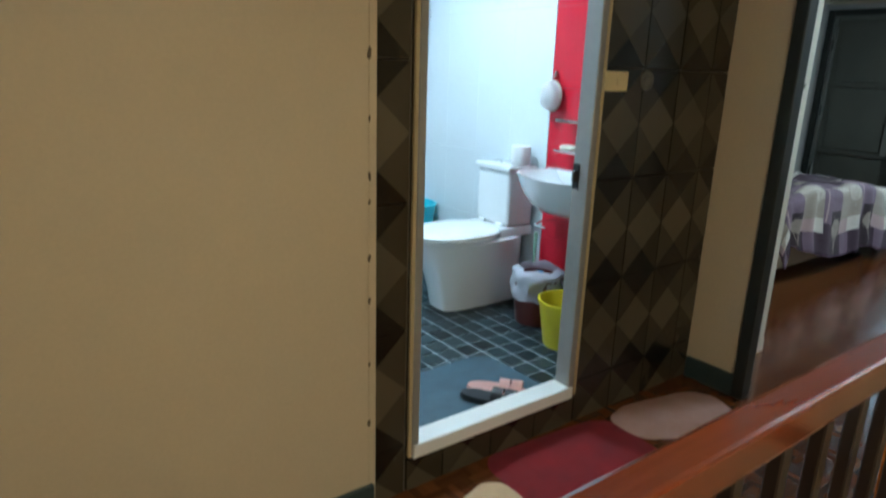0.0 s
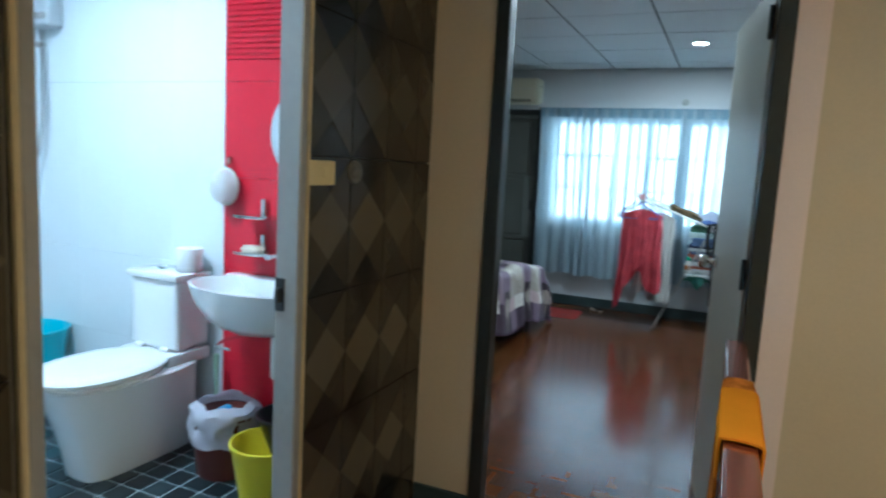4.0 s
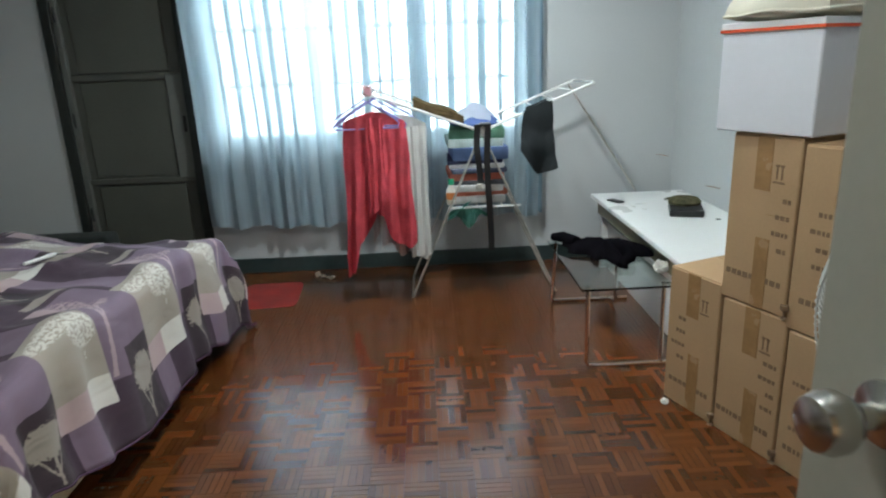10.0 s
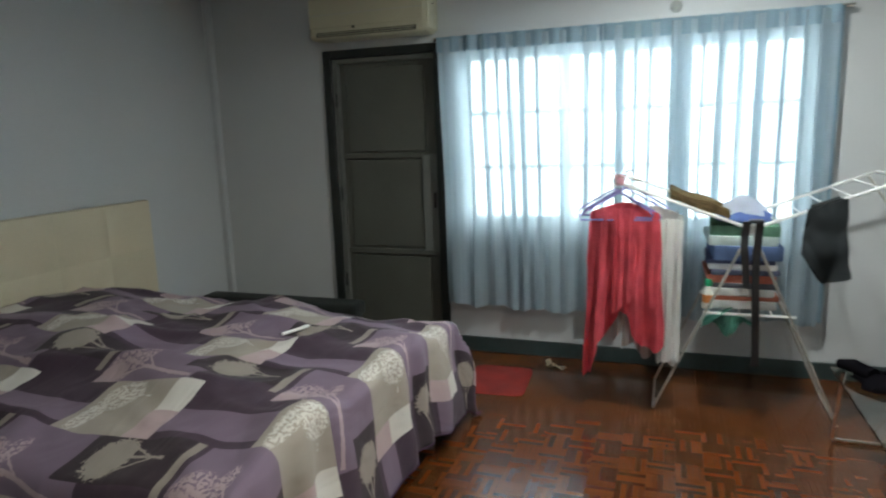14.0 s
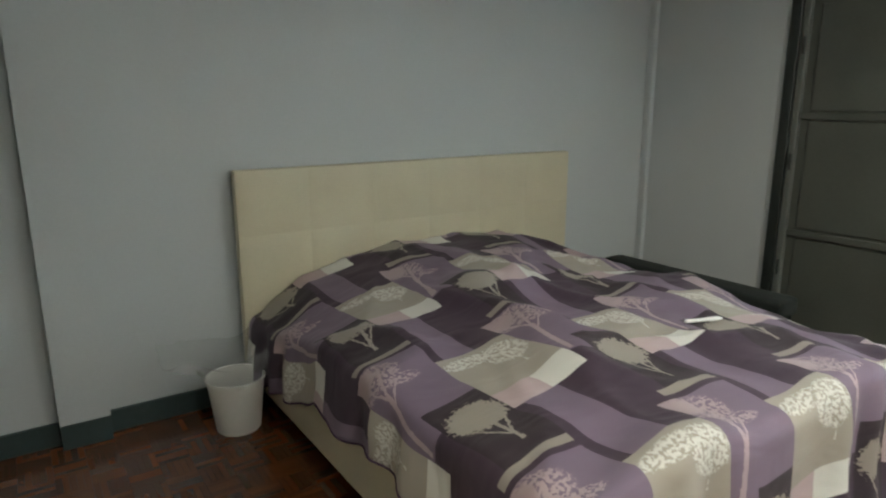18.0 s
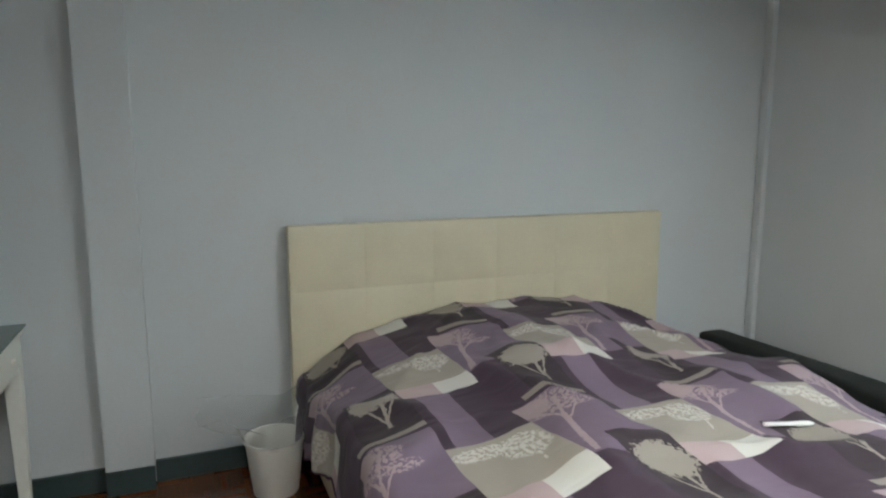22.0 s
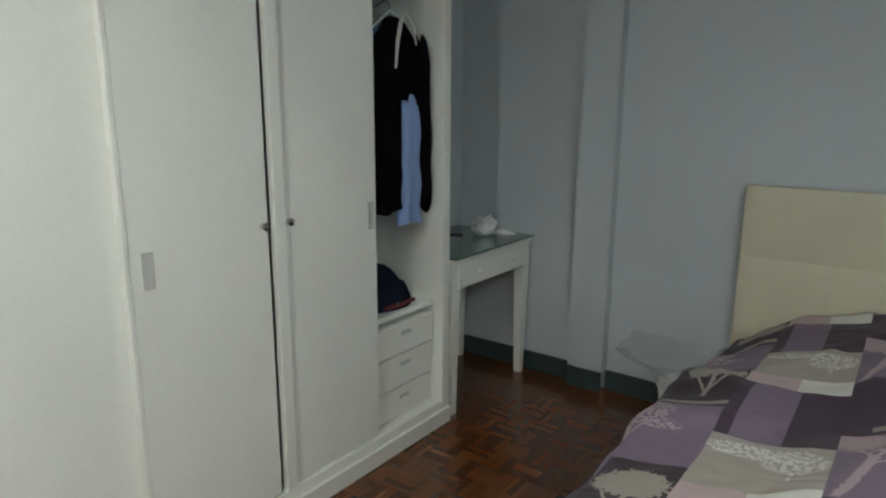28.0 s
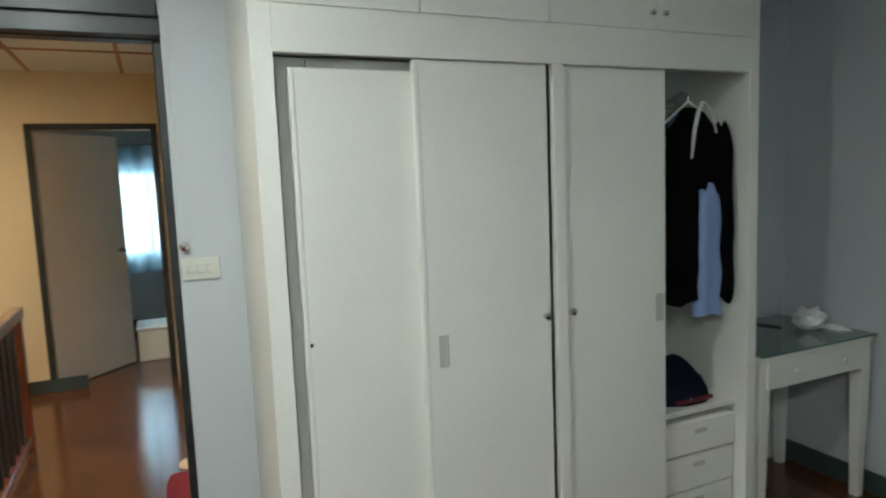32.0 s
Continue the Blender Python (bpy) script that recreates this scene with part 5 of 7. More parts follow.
def garment(half, length, depth, seed, flare=1.1):
    """A hanging jacket or shirt body: shoulders in the x-z plane, hanging down from z = 0."""
    def fn(u, v):
        a = 2 * math.pi * u
        w = half * (0.35 + 0.65 * min(1, v * 9) ** 0.6) * (1 + (flare - 1) * v)
        z = -0.10 * min(1.0, (abs(math.cos(a)) * w / half)) - length * v
        k = 1 + 0.10 * math.sin(7 * a + seed) * v + 0.12 * noise.noise(Vector((math.cos(a) * 2, v * 3, seed)))
        return (w * math.cos(a), depth * k * math.sin(a) * (0.5 + 0.5 * min(1, v * 6)), z)
    return sheet(fn, 36, 26)


def hanging(y0, y1, z0, z1, x, depth, seed, shoulder=0.0, nu=30, nv=30, taper=0.0):
    """A hanging piece of clothing seen from the front: a soft flattened tube between y0 and y1, from z1 down to z0."""
    def fn(u, v):
        a = 2 * math.pi * u
        c, sn = math.cos(a), math.sin(a)
        half, mid = (y1 - y0) / 2 * (1 - taper * (1 - v)), (y0 + y1) / 2
        k = min(1.0, v * 7) ** 0.5
        yy = mid - half * math.copysign(abs(c) ** 0.8, c) * (0.62 + 0.38 * k)
        xx = x + depth * sn * (0.35 + 0.65 * k) + 0.010 * math.sin(yy * 70 + seed) * v * max(0.0, sn) + 0.012 * noise.noise(Vector((yy * 16, v * 5, seed)))
        z = z1 - shoulder * abs(c) ** 1.6 - (z1 - shoulder * 0.5 - z0) * v + 0.008 * math.sin(yy * 37 + seed) * v
        return (xx, yy, z)
    bm = sheet(fn, nu, nv)
    bmesh.ops.remove_doubles(bm, verts=bm.verts, dist=0.0005)
    return bm


co = thing("jacket", "black jacket on a hanger in the open wardrobe bay", "jacket", (0, 0, 0))
part("body", hanging(2.88, 3.215, 1.36, 1.725, 3.075, 0.055, 1.0, 0.10), M_BLACKCL, co, smooth=True)
part("front", hanging(2.875, 3.085, 0.985, 1.50, 3.085, 0.05, 2.0, 0.0, taper=-0.02), M_BLACKCL, co, smooth=True)
part("sleeve", hanging(3.155, 3.236, 0.985, 1.67, 3.105, 0.044, 4.0, 0.05, taper=0.1), M_BLACKCL, co, smooth=True)
part("hanger", tube([(3.07, 2.90, 1.63), (3.07, 2.95, 1.67), (3.07, 3.06, 1.745), (3.07, 3.15, 1.69), (3.07, 3.2, 1.65)], 0.006, 8), M_WHITE, co, "white plastic hanger", smooth=True)
part("hook", tube([(3.07, 3.06, 1.745), (3.07, 3.06, 1.77), (3.04, 3.062, 1.785), (2.985, 3.064, 1.765), (2.95, 3.064, 1.756)], 0.003, 6), M_STEEL, co, smooth=True)
part("strap", tube([(3.125, 3.075, 1.735), (3.137, 3.045, 1.70), (3.142, 3.02, 1.63), (3.144, 3.005, 1.53)], [0.007, 0.008, 0.007, 0.004], 8), M_SHADE, co, "pale grey strap", smooth=True)
part("strap", tube([(3.125, 3.085, 1.735), (3.138, 3.115, 1.69), (3.142, 3.13, 1.62)], [0.006, 0.006, 0.003], 8), M_SHADE, co, "pale grey strap", smooth=True)
sh = thing("shirt", "light blue shirt hanging behind the black jacket", "shirt", (0, 0, 0))
part("body", hanging(3.055, 3.195, 0.925, 1.45, 3.105, 0.03, 6.0, 0.0, taper=0.35), M_BLUECL, sh, smooth=True)
part("collar", tube([(3.03, 3.0, 1.66), (3.03, 3.06, 1.70), (3.03, 3.12, 1.66)], 0.012, 8), M_BLUECL, sh, smooth=True)
part("shoulder", hanging(2.93, 3.18, 1.4, 1.68, 3.03, 0.02, 8.0, 0.08), M_BLUECL, sh, smooth=True)
for k in range(3):
    e = thing("shirt", "dark clothes hanging deeper in the wardrobe", "shirt", (2.95, 2.86 + 0.035 * k, 1.66), 80)
    part("body", garment(0.18, 0.52 + 0.03 * k, 0.02, 3.0 + k), M_NAVY, e, smooth=True)
    hanger(e, M_BLACK, 0.0, 0.005, 0.18)


def crumpled(r, h, seed):
    """A crumpled paper ball or tissue: sharp facets, ragged top."""
    bm = bmesh.new()
    bmesh.ops.create_icosphere(bm, subdivisions=3, radius=1.0)
    for v in bm.verts:
        p = v.co.copy()
        k = 1 + 0.45 * noise.noise(p * 1.7 + Vector((seed, 0, 0))) + 0.30 * abs(noise.noise(p * 4.1 + Vector((0, seed, 0)))) + 0.12 * noise.noise(p * 9)
        v.co = Vector((p.x * r * k, p.y * r * k, max(0.0, (p.z * 0.55 + 0.45) * h * k)))
    return bm


def lump(rx, ry, h, seed, n=26, m=10, rough=0.25):
    """A crumpled heap on a flat base."""
    bm = bmesh.new()
    rings = []
    for j in range(m + 1):
        f = j / m
        ring = []
        for k in range(n):
            a = 2 * math.pi * k / n
            w = 1 + rough * noise.noise(Vector((math.cos(a) * 1.8, math.sin(a) * 1.8, seed)))
            r = (1 - f ** 2.2) * w if j < m else 0.02
            z = h * f * (1 + 0.35 * noise.noise(Vector((math.cos(a) * 1.5 * r, math.sin(a) * 1.5 * r, seed + 4)))) + 0.12 * h * noise.noise(Vector((r * math.cos(a) * 5, r * math.sin(a) * 5, seed + 9)))
            ring.append(bm.verts.new((rx * r * math.cos(a), ry * r * math.sin(a), max(z, 0) if j else 0)))
        rings.append(ring)
    for a, b in zip(rings, rings[1:]):
        for k in range(n):
            bm.faces.new((a[k], a[(k + 1) % n], b[(k + 1) % n], b[k]))
    bm.faces.new(rings[0][::-1])
    bm.faces.new(rings[-1])
    return bm


e = thing("handbag", "dark navy bag lying on the wardrobe shelf", "bag", (3.0, 3.05, 0.576))
part("body", lump(0.12, 0.155, 0.17, 3.0, rough=0.15), M_NAVY, e, smooth=True)
part("red_trim", tube([(0.115, -0.09, 0.02), (0.125, 0.0, 0.022), (0.115, 0.09, 0.02)], 0.009, 8), mat("dark_red_trim", (0.12, 0.01, 0.012), 0.5), e, "dark red piping", smooth=True)
part("buckle", tube([(0.12, -0.03, 0.03), (0.13, -0.03, 0.03)], 0.008, 8), M_STEEL, e)
e = thing("paper_packet", "small white packet behind the bag on the shelf", "packet", (2.85, 2.90, 0.576))
part("packet", bx(-0.05, -0.04, 0, 0.05, 0.04, 0.17, 0.006), M_WHITE, e)

# ---- dressing table ----
dt = thing("dressing_table", "cream dressing table with a glass top beside the wardrobe", "dressing table", (0, 0, 0))
part("top", bx(XW + 0.01, 3.32, 0.715, 3.20, 4.01, 0.74, 0.003), M_CREAM, dt)
part("glass_top", bx(XW + 0.01, 3.315, 0.7405, 3.21, 4.012, 0.749, 0.002), mat("greenish_glass_sheet", (0.10, 0.16, 0.14), 0.05, var=0.05, bump=0, coat=0.5), dt, "greenish glass sheet")
part("apron", bx(3.175, 3.36, 0.60, 3.195, 3.97, 0.715, 0.002), M_CREAM, dt)
part("apron", bx(XW + 0.03, 3.985, 0.60, 3.175, 4.0, 0.715), M_CREAM, dt)
for x, y in ((3.16, 3.975), (3.16, 3.35), (XW + 0.05, 3.975), (XW + 0.05, 3.35)):
    bm = bmesh.new()
    rings = [[bm.verts.new((x + a * w, y + b * w, z)) for a, b in ((-1, -1), (1, -1), (1, 1), (-1, 1))] for z, w in ((0, 0.018), (0.58, 0.028), (0.715, 0.028))]
    for r0, r1 in zip(rings, rings[1:]):
        for k in range(4):
            bm.faces.new((r0[k], r0[(k + 1) % 4], r1[(k + 1) % 4], r1[k]))
    bm.faces.new(rings[0])
    bm.faces.new(rings[-1])
    part("leg", bm, M_CREAM, dt)
for y in (3.52, 3.82):
    part("drawer_knob", tube([(3.195, y, 0.655), (3.208, y, 0.655), (3.212, y, 0.655)], [0.008, 0.012, 0.005], 12), M_CREAM, dt, smooth=True)
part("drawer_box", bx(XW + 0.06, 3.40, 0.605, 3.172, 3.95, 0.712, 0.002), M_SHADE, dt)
part("back_board", bx(XW + 0.012, 3.36, 0.35, XW + 0.024, 3.96, 0.60), M_CREAM, dt)
e = thing("tissue", "crumpled white tissue on the dressing table", "tissue", (3.0, 3.86, 0.7495))
part("paper", crumpled(0.062, 0.082, 8.0), mat("white_tissue", (0.72, 0.72, 0.70), 0.9), e)
e = thing("cloth_scrap", "small white cloth beside the tissue", "cloth", (3.06, 3.95, 0.7495))
part("cloth", lump(0.06, 0.035, 0.02, 2.0, rough=0.4), M_WHITE, e, smooth=True)
e = thing("comb", "small dark comb on the dressing table", "comb", (2.86, 3.75, 0.7495), 20)
part("spine", bx(-0.07, -0.012, 0, 0.07, 0.012, 0.006, 0.002), M_BLACK, e)

# switch side knob with cord
e = thing("pull_cord", "small round knob with a thin cord on the bedroom wall", "cord", (XW, 1.268, 1.31))
part("knob", tube([(0.0, 0, 0), (0.012, 0, 0), (0.022, 0, 0), (0.027, 0, 0)], [0.008, 0.012, 0.015, 0.008], 14), M_STEEL, e, smooth=True)
part("cord", tube([(0.006, 0.0, 0.0), (0.004, -0.004, 0.4), (0.004, -0.008, 0.95)], 0.002, 5), M_PLASTW, e)

# ---- curtain ----
M_CURT = cloth("pale_blue_sheer_curtain", (0.435, 0.53, 0.59), 0.12, 0.50, var=0.06, scale=2, streak=0.07)
cu = thing("curtain", "pale blue pleated curtain closed over the bedroom window", "curtain", (0, 0, 0))
CY0, CY1, CZ0, CZ1 = 0.165, 2.305, 0.335, 1.985


FOLDS = ((0.22, 0.06), (0.31, 0.018), (0.40, 0.025), (0.51, 0.055), (0.61, 0.016), (0.70, 0.04), (0.79, 0.018), (0.91, 0.10), (1.06, 0.018), (1.14, 0.02), (1.23, 0.045), (1.32, 0.016), (1.41, 0.028), (1.575, 0.10), (1.70, 0.016), (1.79, 0.026), (1.87, 0.018), (1.94, 0.014), (2.02, 0.028), (2.11, 0.018), (2.23, 0.065))


def curtain_run(y0, y1):
    """The cloth's line across the window as (y, x) steps: flat stretches, and folds laid three layers deep."""
    run = [(y0, 0.0)]
    for c, w in FOLDS:
        if y0 + 0.05 < c < y1 - 0.02:
            run += [(c - w * 0.62, 0.0), (c + w * 0.42, -0.012), (c + w * 0.5, 0.004), (c + w * 0.42, 0.014), (c - w * 0.42, 0.018), (c - w * 0.5, 0.026), (c - w * 0.42, 0.032), (c + w * 0.62, 0.006)]
    run.append((y1, 0.0))
    fine = [run[0]]
    for a, b in zip(run, run[1:]):
        n = max(1, round(math.hypot(b[0] - a[0], b[1] - a[1]) / 0.008))
        fine += [(a[0] + (b[0] - a[0]) * k / n, a[1] + (b[1] - a[1]) * k / n) for k in range(1, n + 1)]
    return fine


def curtain_panel(y0, y1, lean):
    run = curtain_run(y0, y1)
    n = len(run) - 1

    def fn(u, v):
        y, dx = run[round(u * n)]
        grow = 0.25 + 0.75 * (1 - v) ** 0.7
        x = 6.905 + dx + 0.016 * grow * math.sin(y * 58 + 2.5 * math.sin(y * 7)) + 0.012 * (1 - v) * math.sin(y * 13 + 1) + 0.006 * noise.noise(Vector((y * 9, v * 3, 2)))
        z = CZ0 + (CZ1 - CZ0) * v + (1 - v) * (0.012 * math.sin(y * 23) + 0.01 * math.sin(y * 3.1))
        return (x, y + (lean + 0.03 * noise.noise(Vector((y * 2.5, v * 1.5, 8)))) * (1 - v) + 0.006 * (1 - v) * math.sin(y * 19), z)
    return sheet(fn, n, 14)


for y0, y1, lean in ((CY0, 0.86, 0.02), (0.85, 1.57, -0.005), (1.56, CY1, -0.03)):
    part("panel", curtain_panel(y0, y1, lean), M_CURT, cu, smooth=True)
M_HEAD = cloth("blue_curtain_heading", (0.27, 0.38, 0.46), 0.0, 0.12, var=0.06)
part("heading", sheet(lambda u, v: (6.905 + 0.012 * math.sin((CY0 + (CY1 - CY0) * u) * 62), CY0 + (CY1 - CY0) * u, CZ1 - 0.075 + 0.09 * v), 220, 3, 0.003), M_HEAD, cu, "blue heading tape", smooth=True)
part("rod", tube([(6.94, 0.10, 1.995), (6.94, 2.34, 1.995)], 0.011, 10), M_STEEL, cu, smooth=True)
for y in (0.12, 1.2, 2.32):
    part("bracket", tube([(6.94, y, 1.995), (XE, y, 2.005)], 0.007, 8), M_STEEL, cu)
part("side_return", sheet(lambda u, v: (6.915 + 0.07 * u, CY0 - 0.01 + 0.012 * math.sin(u * 20), CZ0 + 0.01 + (CZ1 - CZ0) * v), 14, 12), M_HEAD, cu, smooth=True)

# ---- air conditioner ----
M_AC = mat("aged_cream_plastic", (0.52, 0.50, 0.36), 0.4, var=0.05)
ac = thing("air_conditioner", "aged cream wall air conditioner above the balcony door", "air conditioner", (XE, 0, 0))
part("body", bx(-0.19, 2.335, 2.03, 0, 3.13, 2.285, 0.03, seg=3), M_AC, ac, smooth=True)
part("front_panel", bx(-0.20, 2.35, 2.10, -0.185, 3.115, 2.27, 0.008, seg=2), M_AC, ac, smooth=True)
part("panel_seam", bx(-0.2015, 2.36, 2.172, -0.199, 3.105, 2.177), M_SHADE, ac)
part("air_slot", bx(-0.194, 2.40, 2.045, -0.17, 3.07, 2.072), M_BLACK, ac, "dark air outlet")
for k in range(2):
    part("louvre", bx(-0.198, 2.41, 2.05 + 0.012 * k, -0.175, 3.06, 2.054 + 0.012 * k), M_AC, ac)
part("badge", bx(-0.203, 2.80, 2.085, -0.199, 2.82, 2.098), M_BLACK, ac)
part("end_cap", bx(-0.18, 2.325, 2.05, -0.01, 2.336, 2.275, 0.004), M_AC, ac)
part("screw", tube([(-0.10, 2.325, 2.2), (-0.10, 2.32, 2.2)], 0.006, 10), M_BLACK, ac)

# ---- drying rack and laundry ----
M_RACK = mat("white_enamelled_wire", (0.75, 0.76, 0.74), 0.3, var=0.05)
M_RUSTW = mat("worn_grey_tube", (0.42, 0.41, 0.37), 0.35, metal=0.4, var=0.25, scale=30)
RF, RB = 6.34, 6.80
rk = thing("drying_rack", "white folding clothes airer by the window, wings raised", "drying rack", (0, 0, 0))
MID, LEFT, RIGHT = (0.58, 0.945), (1.18, 1.165), (-0.02, 1.175)
for x in (RF, RB):
    part("wing_bar", tube([(x, *MID), (x, *LEFT)], 0.008, 8), M_RACK, rk, smooth=True)
    part("wing_bar", tube([(x, *MID), (x, *RIGHT)], 0.008, 8), M_RACK, rk, smooth=True)
    part("leg", tube([(x, MID[0], MID[1]), (x + (0.01 if x == RF else -0.06), 0.995, 0.012)], 0.0065, 8), M_RUSTW, rk, smooth=True)
    part("leg", tube([(x, MID[0], MID[1]), (x + (0.01 if x == RF else -0.06), 0.17, 0.012)], 0.0065, 8), M_RUSTW, rk, smooth=True)
    part("joint", bx(x - 0.014, MID[0] - 0.03, MID[1] - 0.03, x + 0.014, MID[0] + 0.03, MID[1] + 0.025, 0.008), M_RACK, rk, "white plastic hinge")
for y, z in (LEFT, RIGHT):
    part("end_bar", tube([(RF, y, z), (RB, y, z)], 0.008, 8), M_RACK, rk, smooth=True)
for k in range(1, 6):
    for a, b in ((MID, LEFT), (MID, RIGHT)):
        y, z = a[0] + (b[0] - a[0]) * k / 6, a[1] + (b[1] - a[1]) * k / 6
        part("line", tube([(RF, y, z), (RB, y, z)], 0.0035, 6), M_RACK, rk)
for y in (0.995, 0.17):
    part("foot_bar", tube([(RF + 0.01, y, 0.012), (RB - 0.06, y, 0.012)], 0.0065, 8), M_RUSTW, rk, smooth=True)
for k, x in enumerate((RF + 0.006, RB - 0.03)):
    part("shelf_bar", tube([(x, 0.775, 0.53), (x, 0.37, 0.53)], 0.007, 8), M_RACK, rk, smooth=True)
for k in range(6):
    part("shelf_wire", tube([(RF + 0.006, 0.40 + 0.07 * k, 0.531), (RB - 0.03, 0.40 + 0.07 * k, 0.531)], 0.0035, 6), M_RACK, rk)
part("hook_knob", bx(RF - 0.02, 1.155, 1.15, RF + 0.03, 1.20, 1.205, 0.012, seg=2), mat("dusty_pink_plastic", (0.45, 0.22, 0.24), 0.4), rk, "pink plastic hook")

M_REDCL = cloth("coral_red_crepe", (0.68, 0.105, 0.135), 0, 0.25, var=0.16, scale=9, grain=70, bump=0.7, dist=0.006)
M_WHITECL = cloth("white_cotton", (0.80, 0.81, 0.79), 0.0, 0.35, var=0.06)
M_PURPLE = mat("purple_plastic_hanger", (0.20, 0.17, 0.42), 0.35, var=0.1)


def hung(y0, y1, z1, bottom, x, amp, seed, nu=60, nv=46, shoulder=0.05, neck=1.0):
    """Cloth hanging in the y-z plane from z1; bottom(u) gives its lower hem."""
    def fn(u, v):
        y = y0 + (y1 - y0) * u
        top = z1 - shoulder * abs(2 * u - 1) ** 1.5
        z = top + (bottom(u) - top) * v
        w = amp * (0.25 + v) * math.sin(u * 19 + seed + 1.2 * math.sin(u * 6)) + amp * 0.9 * noise.noise(Vector((u * 4, v * 3, seed)))
        w += amp * 0.35 * math.sin(u * 47 + 5 * v + seed) * min(1, 3 * v) + amp * 0.5 * noise.noise(Vector((u * 11, v * 8, seed + 3)))
        pinch = (1 - 0.10 * math.sin(math.pi * min(1, v * 1.2))) * (neck + (1 - neck) * min(1.0, v / 0.28) ** 0.8)
        return (x + w, (y0 + y1) / 2 + (y - (y0 + y1) / 2) * pinch, z)
    return sheet(fn, nu, nv, 0.004)


def red_hem(u):
    pts = [(0, 0.17), (0.1, 0.19), (0.2, 0.36), (0.36, 0.44), (0.47, 0.53), (0.55, 0.52), (0.64, 0.40), (0.72, 0.35), (0.9, 0.335), (1, 0.36)]
    for (a, p), (b, q) in zip(pts, pts[1:]):
        if u <= b:
            return p + (q - p) * (u - a) / (b - a)
    return pts[-1][1]


rd = thing("dress", "coral red draped garment hanging on purple hangers from the airer", "garment", (0, 0, 0))
part("front", hung(1.345, 0.955, 1.075, red_hem, 6.285, 0.026, 0.4, neck=0.82), M_REDCL, rd, smooth=True)
part("back", hung(1.33, 0.97, 1.07, lambda u: red_hem(u) + 0.06, 6.33, 0.014, 2.4, neck=0.82), M_REDCL, rd, smooth=True)
part("sleeve", hung(1.20, 1.10, 1.05, lambda u: 0.52 + 0.08 * u, 6.262, 0.01, 4.0, 14, 24, 0.01), M_REDCL, rd, smooth=True)
for k, (x, y, rz) in enumerate(((6.27, 1.17, 92), (6.31, 1.20, 74), (6.345, 1.13, 104), (6.38, 1.19, 66), (6.42, 1.16, 110))):
    e = thing("hanger", "purple plastic clothes hanger hooked on the airer", "hanger", (x, y, 1.125 + 0.012 * (k % 3)), rz, "hangers on the airer")
    hanger(e, M_PURPLE, 0.0, 0.0, 0.19)
ws = thing("shirt", "white cotton shirt hanging beside the red garment", "shirt", (0, 0, 0))
part("body", hung(1.16, 0.88, 1.05, lambda u: 0.30 + 0.06 * math.sin(u * 5), 6.37, 0.016, 1.0), M_WHITECL, ws, smooth=True)
part("sleeve", hung(0.985, 0.875, 0.99, lambda u: 0.262 + 0.01 * u, 6.335, 0.012, 3.0, 16, 34, 0.01), M_WHITECL, ws, smooth=True)
M_PALEPINK = cloth("pale_pink_lining", (0.52, 0.42, 0.40), 0.05, 0.4)
e = thing("blouse", "pale pink blouse hanging behind the red garment", "blouse", (0, 0, 0))
part("body", hung(1.20, 1.0, 1.0, lambda u: 0.33 + 0.08 * math.sin(u * 6), 6.40, 0.012, 2.0), M_PALEPINK, e, smooth=True)

M_DKCL = cloth("charcoal_jersey", (0.030, 0.034, 0.036), 0, 0.03, var=0.25)
so = thing("shorts", "charcoal shorts folded over the airer wing", "shorts", (0, 0, 0))


def shorts_fn(u, v, side):
    y = 0.357 - 0.135 * u + 0.018 * v * (1 - u) - 0.03 * v * u - 0.01 * side
    zt = 1.035 + 0.052 * u
    hem = 0.205 + 0.15 * min(1.0, u / 0.45) - 0.02 * max(0.0, u - 0.5) + 0.012 * side
    z = zt + 0.008 - v * hem
    return (6.325 - 0.02 * side + 0.016 * math.sin(u * 8 + v * 4) * v + 0.02 * noise.noise(Vector((u * 3, v * 4, side))), y, z)


part("leg", sheet(lambda u, v: shorts_fn(u, v, 0), 12, 16, 0.012), M_DKCL, so, smooth=True)
part("leg", sheet(lambda u, v: shorts_fn(u, v, 1), 12, 16, 0.012), M_DKCL, so, smooth=True)
part("waist", tube([(6.32, 0.345, 1.05), (6.31, 0.29, 1.07), (6.32, 0.235, 1.092)], 0.014, 8), M_DKCL, so, smooth=True)
be = thing("belt", "black strap belt hanging from the airer hinge", "belt", (0, 0, 0))
for y, z0 in ((0.602, 0.66), (0.548, 0.285)):
    part("strap", sheet(lambda u, v: (6.31 + 0.004 * math.sin(v * 9), y - 0.017 + 0.034 * u + 0.008 * math.sin(v * 5), 0.985 - (0.985 - z0) * v), 3, 24, 0.006), M_BLACK, be, smooth=True)
part("fold", bx(6.30, 0.53, 0.975, 6.345, 0.595, 0.993, 0.006), M_BLACK, be)
part("buckle", bx(6.30, 0.585, 0.635, 6.308, 0.62, 0.668, 0.003), M_RUSTW, be, "dull metal buckle")
M_KHAKI = cloth("olive_brown_cotton", (0.12, 0.085, 0.045), 0, 0.05, var=0.35, scale=20)
kh = thing("folded_trousers", "olive brown trousers folded over the airer lines", "trousers", (6.5, 0.80, 1.04), 0)
for k in range(3):
    part("fold", sheet(lambda u, v: (-0.12 + 0.3 * v, 0.14 - 0.27 * u, 0.052 - 0.096 * u + 0.016 * k + 0.006 * math.sin(u * 9 + k)), 14, 10, 0.012), M_KHAKI, kh, smooth=True)
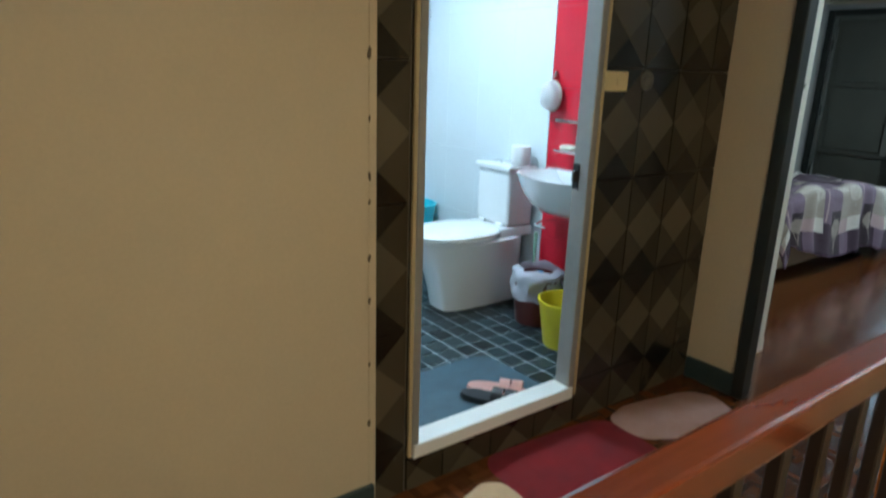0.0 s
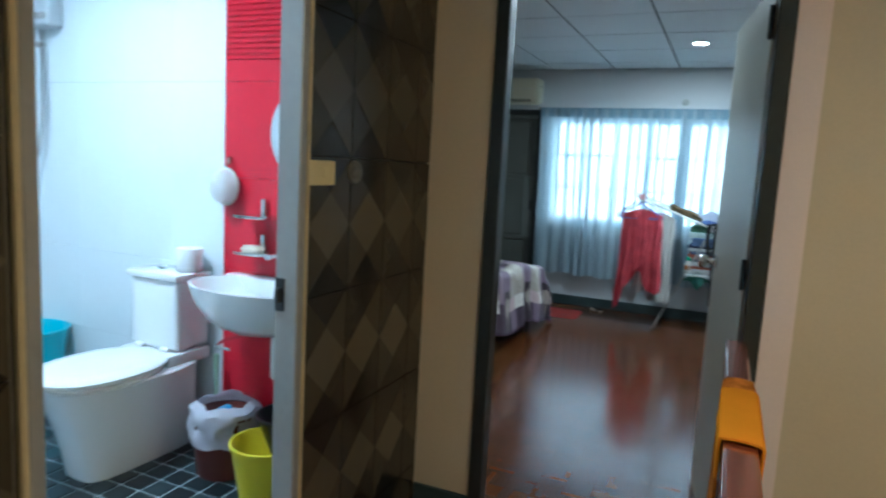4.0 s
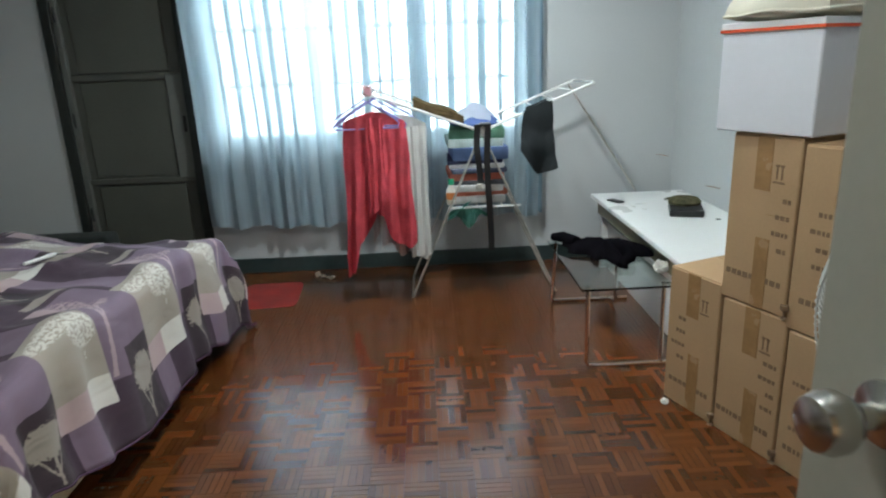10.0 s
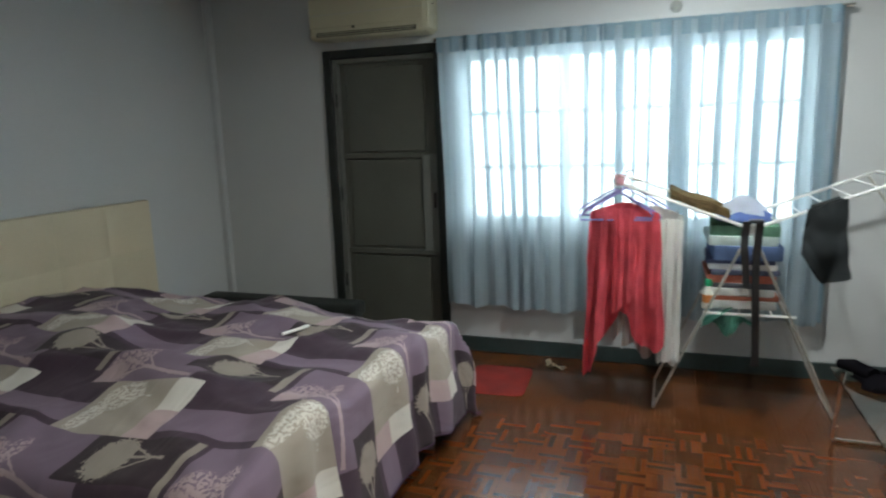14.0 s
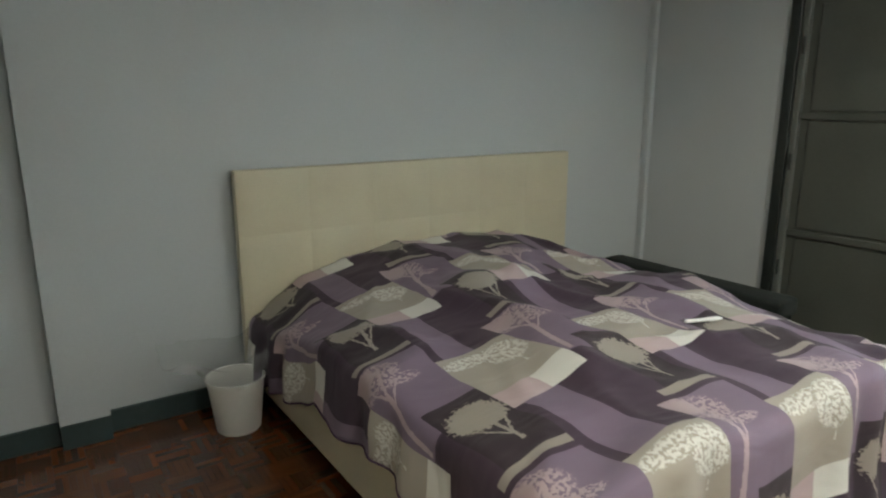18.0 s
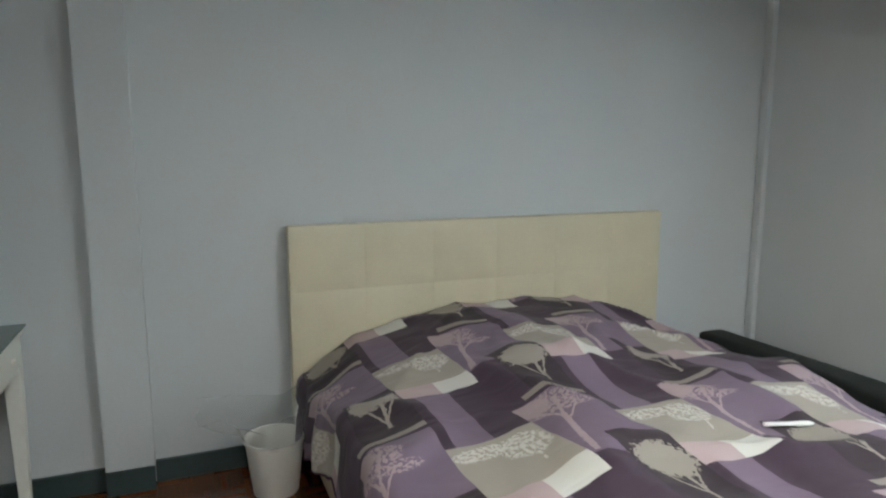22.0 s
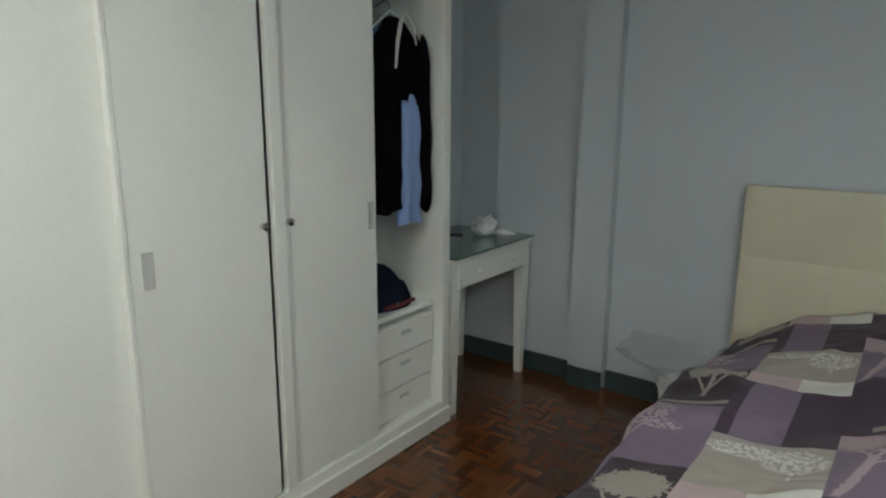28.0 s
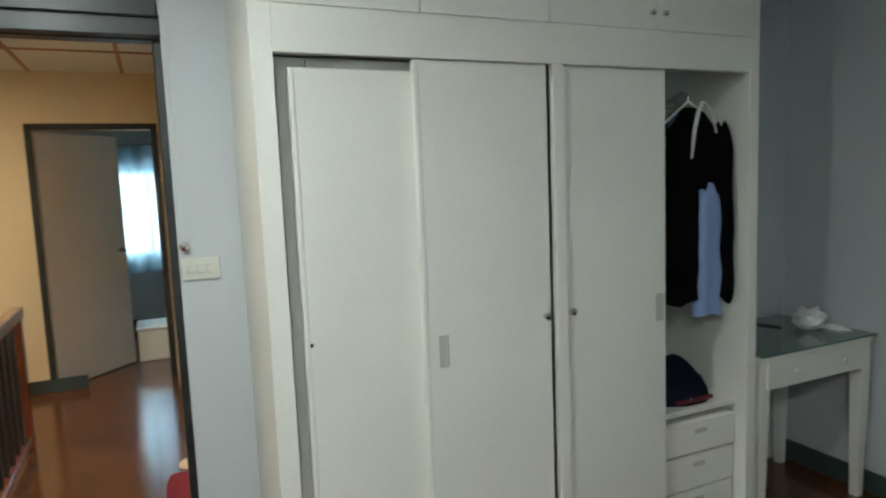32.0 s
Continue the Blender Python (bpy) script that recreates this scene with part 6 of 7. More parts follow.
pl = thing("cloth_bundle", "bundle of white and blue cloths on the airer", "cloth", (6.55, 0.60, 0.968))
part("blue_layer", lump(0.16, 0.13, 0.07, 2.0, rough=0.2), cloth("blue_terry", (0.10, 0.15, 0.36), 0, 0.1), pl, "blue layer", smooth=True)
part("white_layer", lump(0.14, 0.12, 0.115, 5.0, rough=0.25), cloth("pale_film", (0.55, 0.60, 0.70), 0.1, 0.4), pl, "pale bluish layer", smooth=True)
TOWELS = ((0.045, (0.55, 0.56, 0.55)), (0.03, (0.48, 0.10, 0.03)), (0.04, (0.58, 0.58, 0.56)), (0.03, (0.05, 0.05, 0.07)), (0.045, (0.50, 0.09, 0.03)), (0.03, (0.06, 0.08, 0.16)), (0.03, (0.60, 0.62, 0.62)), (0.025, (0.02, 0.03, 0.12)), (0.075, (0.07, 0.16, 0.40)), (0.05, (0.42, 0.55, 0.52)), (0.055, (0.10, 0.30, 0.18)))
z = 0.536
for k, (h, col) in enumerate(TOWELS):
    e = thing("folded_towel", "folded towel in a coloured stack on the airer shelf", "towel", (6.58 + 0.008 * math.sin(k * 2.1), 0.60 + 0.012 * math.sin(k * 3.7), z), 3 * math.sin(k * 1.7), "stack of towels")
    part("fold", bx(-0.17, -0.155, 0, 0.17, 0.155, h - 0.001, min(0.012, h * 0.4), seg=2), cloth("towel_terry", tuple(0.68 * c + 0.32 * (0.12 + 0.6 * sum(col) / 3) for c in col), 0, 0.05, var=0.15, scale=14), e, smooth=True)
    z += h - 0.004
bo = thing("bottle", "small clear bottle with a green cap on the airer shelf", "bottle", (6.42, 0.752, 0.536))
part("body", lathe([(0, 0), (0.026, 0), (0.028, 0.01), (0.028, 0.085), (0.012, 0.105), (0.012, 0.115), (0, 0.115)], 20), mat("milky_bottle", (0.60, 0.58, 0.52), 0.3), bo, smooth=True)
part("cap", lathe([(0.016, 0.112), (0.018, 0.115), (0.018, 0.145), (0, 0.148)], 18), mat("green_cap", (0.05, 0.45, 0.22), 0.35), bo, "green cap", smooth=True)
part("label", lathe([(0.0285, 0.03), (0.0285, 0.07)], 20), mat("orange_label", (0.5, 0.18, 0.05), 0.5), bo, "orange label")
e = thing("net", "green net bag hanging under the airer shelf", "net", (0, 0, 0))
part("mesh", hung(0.78, 0.55, 0.53, lambda u: 0.44 + 0.04 * math.sin(u * 9), 6.40, 0.02, 6.0, 20, 8), cloth("green_netting", (0.10, 0.28, 0.22), 0.35, 0.3), e, smooth=True)
e = thing("pole", "thin grey metal pole leaning from the desk to the airer", "pole", (0, 0, 0))
part("shaft", tube([(6.82, 0.02, 1.17), (6.815, -0.43, 0.483)], 0.006, 8), M_RUSTW, e, smooth=True)

# ---- glass coffee table, desk ----
gt = thing("coffee_table", "low coffee table with a clear glass top on chrome tubes", "coffee table", (0, 0, 0))
part("glass_top", bx(5.35, -0.125, 0.372, 6.12, 0.265, 0.382, 0.003), glass("table_glass", (0.82, 0.93, 0.9)), gt).visible_shadow = False
for x in (5.40, 6.20):
    part("leg", tube([(min(x, 6.08), 0.225, 0.371), (min(x, 6.08) + (0.0 if x < 6 else 0.1), 0.225, 0.03), (x, 0.215, 0.012), (x, 0.17, 0.01), (x, -0.2, 0.01)], 0.010, 10), M_CHROME, gt, smooth=True)
    part("back_leg", tube([(min(x, 6.08), -0.10, 0.371), (min(x, 6.08), -0.10, 0.03), (x, -0.105, 0.012)], 0.010, 10), M_CHROME, gt, smooth=True)
for y in (0.225, -0.10):
    part("pad", lathe([(0, 0), (0.018, 0), (0.018, 0.002), (0, 0.002)], 16, (5.40, y, 0.370)), M_CHROME, gt)
cl = thing("clothes", "black crumpled clothes on the glass table", "clothes", (5.88, 0.03, 0.383), 12)
part("fabric", lump(0.23, 0.15, 0.06, 6.0, 40, 12, 0.95), M_BLACKCL, cl, smooth=True)
part("sleeve", tube([(0.1, 0.1, 0.03), (0.2, 0.13, 0.035), (0.27, 0.15, 0.02)], [0.032, 0.03, 0.02], 12), M_BLACKCL, cl, smooth=True)
part("sleeve", tube([(-0.12, -0.06, 0.03), (-0.22, -0.02, 0.03), (-0.27, 0.06, 0.015)], [0.032, 0.028, 0.015], 12), M_BLACKCL, cl, smooth=True)

M_DESKW = mat("white_desk_laminate", (0.76, 0.77, 0.76), 0.3, var=0.03, grain=100, bump=0.05)
# apron board darkened, the shadow under the desk top put into its olive colour
M_OLIVE = mat("olive_shadowed_board", (0.22, 0.22, 0.14), 0.5, var=0.15)
de = thing("desk", "low white topped desk along the wall", "desk", (0, 0, 0))
part("top", bx(5.30, YS + 0.005, 0.455, 6.80, -0.14, 0.48, 0.003), M_DESKW, de)
part("apron", bx(5.32, -0.20, 0.36, 6.78, -0.18, 0.455, 0.002), M_OLIVE, de, "olive apron with the shadow under the top in its colour")
part("end_panel", bx(6.75, YS + 0.01, 0, 6.78, -0.20, 0.455), M_DESKW, de)
part("end_panel", bx(5.32, YS + 0.01, 0, 5.35, -0.20, 0.455), M_DESKW, de)
part("front_board", bx(5.35, -0.26, 0.0, 6.75, -0.24, 0.30, 0.002), M_DESKW, de)
e = thing("mobile_phone", "dark mobile phone lying on the desk", "phone", (6.54, -0.22, 0.4805), 25)
part("body", bx(-0.05, -0.024, 0, 0.05, 0.024, 0.009, 0.004, seg=2), M_BLACK, e)
e = thing("notebook", "thick black notebook lying on the desk", "book", (6.20, -0.50, 0.4805), -18)
part("cover", bx(-0.11, -0.085, 0, 0.11, 0.085, 0.035, 0.004), M_BLACK, e)
part("pages", bx(-0.107, -0.082, 0.006, 0.112, 0.082, 0.029), M_SHADE, e)
e = thing("cap", "olive drab cloth cap on the notebook", "cap", (6.27, -0.52, 0.516), 10)
part("crown", lathe([(0.085, 0), (0.088, 0.015), (0.07, 0.032), (0.03, 0.040), (0, 0.041)], 24), cloth("olive_drab", (0.09, 0.085, 0.05), 0, 0.05, var=0.4, scale=30), e, smooth=True)
part("peak", sheet(lambda u, v: (0.07 + 0.07 * v * math.sin(math.pi * u) ** 0.5, -0.07 + 0.14 * u, 0.012 - 0.008 * v), 14, 5, 0.004), cloth("olive_drab_peak", (0.08, 0.075, 0.045), 0, 0.05), e, smooth=True)
for k, (x, y, s) in enumerate(((6.40, -0.28, 0.02), (6.32, -0.32, 0.015), (6.02, -0.60, 0.012), (6.45, -0.36, 0.012))):
    e = thing("scrap", "small paper scrap on the desk", "paper", (x, y, 0.4805), 40 * k)
    part("paper", bx(-s, -s * 0.5, 0, s, s * 0.5, 0.004, 0.001), M_WHITE if k != 2 else M_BLACK, e)
e = thing("tissue", "small crumpled white tissue hanging at the desk edge", "tissue", (5.52, -0.125, 0.385))
part("paper", crumpled(0.03, 0.045, 4.0), M_WHITE, e)
e = thing("scrap", "crumpled white paper bit on the parquet", "paper", (5.07, 0.0, 0.001))
part("paper", crumpled(0.014, 0.018, 4.4), M_WHITE, e)
for x, y, rz in ((6.86, 1.62, 20), (6.80, 1.55, 60)):
    e = thing("paper", "torn pale paper on the floor by the skirting", "paper", (x, y, 0.008), rz)
    part("sheet", sheet(lambda u, v: (-0.05 + 0.1 * u, -0.02 + 0.04 * v, 0.006 * math.sin(u * 7 + v * 4) + 0.004), 8, 5, 0.001), mat("stained_paper", (0.42, 0.36, 0.27), 0.8, var=0.25, scale=40), e, smooth=True)

# ---- cartons ----
M_CARD = mat("brown_cardboard", (0.42, 0.275, 0.145), 0.75, var=0.10, scale=4, grain=120, bump=0.25)
M_TAPE = mat("brown_packing_tape", (0.32, 0.19, 0.085), 0.25, var=0.2, scale=12)
M_INK = mat("faded_black_ink", (0.19, 0.12, 0.065), 0.8, var=0.3, scale=60)
ROW, RZ = Vector((5.11, -0.03, 0)), math.degrees(math.atan2(0.37, 0.93))


def carton(s0, s1, z0, z1, depth, text, label, setback=0.0):
    """A taped carton in the row; s runs along the row's front, printed front face towards the room."""
    w, h = s1 - s0, z1 - z0
    d = Vector((-0.93, -0.37, 0)).normalized()
    nrm = Vector((d.y, -d.x, 0))
    o = ROW + d * s1 - nrm * setback
    e = thing("carton", label, "box", (o.x, o.y, z0), RZ, "stacked cartons")
    part("body", bx(0.001, -depth, 0, w - 0.001, 0, h - 0.004, 0.004), M_CARD, e)
    part("flap", bx(0.004, -depth + 0.004, h - 0.004, w - 0.004, -depth / 2 - 0.002, h - 0.0005), M_CARD, e)
    part("flap", bx(0.004, -depth / 2 + 0.002, h - 0.004, w - 0.004, -0.004, h - 0.0005), M_CARD, e)
    part("top_tape", bx(w * 0.5 - 0.03, -0.09, h - 0.001, w * 0.5 + 0.03, 0.0008, h), M_TAPE, e)
    part("front_tape", bx(w * 0.5 - 0.028, 0, h - 0.17, w * 0.5 + 0.03, 0.0012, h - 0.004), M_TAPE, e, "brown tape strip")
    part("front_tape", bx(w * 0.42 - 0.026, 0, 0.004, w * 0.42 + 0.026, 0.0012, h * 0.42), M_TAPE, e, "brown tape strip")
    # printed marks: broken bars of small blocks where the words cannot be read, arrows and a glass symbol
    rnd = random.Random(text)

    def row(x, z, hh, count, size):
        for _ in range(count):
            w2 = size * (0.6 + 0.8 * rnd.random())
            part("print", bx(x, 0.0002, z, x + w2, 0.0011, z + hh), M_INK, e)
            x += w2 + size * 0.35
            if x > w - 0.02:
                break
    for k in range(4):
        row(0.02 if text % 2 else w * 0.62, h * 0.64 - k * 0.052, 0.014, 2 + (k + text) % 3, 0.013)
    row(0.025, h * 0.16, 0.018, 11, 0.015)
    for xx in (0.24, 0.31):
        part("arrow", bx(w * xx - 0.003, 0.0002, h - 0.13, w * xx + 0.003, 0.0011, h - 0.085), M_INK, e)
        part("arrow_head", bx(w * xx - 0.007, 0.0002, h - 0.092, w * xx + 0.007, 0.0011, h - 0.085), M_INK, e)
    part("arrow_base", bx(w * 0.19, 0.0002, h - 0.142, w * 0.36, 0.0011, h - 0.136), M_INK, e)
    part("glass_symbol", lathe([(0, 0), (0.012, 0), (0.004, 0.006), (0.004, 0.02), (0.014, 0.03), (0.014, 0.045), (0, 0.045)], 10, (0, 0, 0)), M_INK, e)
    e.children[-1].matrix_local = Matrix.Translation((w * 0.85, 0.0008, h - 0.14)) @ Matrix.Diagonal((1, 0.08, 1, 1))
    return e


carton(-0.03, 0.215, 0, 0.545, 0.44, 0, "brown cardboard carton taped shut at the desk end")
carton(0.225, 0.478, 0, 0.505, 0.44, 1, "brown taped cardboard carton on the floor")
carton(0.485, 0.75, 0, 0.48, 0.44, 2, "brown taped cardboard carton on the floor")
carton(0.21, 0.462, 0.507, 1.062, 0.44, 3, "upright brown carton stacked on another carton")
carton(0.468, 0.75, 0.483, 1.05, 0.44, 4, "upright brown carton stacked on another carton", 0.0)
carton(0.76, 1.02, 0, 0.5, 0.40, 5, "brown taped cardboard carton on the floor", 0.02)
wb = thing("carton", "white carton with an orange rim line on the brown cartons", "box", (4.655, -0.205, 1.066), RZ + 3)
part("body", bx(0, -0.42, 0, 0.335, 0.0, 0.305, 0.004), mat("white_card", (0.70, 0.70, 0.74), 0.6, var=0.03), wb)
part("lid", bx(-0.004, -0.424, 0.305, 0.339, 0.004, 0.326, 0.003), mat("white_card_lid", (0.72, 0.71, 0.72), 0.6, var=0.03), wb)
part("stripe", bx(-0.0055, -0.4255, 0.298, 0.3405, 0.0055, 0.307), mat("orange_red_print", (0.70, 0.10, 0.03), 0.6), wb, "orange red line")
bg = thing("sack", "cream cloth sack lying on the white carton", "sack", (4.895, -0.326, 1.393), RZ + 3)


def sack(u, v):
    """A slack pillow: square in plan with drawn-out corners, plump in the middle."""
    a, b = 2 * math.pi * u, math.pi * (v - 0.5)
    cb = math.copysign(abs(math.cos(b)) ** 0.6, math.cos(b))
    ca, sa = math.cos(a), math.sin(a)
    r = 1 / max(abs(ca), abs(sa)) ** 0.75
    x, y = 0.185 * cb * ca * r, 0.225 * cb * sa * r
    edge = 1 - 0.62 * max(abs(x) / 0.22, abs(y) / 0.27) ** 2
    z = 0.02 + (0.15 * edge * max(0.0, math.sin(b)) ** 0.8 if b > 0 else 0.02 * math.sin(b))
    z += 0.022 * noise.noise(Vector((x * 7, y * 7, 2))) * (1 if b > 0 else 0) + 0.03 * max(0.0, -x / 0.2) * (1 if b > 0 else 0)
    return (x, y, max(z, 0.0))


M_CANVAS = cloth("cream_canvas", (0.74, 0.70, 0.58), 0, 0.1, var=0.1)
part("body", sheet(sack, 48, 20), M_CANVAS, bg, smooth=True)
part("seam", tube([(0.18 * math.cos(a) / max(abs(math.cos(a)), abs(math.sin(a))) ** 0.75 * 1.03, 0.22 * math.sin(a) / max(abs(math.cos(a)), abs(math.sin(a))) ** 0.75 * 1.03, 0.022 + 0.004 * math.sin(5 * a)) for a in np.linspace(0, 2 * math.pi, 49)[:-1]], 0.006, 6, closed=True), M_CANVAS, bg, smooth=True)

# ---- pedestal fan ----
M_FANG = mat("pale_grey_plastic", (0.50, 0.51, 0.48), 0.35, var=0.06)
def shared_mesh(name, bm, material):
    me = bpy.data.meshes.new(name)
    bm.to_mesh(me)
    bm.free()
    me.materials.append(material)
    return me


fn_ = thing("pedestal_fan", "pale grey pedestal fan with a cream hub badge", "fan", (3.93, 0.07, 0), -8)
part("base", lathe([(0, 0), (0.19, 0), (0.2, 0.01), (0.18, 0.03), (0.05, 0.05), (0.03, 0.07), (0, 0.07)], 32, (0, -0.12, 0)), M_FANG, fn_, smooth=True)
part("pole", tube([(0, -0.12, 0.06), (0, -0.12, 0.72)], 0.014, 12), M_STEEL, fn_, smooth=True)
part("motor", tube([(0, -0.20, 0.80), (0, -0.18, 0.80), (0, -0.08, 0.80), (0, -0.05, 0.80)], [0.03, 0.06, 0.07, 0.05], 20), M_FANG, fn_, smooth=True)
part("neck", bx(-0.025, -0.15, 0.70, 0.025, -0.09, 0.79, 0.008), M_FANG, fn_)
R = 0.215
for prof in ([(0.045, 0.05), (0.10, 0.052), (0.17, 0.035), (R - 0.01, 0.012), (R, 0.0)], [(0.06, -0.07), (0.13, -0.065), (R - 0.01, -0.02), (R, 0.0)]):
    side = part("cage_half", tube([((R + 0.004) * math.cos(a), -0.002 if prof[0][1] < 0 else 0.002, 0.80 + (R + 0.004) * math.sin(a)) for a in np.linspace(0, 2 * math.pi, 49)[:-1]], 0.003, 6, closed=True), M_FANG, fn_, smooth=True)
    wire = shared_mesh("wire", tube([(r, d, 0) for r, d in prof], 0.0014, 3), M_FANG)
    for k in range(64):
        ob = new("wire", wire)
        ob.parent = side
        ob.matrix_local = Matrix.Translation((0, 0, 0.80)) @ Matrix.Rotation(2 * math.pi * k / 64, 4, "Y")
for r, d in ((R, 0.0), (0.14, 0.045), (0.05, 0.05)):
    part("cage_ring", tube([(r * math.cos(a), d, 0.80 + r * math.sin(a)) for a in np.linspace(0, 2 * math.pi, 41)[:-1]], 0.005 if r == R else 0.002, 6, closed=True), M_FANG, fn_, smooth=True)
part("hub_badge", tube([(0, 0.046, 0.80), (0, 0.055, 0.80), (0, 0.062, 0.80)], [0.052, 0.05, 0.035], 28), mat("cream_orange_badge", (0.62, 0.40, 0.18), 0.35), fn_, "cream orange hub badge", smooth=True)
M_BLADE = glass("smoky_clear_plastic", (0.75, 0.82, 0.85), 0.15)
for k in range(3):
    def blade(u, v, k=k):
        a = 2 * math.pi * k / 3 + 1.0 * u
        r = 0.045 + 0.14 * v * (1 - 0.25 * (2 * u - 1) ** 2)
        return (r * math.cos(a), -0.02 + 0.03 * u, 0.80 + r * math.sin(a))
    part("blade", sheet(blade, 10, 8, 0.003), M_BLADE, fn_, smooth=True)
part("blade_hub", tube([(0, -0.05, 0.80), (0, 0.02, 0.80)], 0.045, 20), mat("grey_hub", (0.2, 0.21, 0.2), 0.4), fn_, smooth=True)

# ---- pieces: wall tiles, floor tiles, parquet ----
def clip(poly, x0, x1, z0, z1):
    for axis, lim, sign in ((0, x0, 1), (0, x1, -1), (1, z0, 1), (1, z1, -1)):
        out = []
        for i, p in enumerate(poly):
            q = poly[(i + 1) % len(poly)]
            a, b = sign * (p[axis] - lim), sign * (q[axis] - lim)
            if a >= 0:
                out.append(p)
            if (a > 1e-9 and b < -1e-9) or (a < -1e-9 and b > 1e-9):
                t = a / (a - b)
                out.append((p[0] + t * (q[0] - p[0]), p[1] + t * (q[1] - p[1])))
        poly = out
        if len(poly) < 3:
            return []
    return poly


TILE = [mat("tile_light_brown", (0.088, 0.072, 0.045), 0.22, var=0.18, scale=5, grain=30, bump=0.05, island=True), mat("tile_mid_brown", (0.050, 0.041, 0.026), 0.22, var=0.2, scale=5, grain=30, bump=0.05, island=True), mat("tile_dark_brown", (0.015, 0.012, 0.0085), 0.2, var=0.25, scale=5, grain=30, bump=0.05, island=True)]
TW, THT, TZ = 0.212, 0.392, 1.351


def diamond_tile(cx, z0, x0, x1, za, zb):
    """One wall tile, its face split into light, middle and dark lozenges; cut to x0..x1, za..zb."""
    bm = bmesh.new()
    cz = z0 + THT / 2
    a, b = TW / 2, THT / 4
    g = 0.002
    lx0, lx1, lz0, lz1 = max(cx - a + g, x0), min(cx + a - g, x1), max(z0 + g, za), min(z0 + THT - g, zb)
    if lx1 - lx0 < 0.012 or lz1 - lz0 < 0.012:
        return None
    faces = []
    loz = [(0, 0, 0)] + [(sx * a, sz * b, 1) for sx in (-1, 1) for sz in (-1, 1)] + [(0, sz * 2 * b, 2) for sz in (-1, 1)]
    for ox, oz, k in loz:
        mx, mz = cx + ox, cz + oz
        poly = clip([(mx - a, mz), (mx, mz - b), (mx + a, mz), (mx, mz + b)], lx0, lx1, lz0, lz1)
        if poly:
            f = bm.faces.new([bm.verts.new((x, YT - 0.004 - (0.0015 if k == 0 else 0.0007 if k == 1 else 0), z)) for x, z in poly])
            f.material_index = k
            faces.append(f)
    rim = [bm.verts.new((x, y, z)) for y in (YT - 0.0035, YT + 0.009) for x, z in ((lx0, lz0), (lx1, lz0), (lx1, lz1), (lx0, lz1))]
    for k in range(4):
        bm.faces.new((rim[k], rim[(k + 1) % 4], rim[4 + (k + 1) % 4], rim[4 + k])).material_index = 2
    f = bm.faces.new(rim[:4])
    f.material_index = 2
    return bm


def put_tile(bm):
    me = bpy.data.meshes.new("tile")
    bmesh.ops.recalc_face_normals(bm, faces=bm.faces)
    bm.to_mesh(me)
    bm.free()
    for m in TILE:
        me.materials.append(m)
    ob = new("tile", me)
    ob.parent = tile_wall


rows = [TZ + THT * k for k in range(-4, 3)]
for z0 in rows:
    za, zb = max(z0, 0.001), min(z0 + THT, 2.165)
    for cx in [0.968 + TW * k for k in range(0, 2)]:
        b = diamond_tile(cx, z0, 0.957, BATH[0] - 0.025, za, zb)
        if b:
            put_tile(b)
    for cx in [1.97 + TW * k for k in range(-1, 5)]:
        b = diamond_tile(cx, z0, BATH[1] + 0.031, XH - 0.001, za, zb)
        if b:
            put_tile(b)
    for cx in [1.97 - TW * k for k in range(0, 6)]:
        for lo, hi in ((0.001, BATH[2] - 0.032), (BATH[3] + 0.012, 2.165)):
            a0, b0 = max(za, lo), min(zb, hi)
            if b0 > a0:
                b = diamond_tile(cx, z0, BATH[0] - 0.023, BATH[1] + 0.029, a0, b0)
                if b:
                    put_tile(b)


def share(name, me, parent, loc):
    ob = new(name, me)
    ob.location = loc
    ob.parent = parent
    return ob


def tile_mesh(name, bm, material):
    me = bpy.data.meshes.new(name)
    bmesh.ops.recalc_face_normals(bm, faces=bm.faces)
    bm.to_mesh(me)
    bm.free()
    me.materials.append(material)
    return me


# bathroom wall tiles
for y0, y1, m in ((YT + 0.11, 2.068, M_BATHW), (2.07, 2.468, M_RED), (2.472, 3.98, M_BATHW)):
    n = max(1, round((y1 - y0) / 0.30))
    w = (y1 - y0) / n
    me = tile_mesh("wall_tile", bx(-0.006, 0.0003, 0.0003, 0.0, w - 0.0003, 0.3994, 0.0003), m)
    for j in range(n):
        for k in range(6):
            share("wall_tile", me, bath_east, (XH - 0.021, y0 + j * w, ZB - 0.01 + 0.40 * k))
trim_red = tile_mesh("ridge", bx(-0.013, 0.032, 0.0, -0.005, 0.426, 0.015, 0.0055, seg=3), M_RED)
for k in range(26):
    share("ridge_tile", trim_red, bath_east, (XH - 0.021, 2.04, 1.738 + 0.0219 * k))
# bathroom floor tiles
M_SLATE = mat("dark_slate_tile", (0.018, 0.030, 0.034), 0.35, var=0.45, scale=6, grain=50, bump=0.3, island=True)
S = 0.10
me = tile_mesh("floor_tile", bx(0.006, 0.006, -0.01, S - 0.006, S - 0.006, 0.0, 0.0015), M_SLATE)
left = bmesh.new()
for i in range(20):
    for j in range(24):
        x, y = 0.6 + S * i, YT + 0.1 + S * j
        if x > XH - 0.11 or y > 3.9:
            continue
        if x > 1.15 and y < 3.2:
            share("floor_tile", me, floor_bath, (x, y, ZB))
        else:
            bx(x + 0.006, y + 0.006, ZB - 0.01, x + S - 0.006, y + S - 0.006, ZB, bm=left)
tagged(part("floor_tiles", left, M_SLATE, floor_bath), kind="stuff")

# parquet: squares of five fingers, turned square by square
SQ = 0.115
FI = SQ / 5


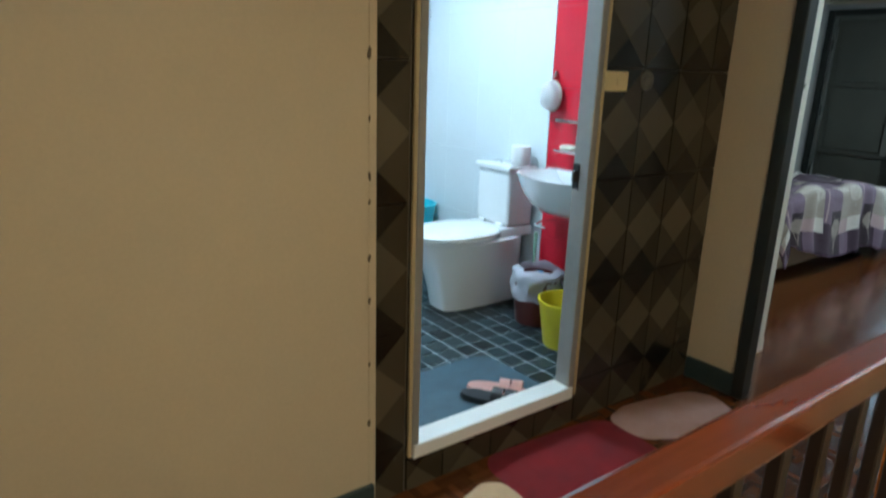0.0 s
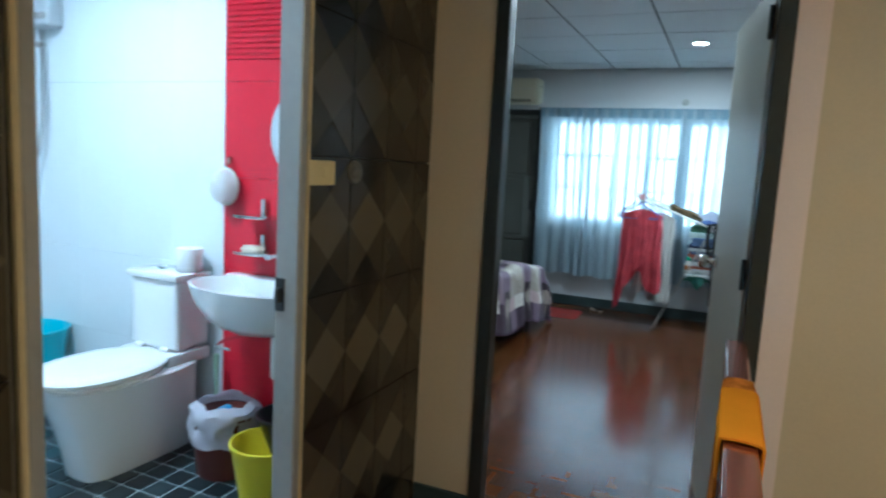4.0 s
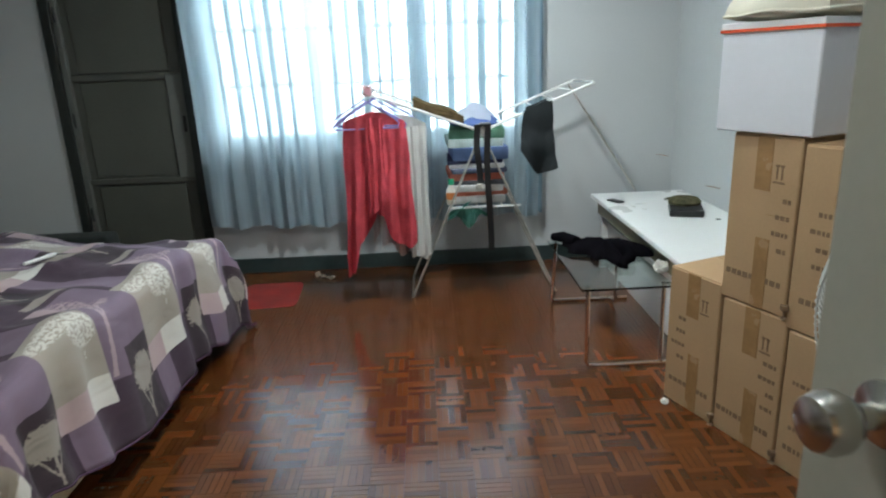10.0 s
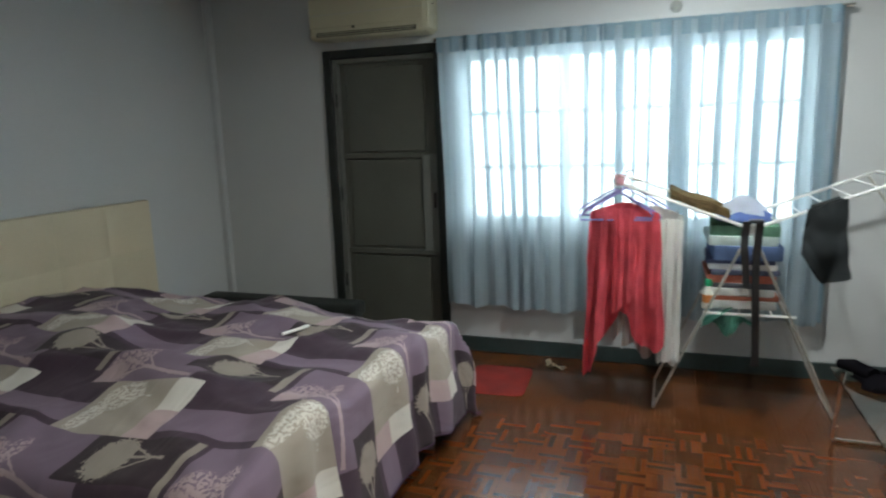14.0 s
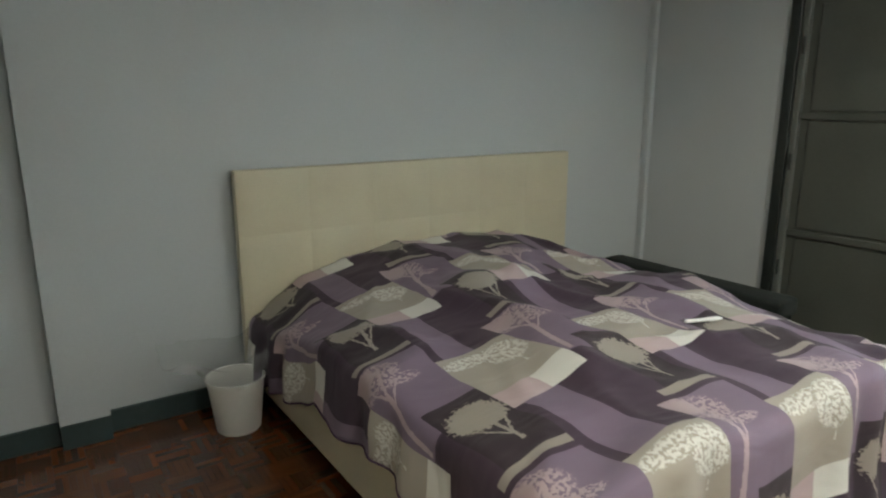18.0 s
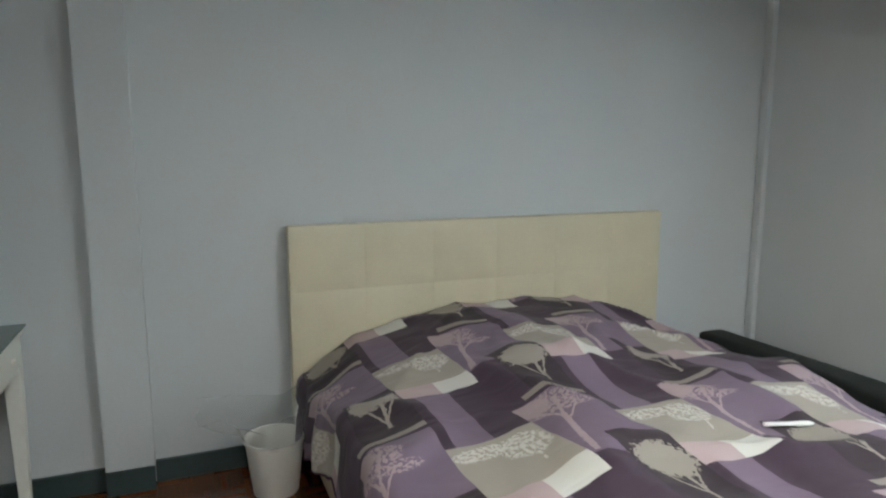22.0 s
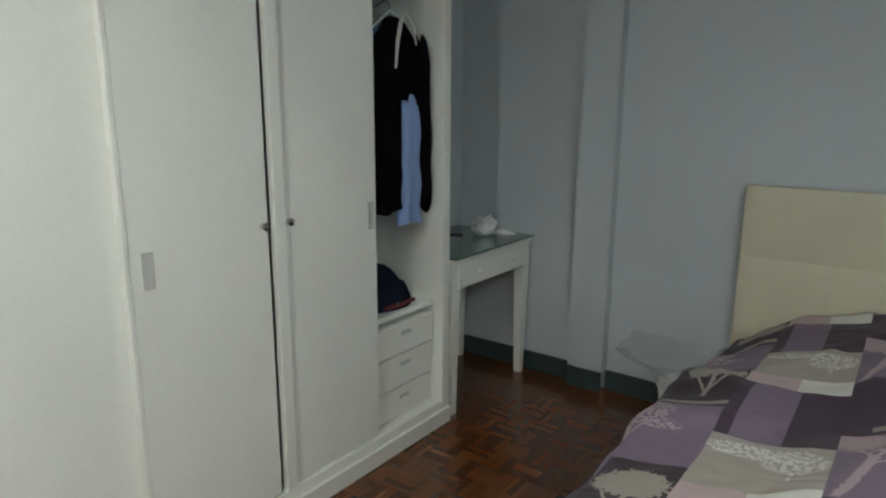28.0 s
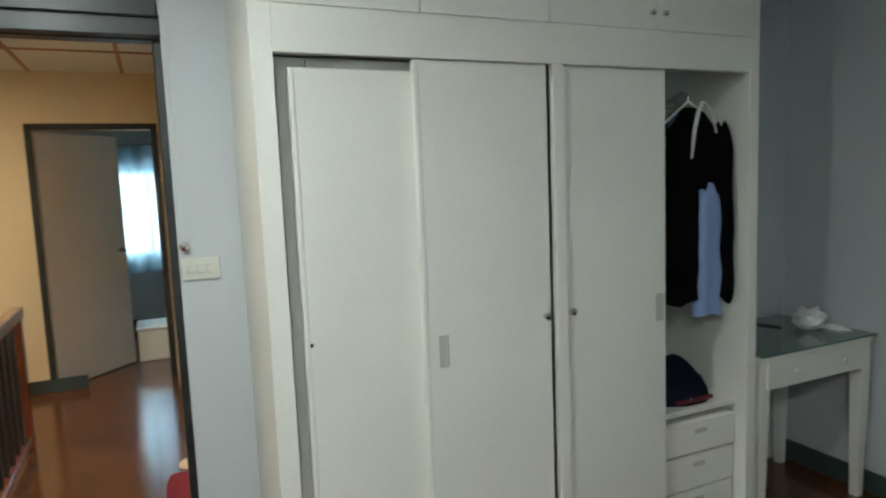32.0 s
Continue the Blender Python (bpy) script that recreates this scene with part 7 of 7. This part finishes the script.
def finger(x0, y0, x1, y1, verts, faces, z, tilt=(0.0, 0.0)):
    """One finger of wood; tilt is the rise of its face along x and y."""
    g, c = 0.0003, 0.0007
    b = len(verts)
    p, q = tilt[0] * (x1 - x0) / 2, tilt[1] * (y1 - y0) / 2
    verts += [(x0 + g, y0 + g, -0.004), (x1 - g, y0 + g, -0.004), (x1 - g, y1 - g, -0.004), (x0 + g, y1 - g, -0.004),
              (x0 + c, y0 + c, z - p - q), (x1 - c, y0 + c, z + p - q), (x1 - c, y1 - c, z + p + q), (x0 + c, y1 - c, z - p + q)]
    faces += [(b + 4, b + 5, b + 6, b + 7), (b, b + 1, b + 5, b + 4), (b + 1, b + 2, b + 6, b + 5), (b + 2, b + 3, b + 7, b + 6), (b + 3, b, b + 4, b + 7)]


def mesh_of(name, verts, faces, material):
    me = bpy.data.meshes.new(name)
    me.from_pydata(verts, [], faces)
    me.update()
    me.materials.append(material)
    return me


def parquet(x0, y0, x1, y1, parent, single, skip=lambda x, y: False):
    v, f = [], []
    shared = {}
    for i in range(math.ceil((x1 - x0) / SQ)):
        for j in range(math.ceil((y1 - y0) / SQ)):
            ax, ay = x0 + i * SQ, y0 + j * SQ
            if skip(ax, ay):
                continue
            bx1, by1 = min(ax + SQ, x1), min(ay + SQ, y1)
            for k in range(5):
                if (i + j) % 2:
                    r = (ax + k * FI, ay, min(ax + (k + 1) * FI, x1), by1)
                else:
                    r = (ax, ay + k * FI, bx1, min(ay + (k + 1) * FI, y1))
                if r[2] - r[0] < 0.006 or r[3] - r[1] < 0.006:
                    continue
                z, tilt = 0.0001 * random.random(), (random.gauss(0, 0.0016), random.gauss(0, 0.0016))
                if single(ax, ay) and bx1 - ax > SQ - 1e-4 and by1 - ay > SQ - 1e-4:
                    key = (i + j) % 2
                    if key not in shared:
                        vv, ff = [], []
                        finger(0, 0, r[2] - r[0], r[3] - r[1], vv, ff, 0.0)
                        shared[key] = mesh_of("parquet_finger", vv, ff, M_PARQ)
                    share("parquet_finger", shared[key], parent, (r[0], r[1], z)).rotation_euler = (tilt[1], -tilt[0], 0)
                else:
                    finger(*r, v, f, z, tilt)
    ob = new("parquet_fingers", mesh_of("parquet_fingers", v, f, M_PARQ))
    ob.parent = parent
    tagged(ob, kind="stuff")


parquet(XH - 0.03, YS, XE, YN, floor, lambda x, y: 3.55 < x < 4.45 and 0.25 < y < 1.1)
parquet(-3.3, -0.5, XH - 0.03, YT, floor_hall, lambda x, y: False, lambda x, y: x > 0.5 and y < 0.37)
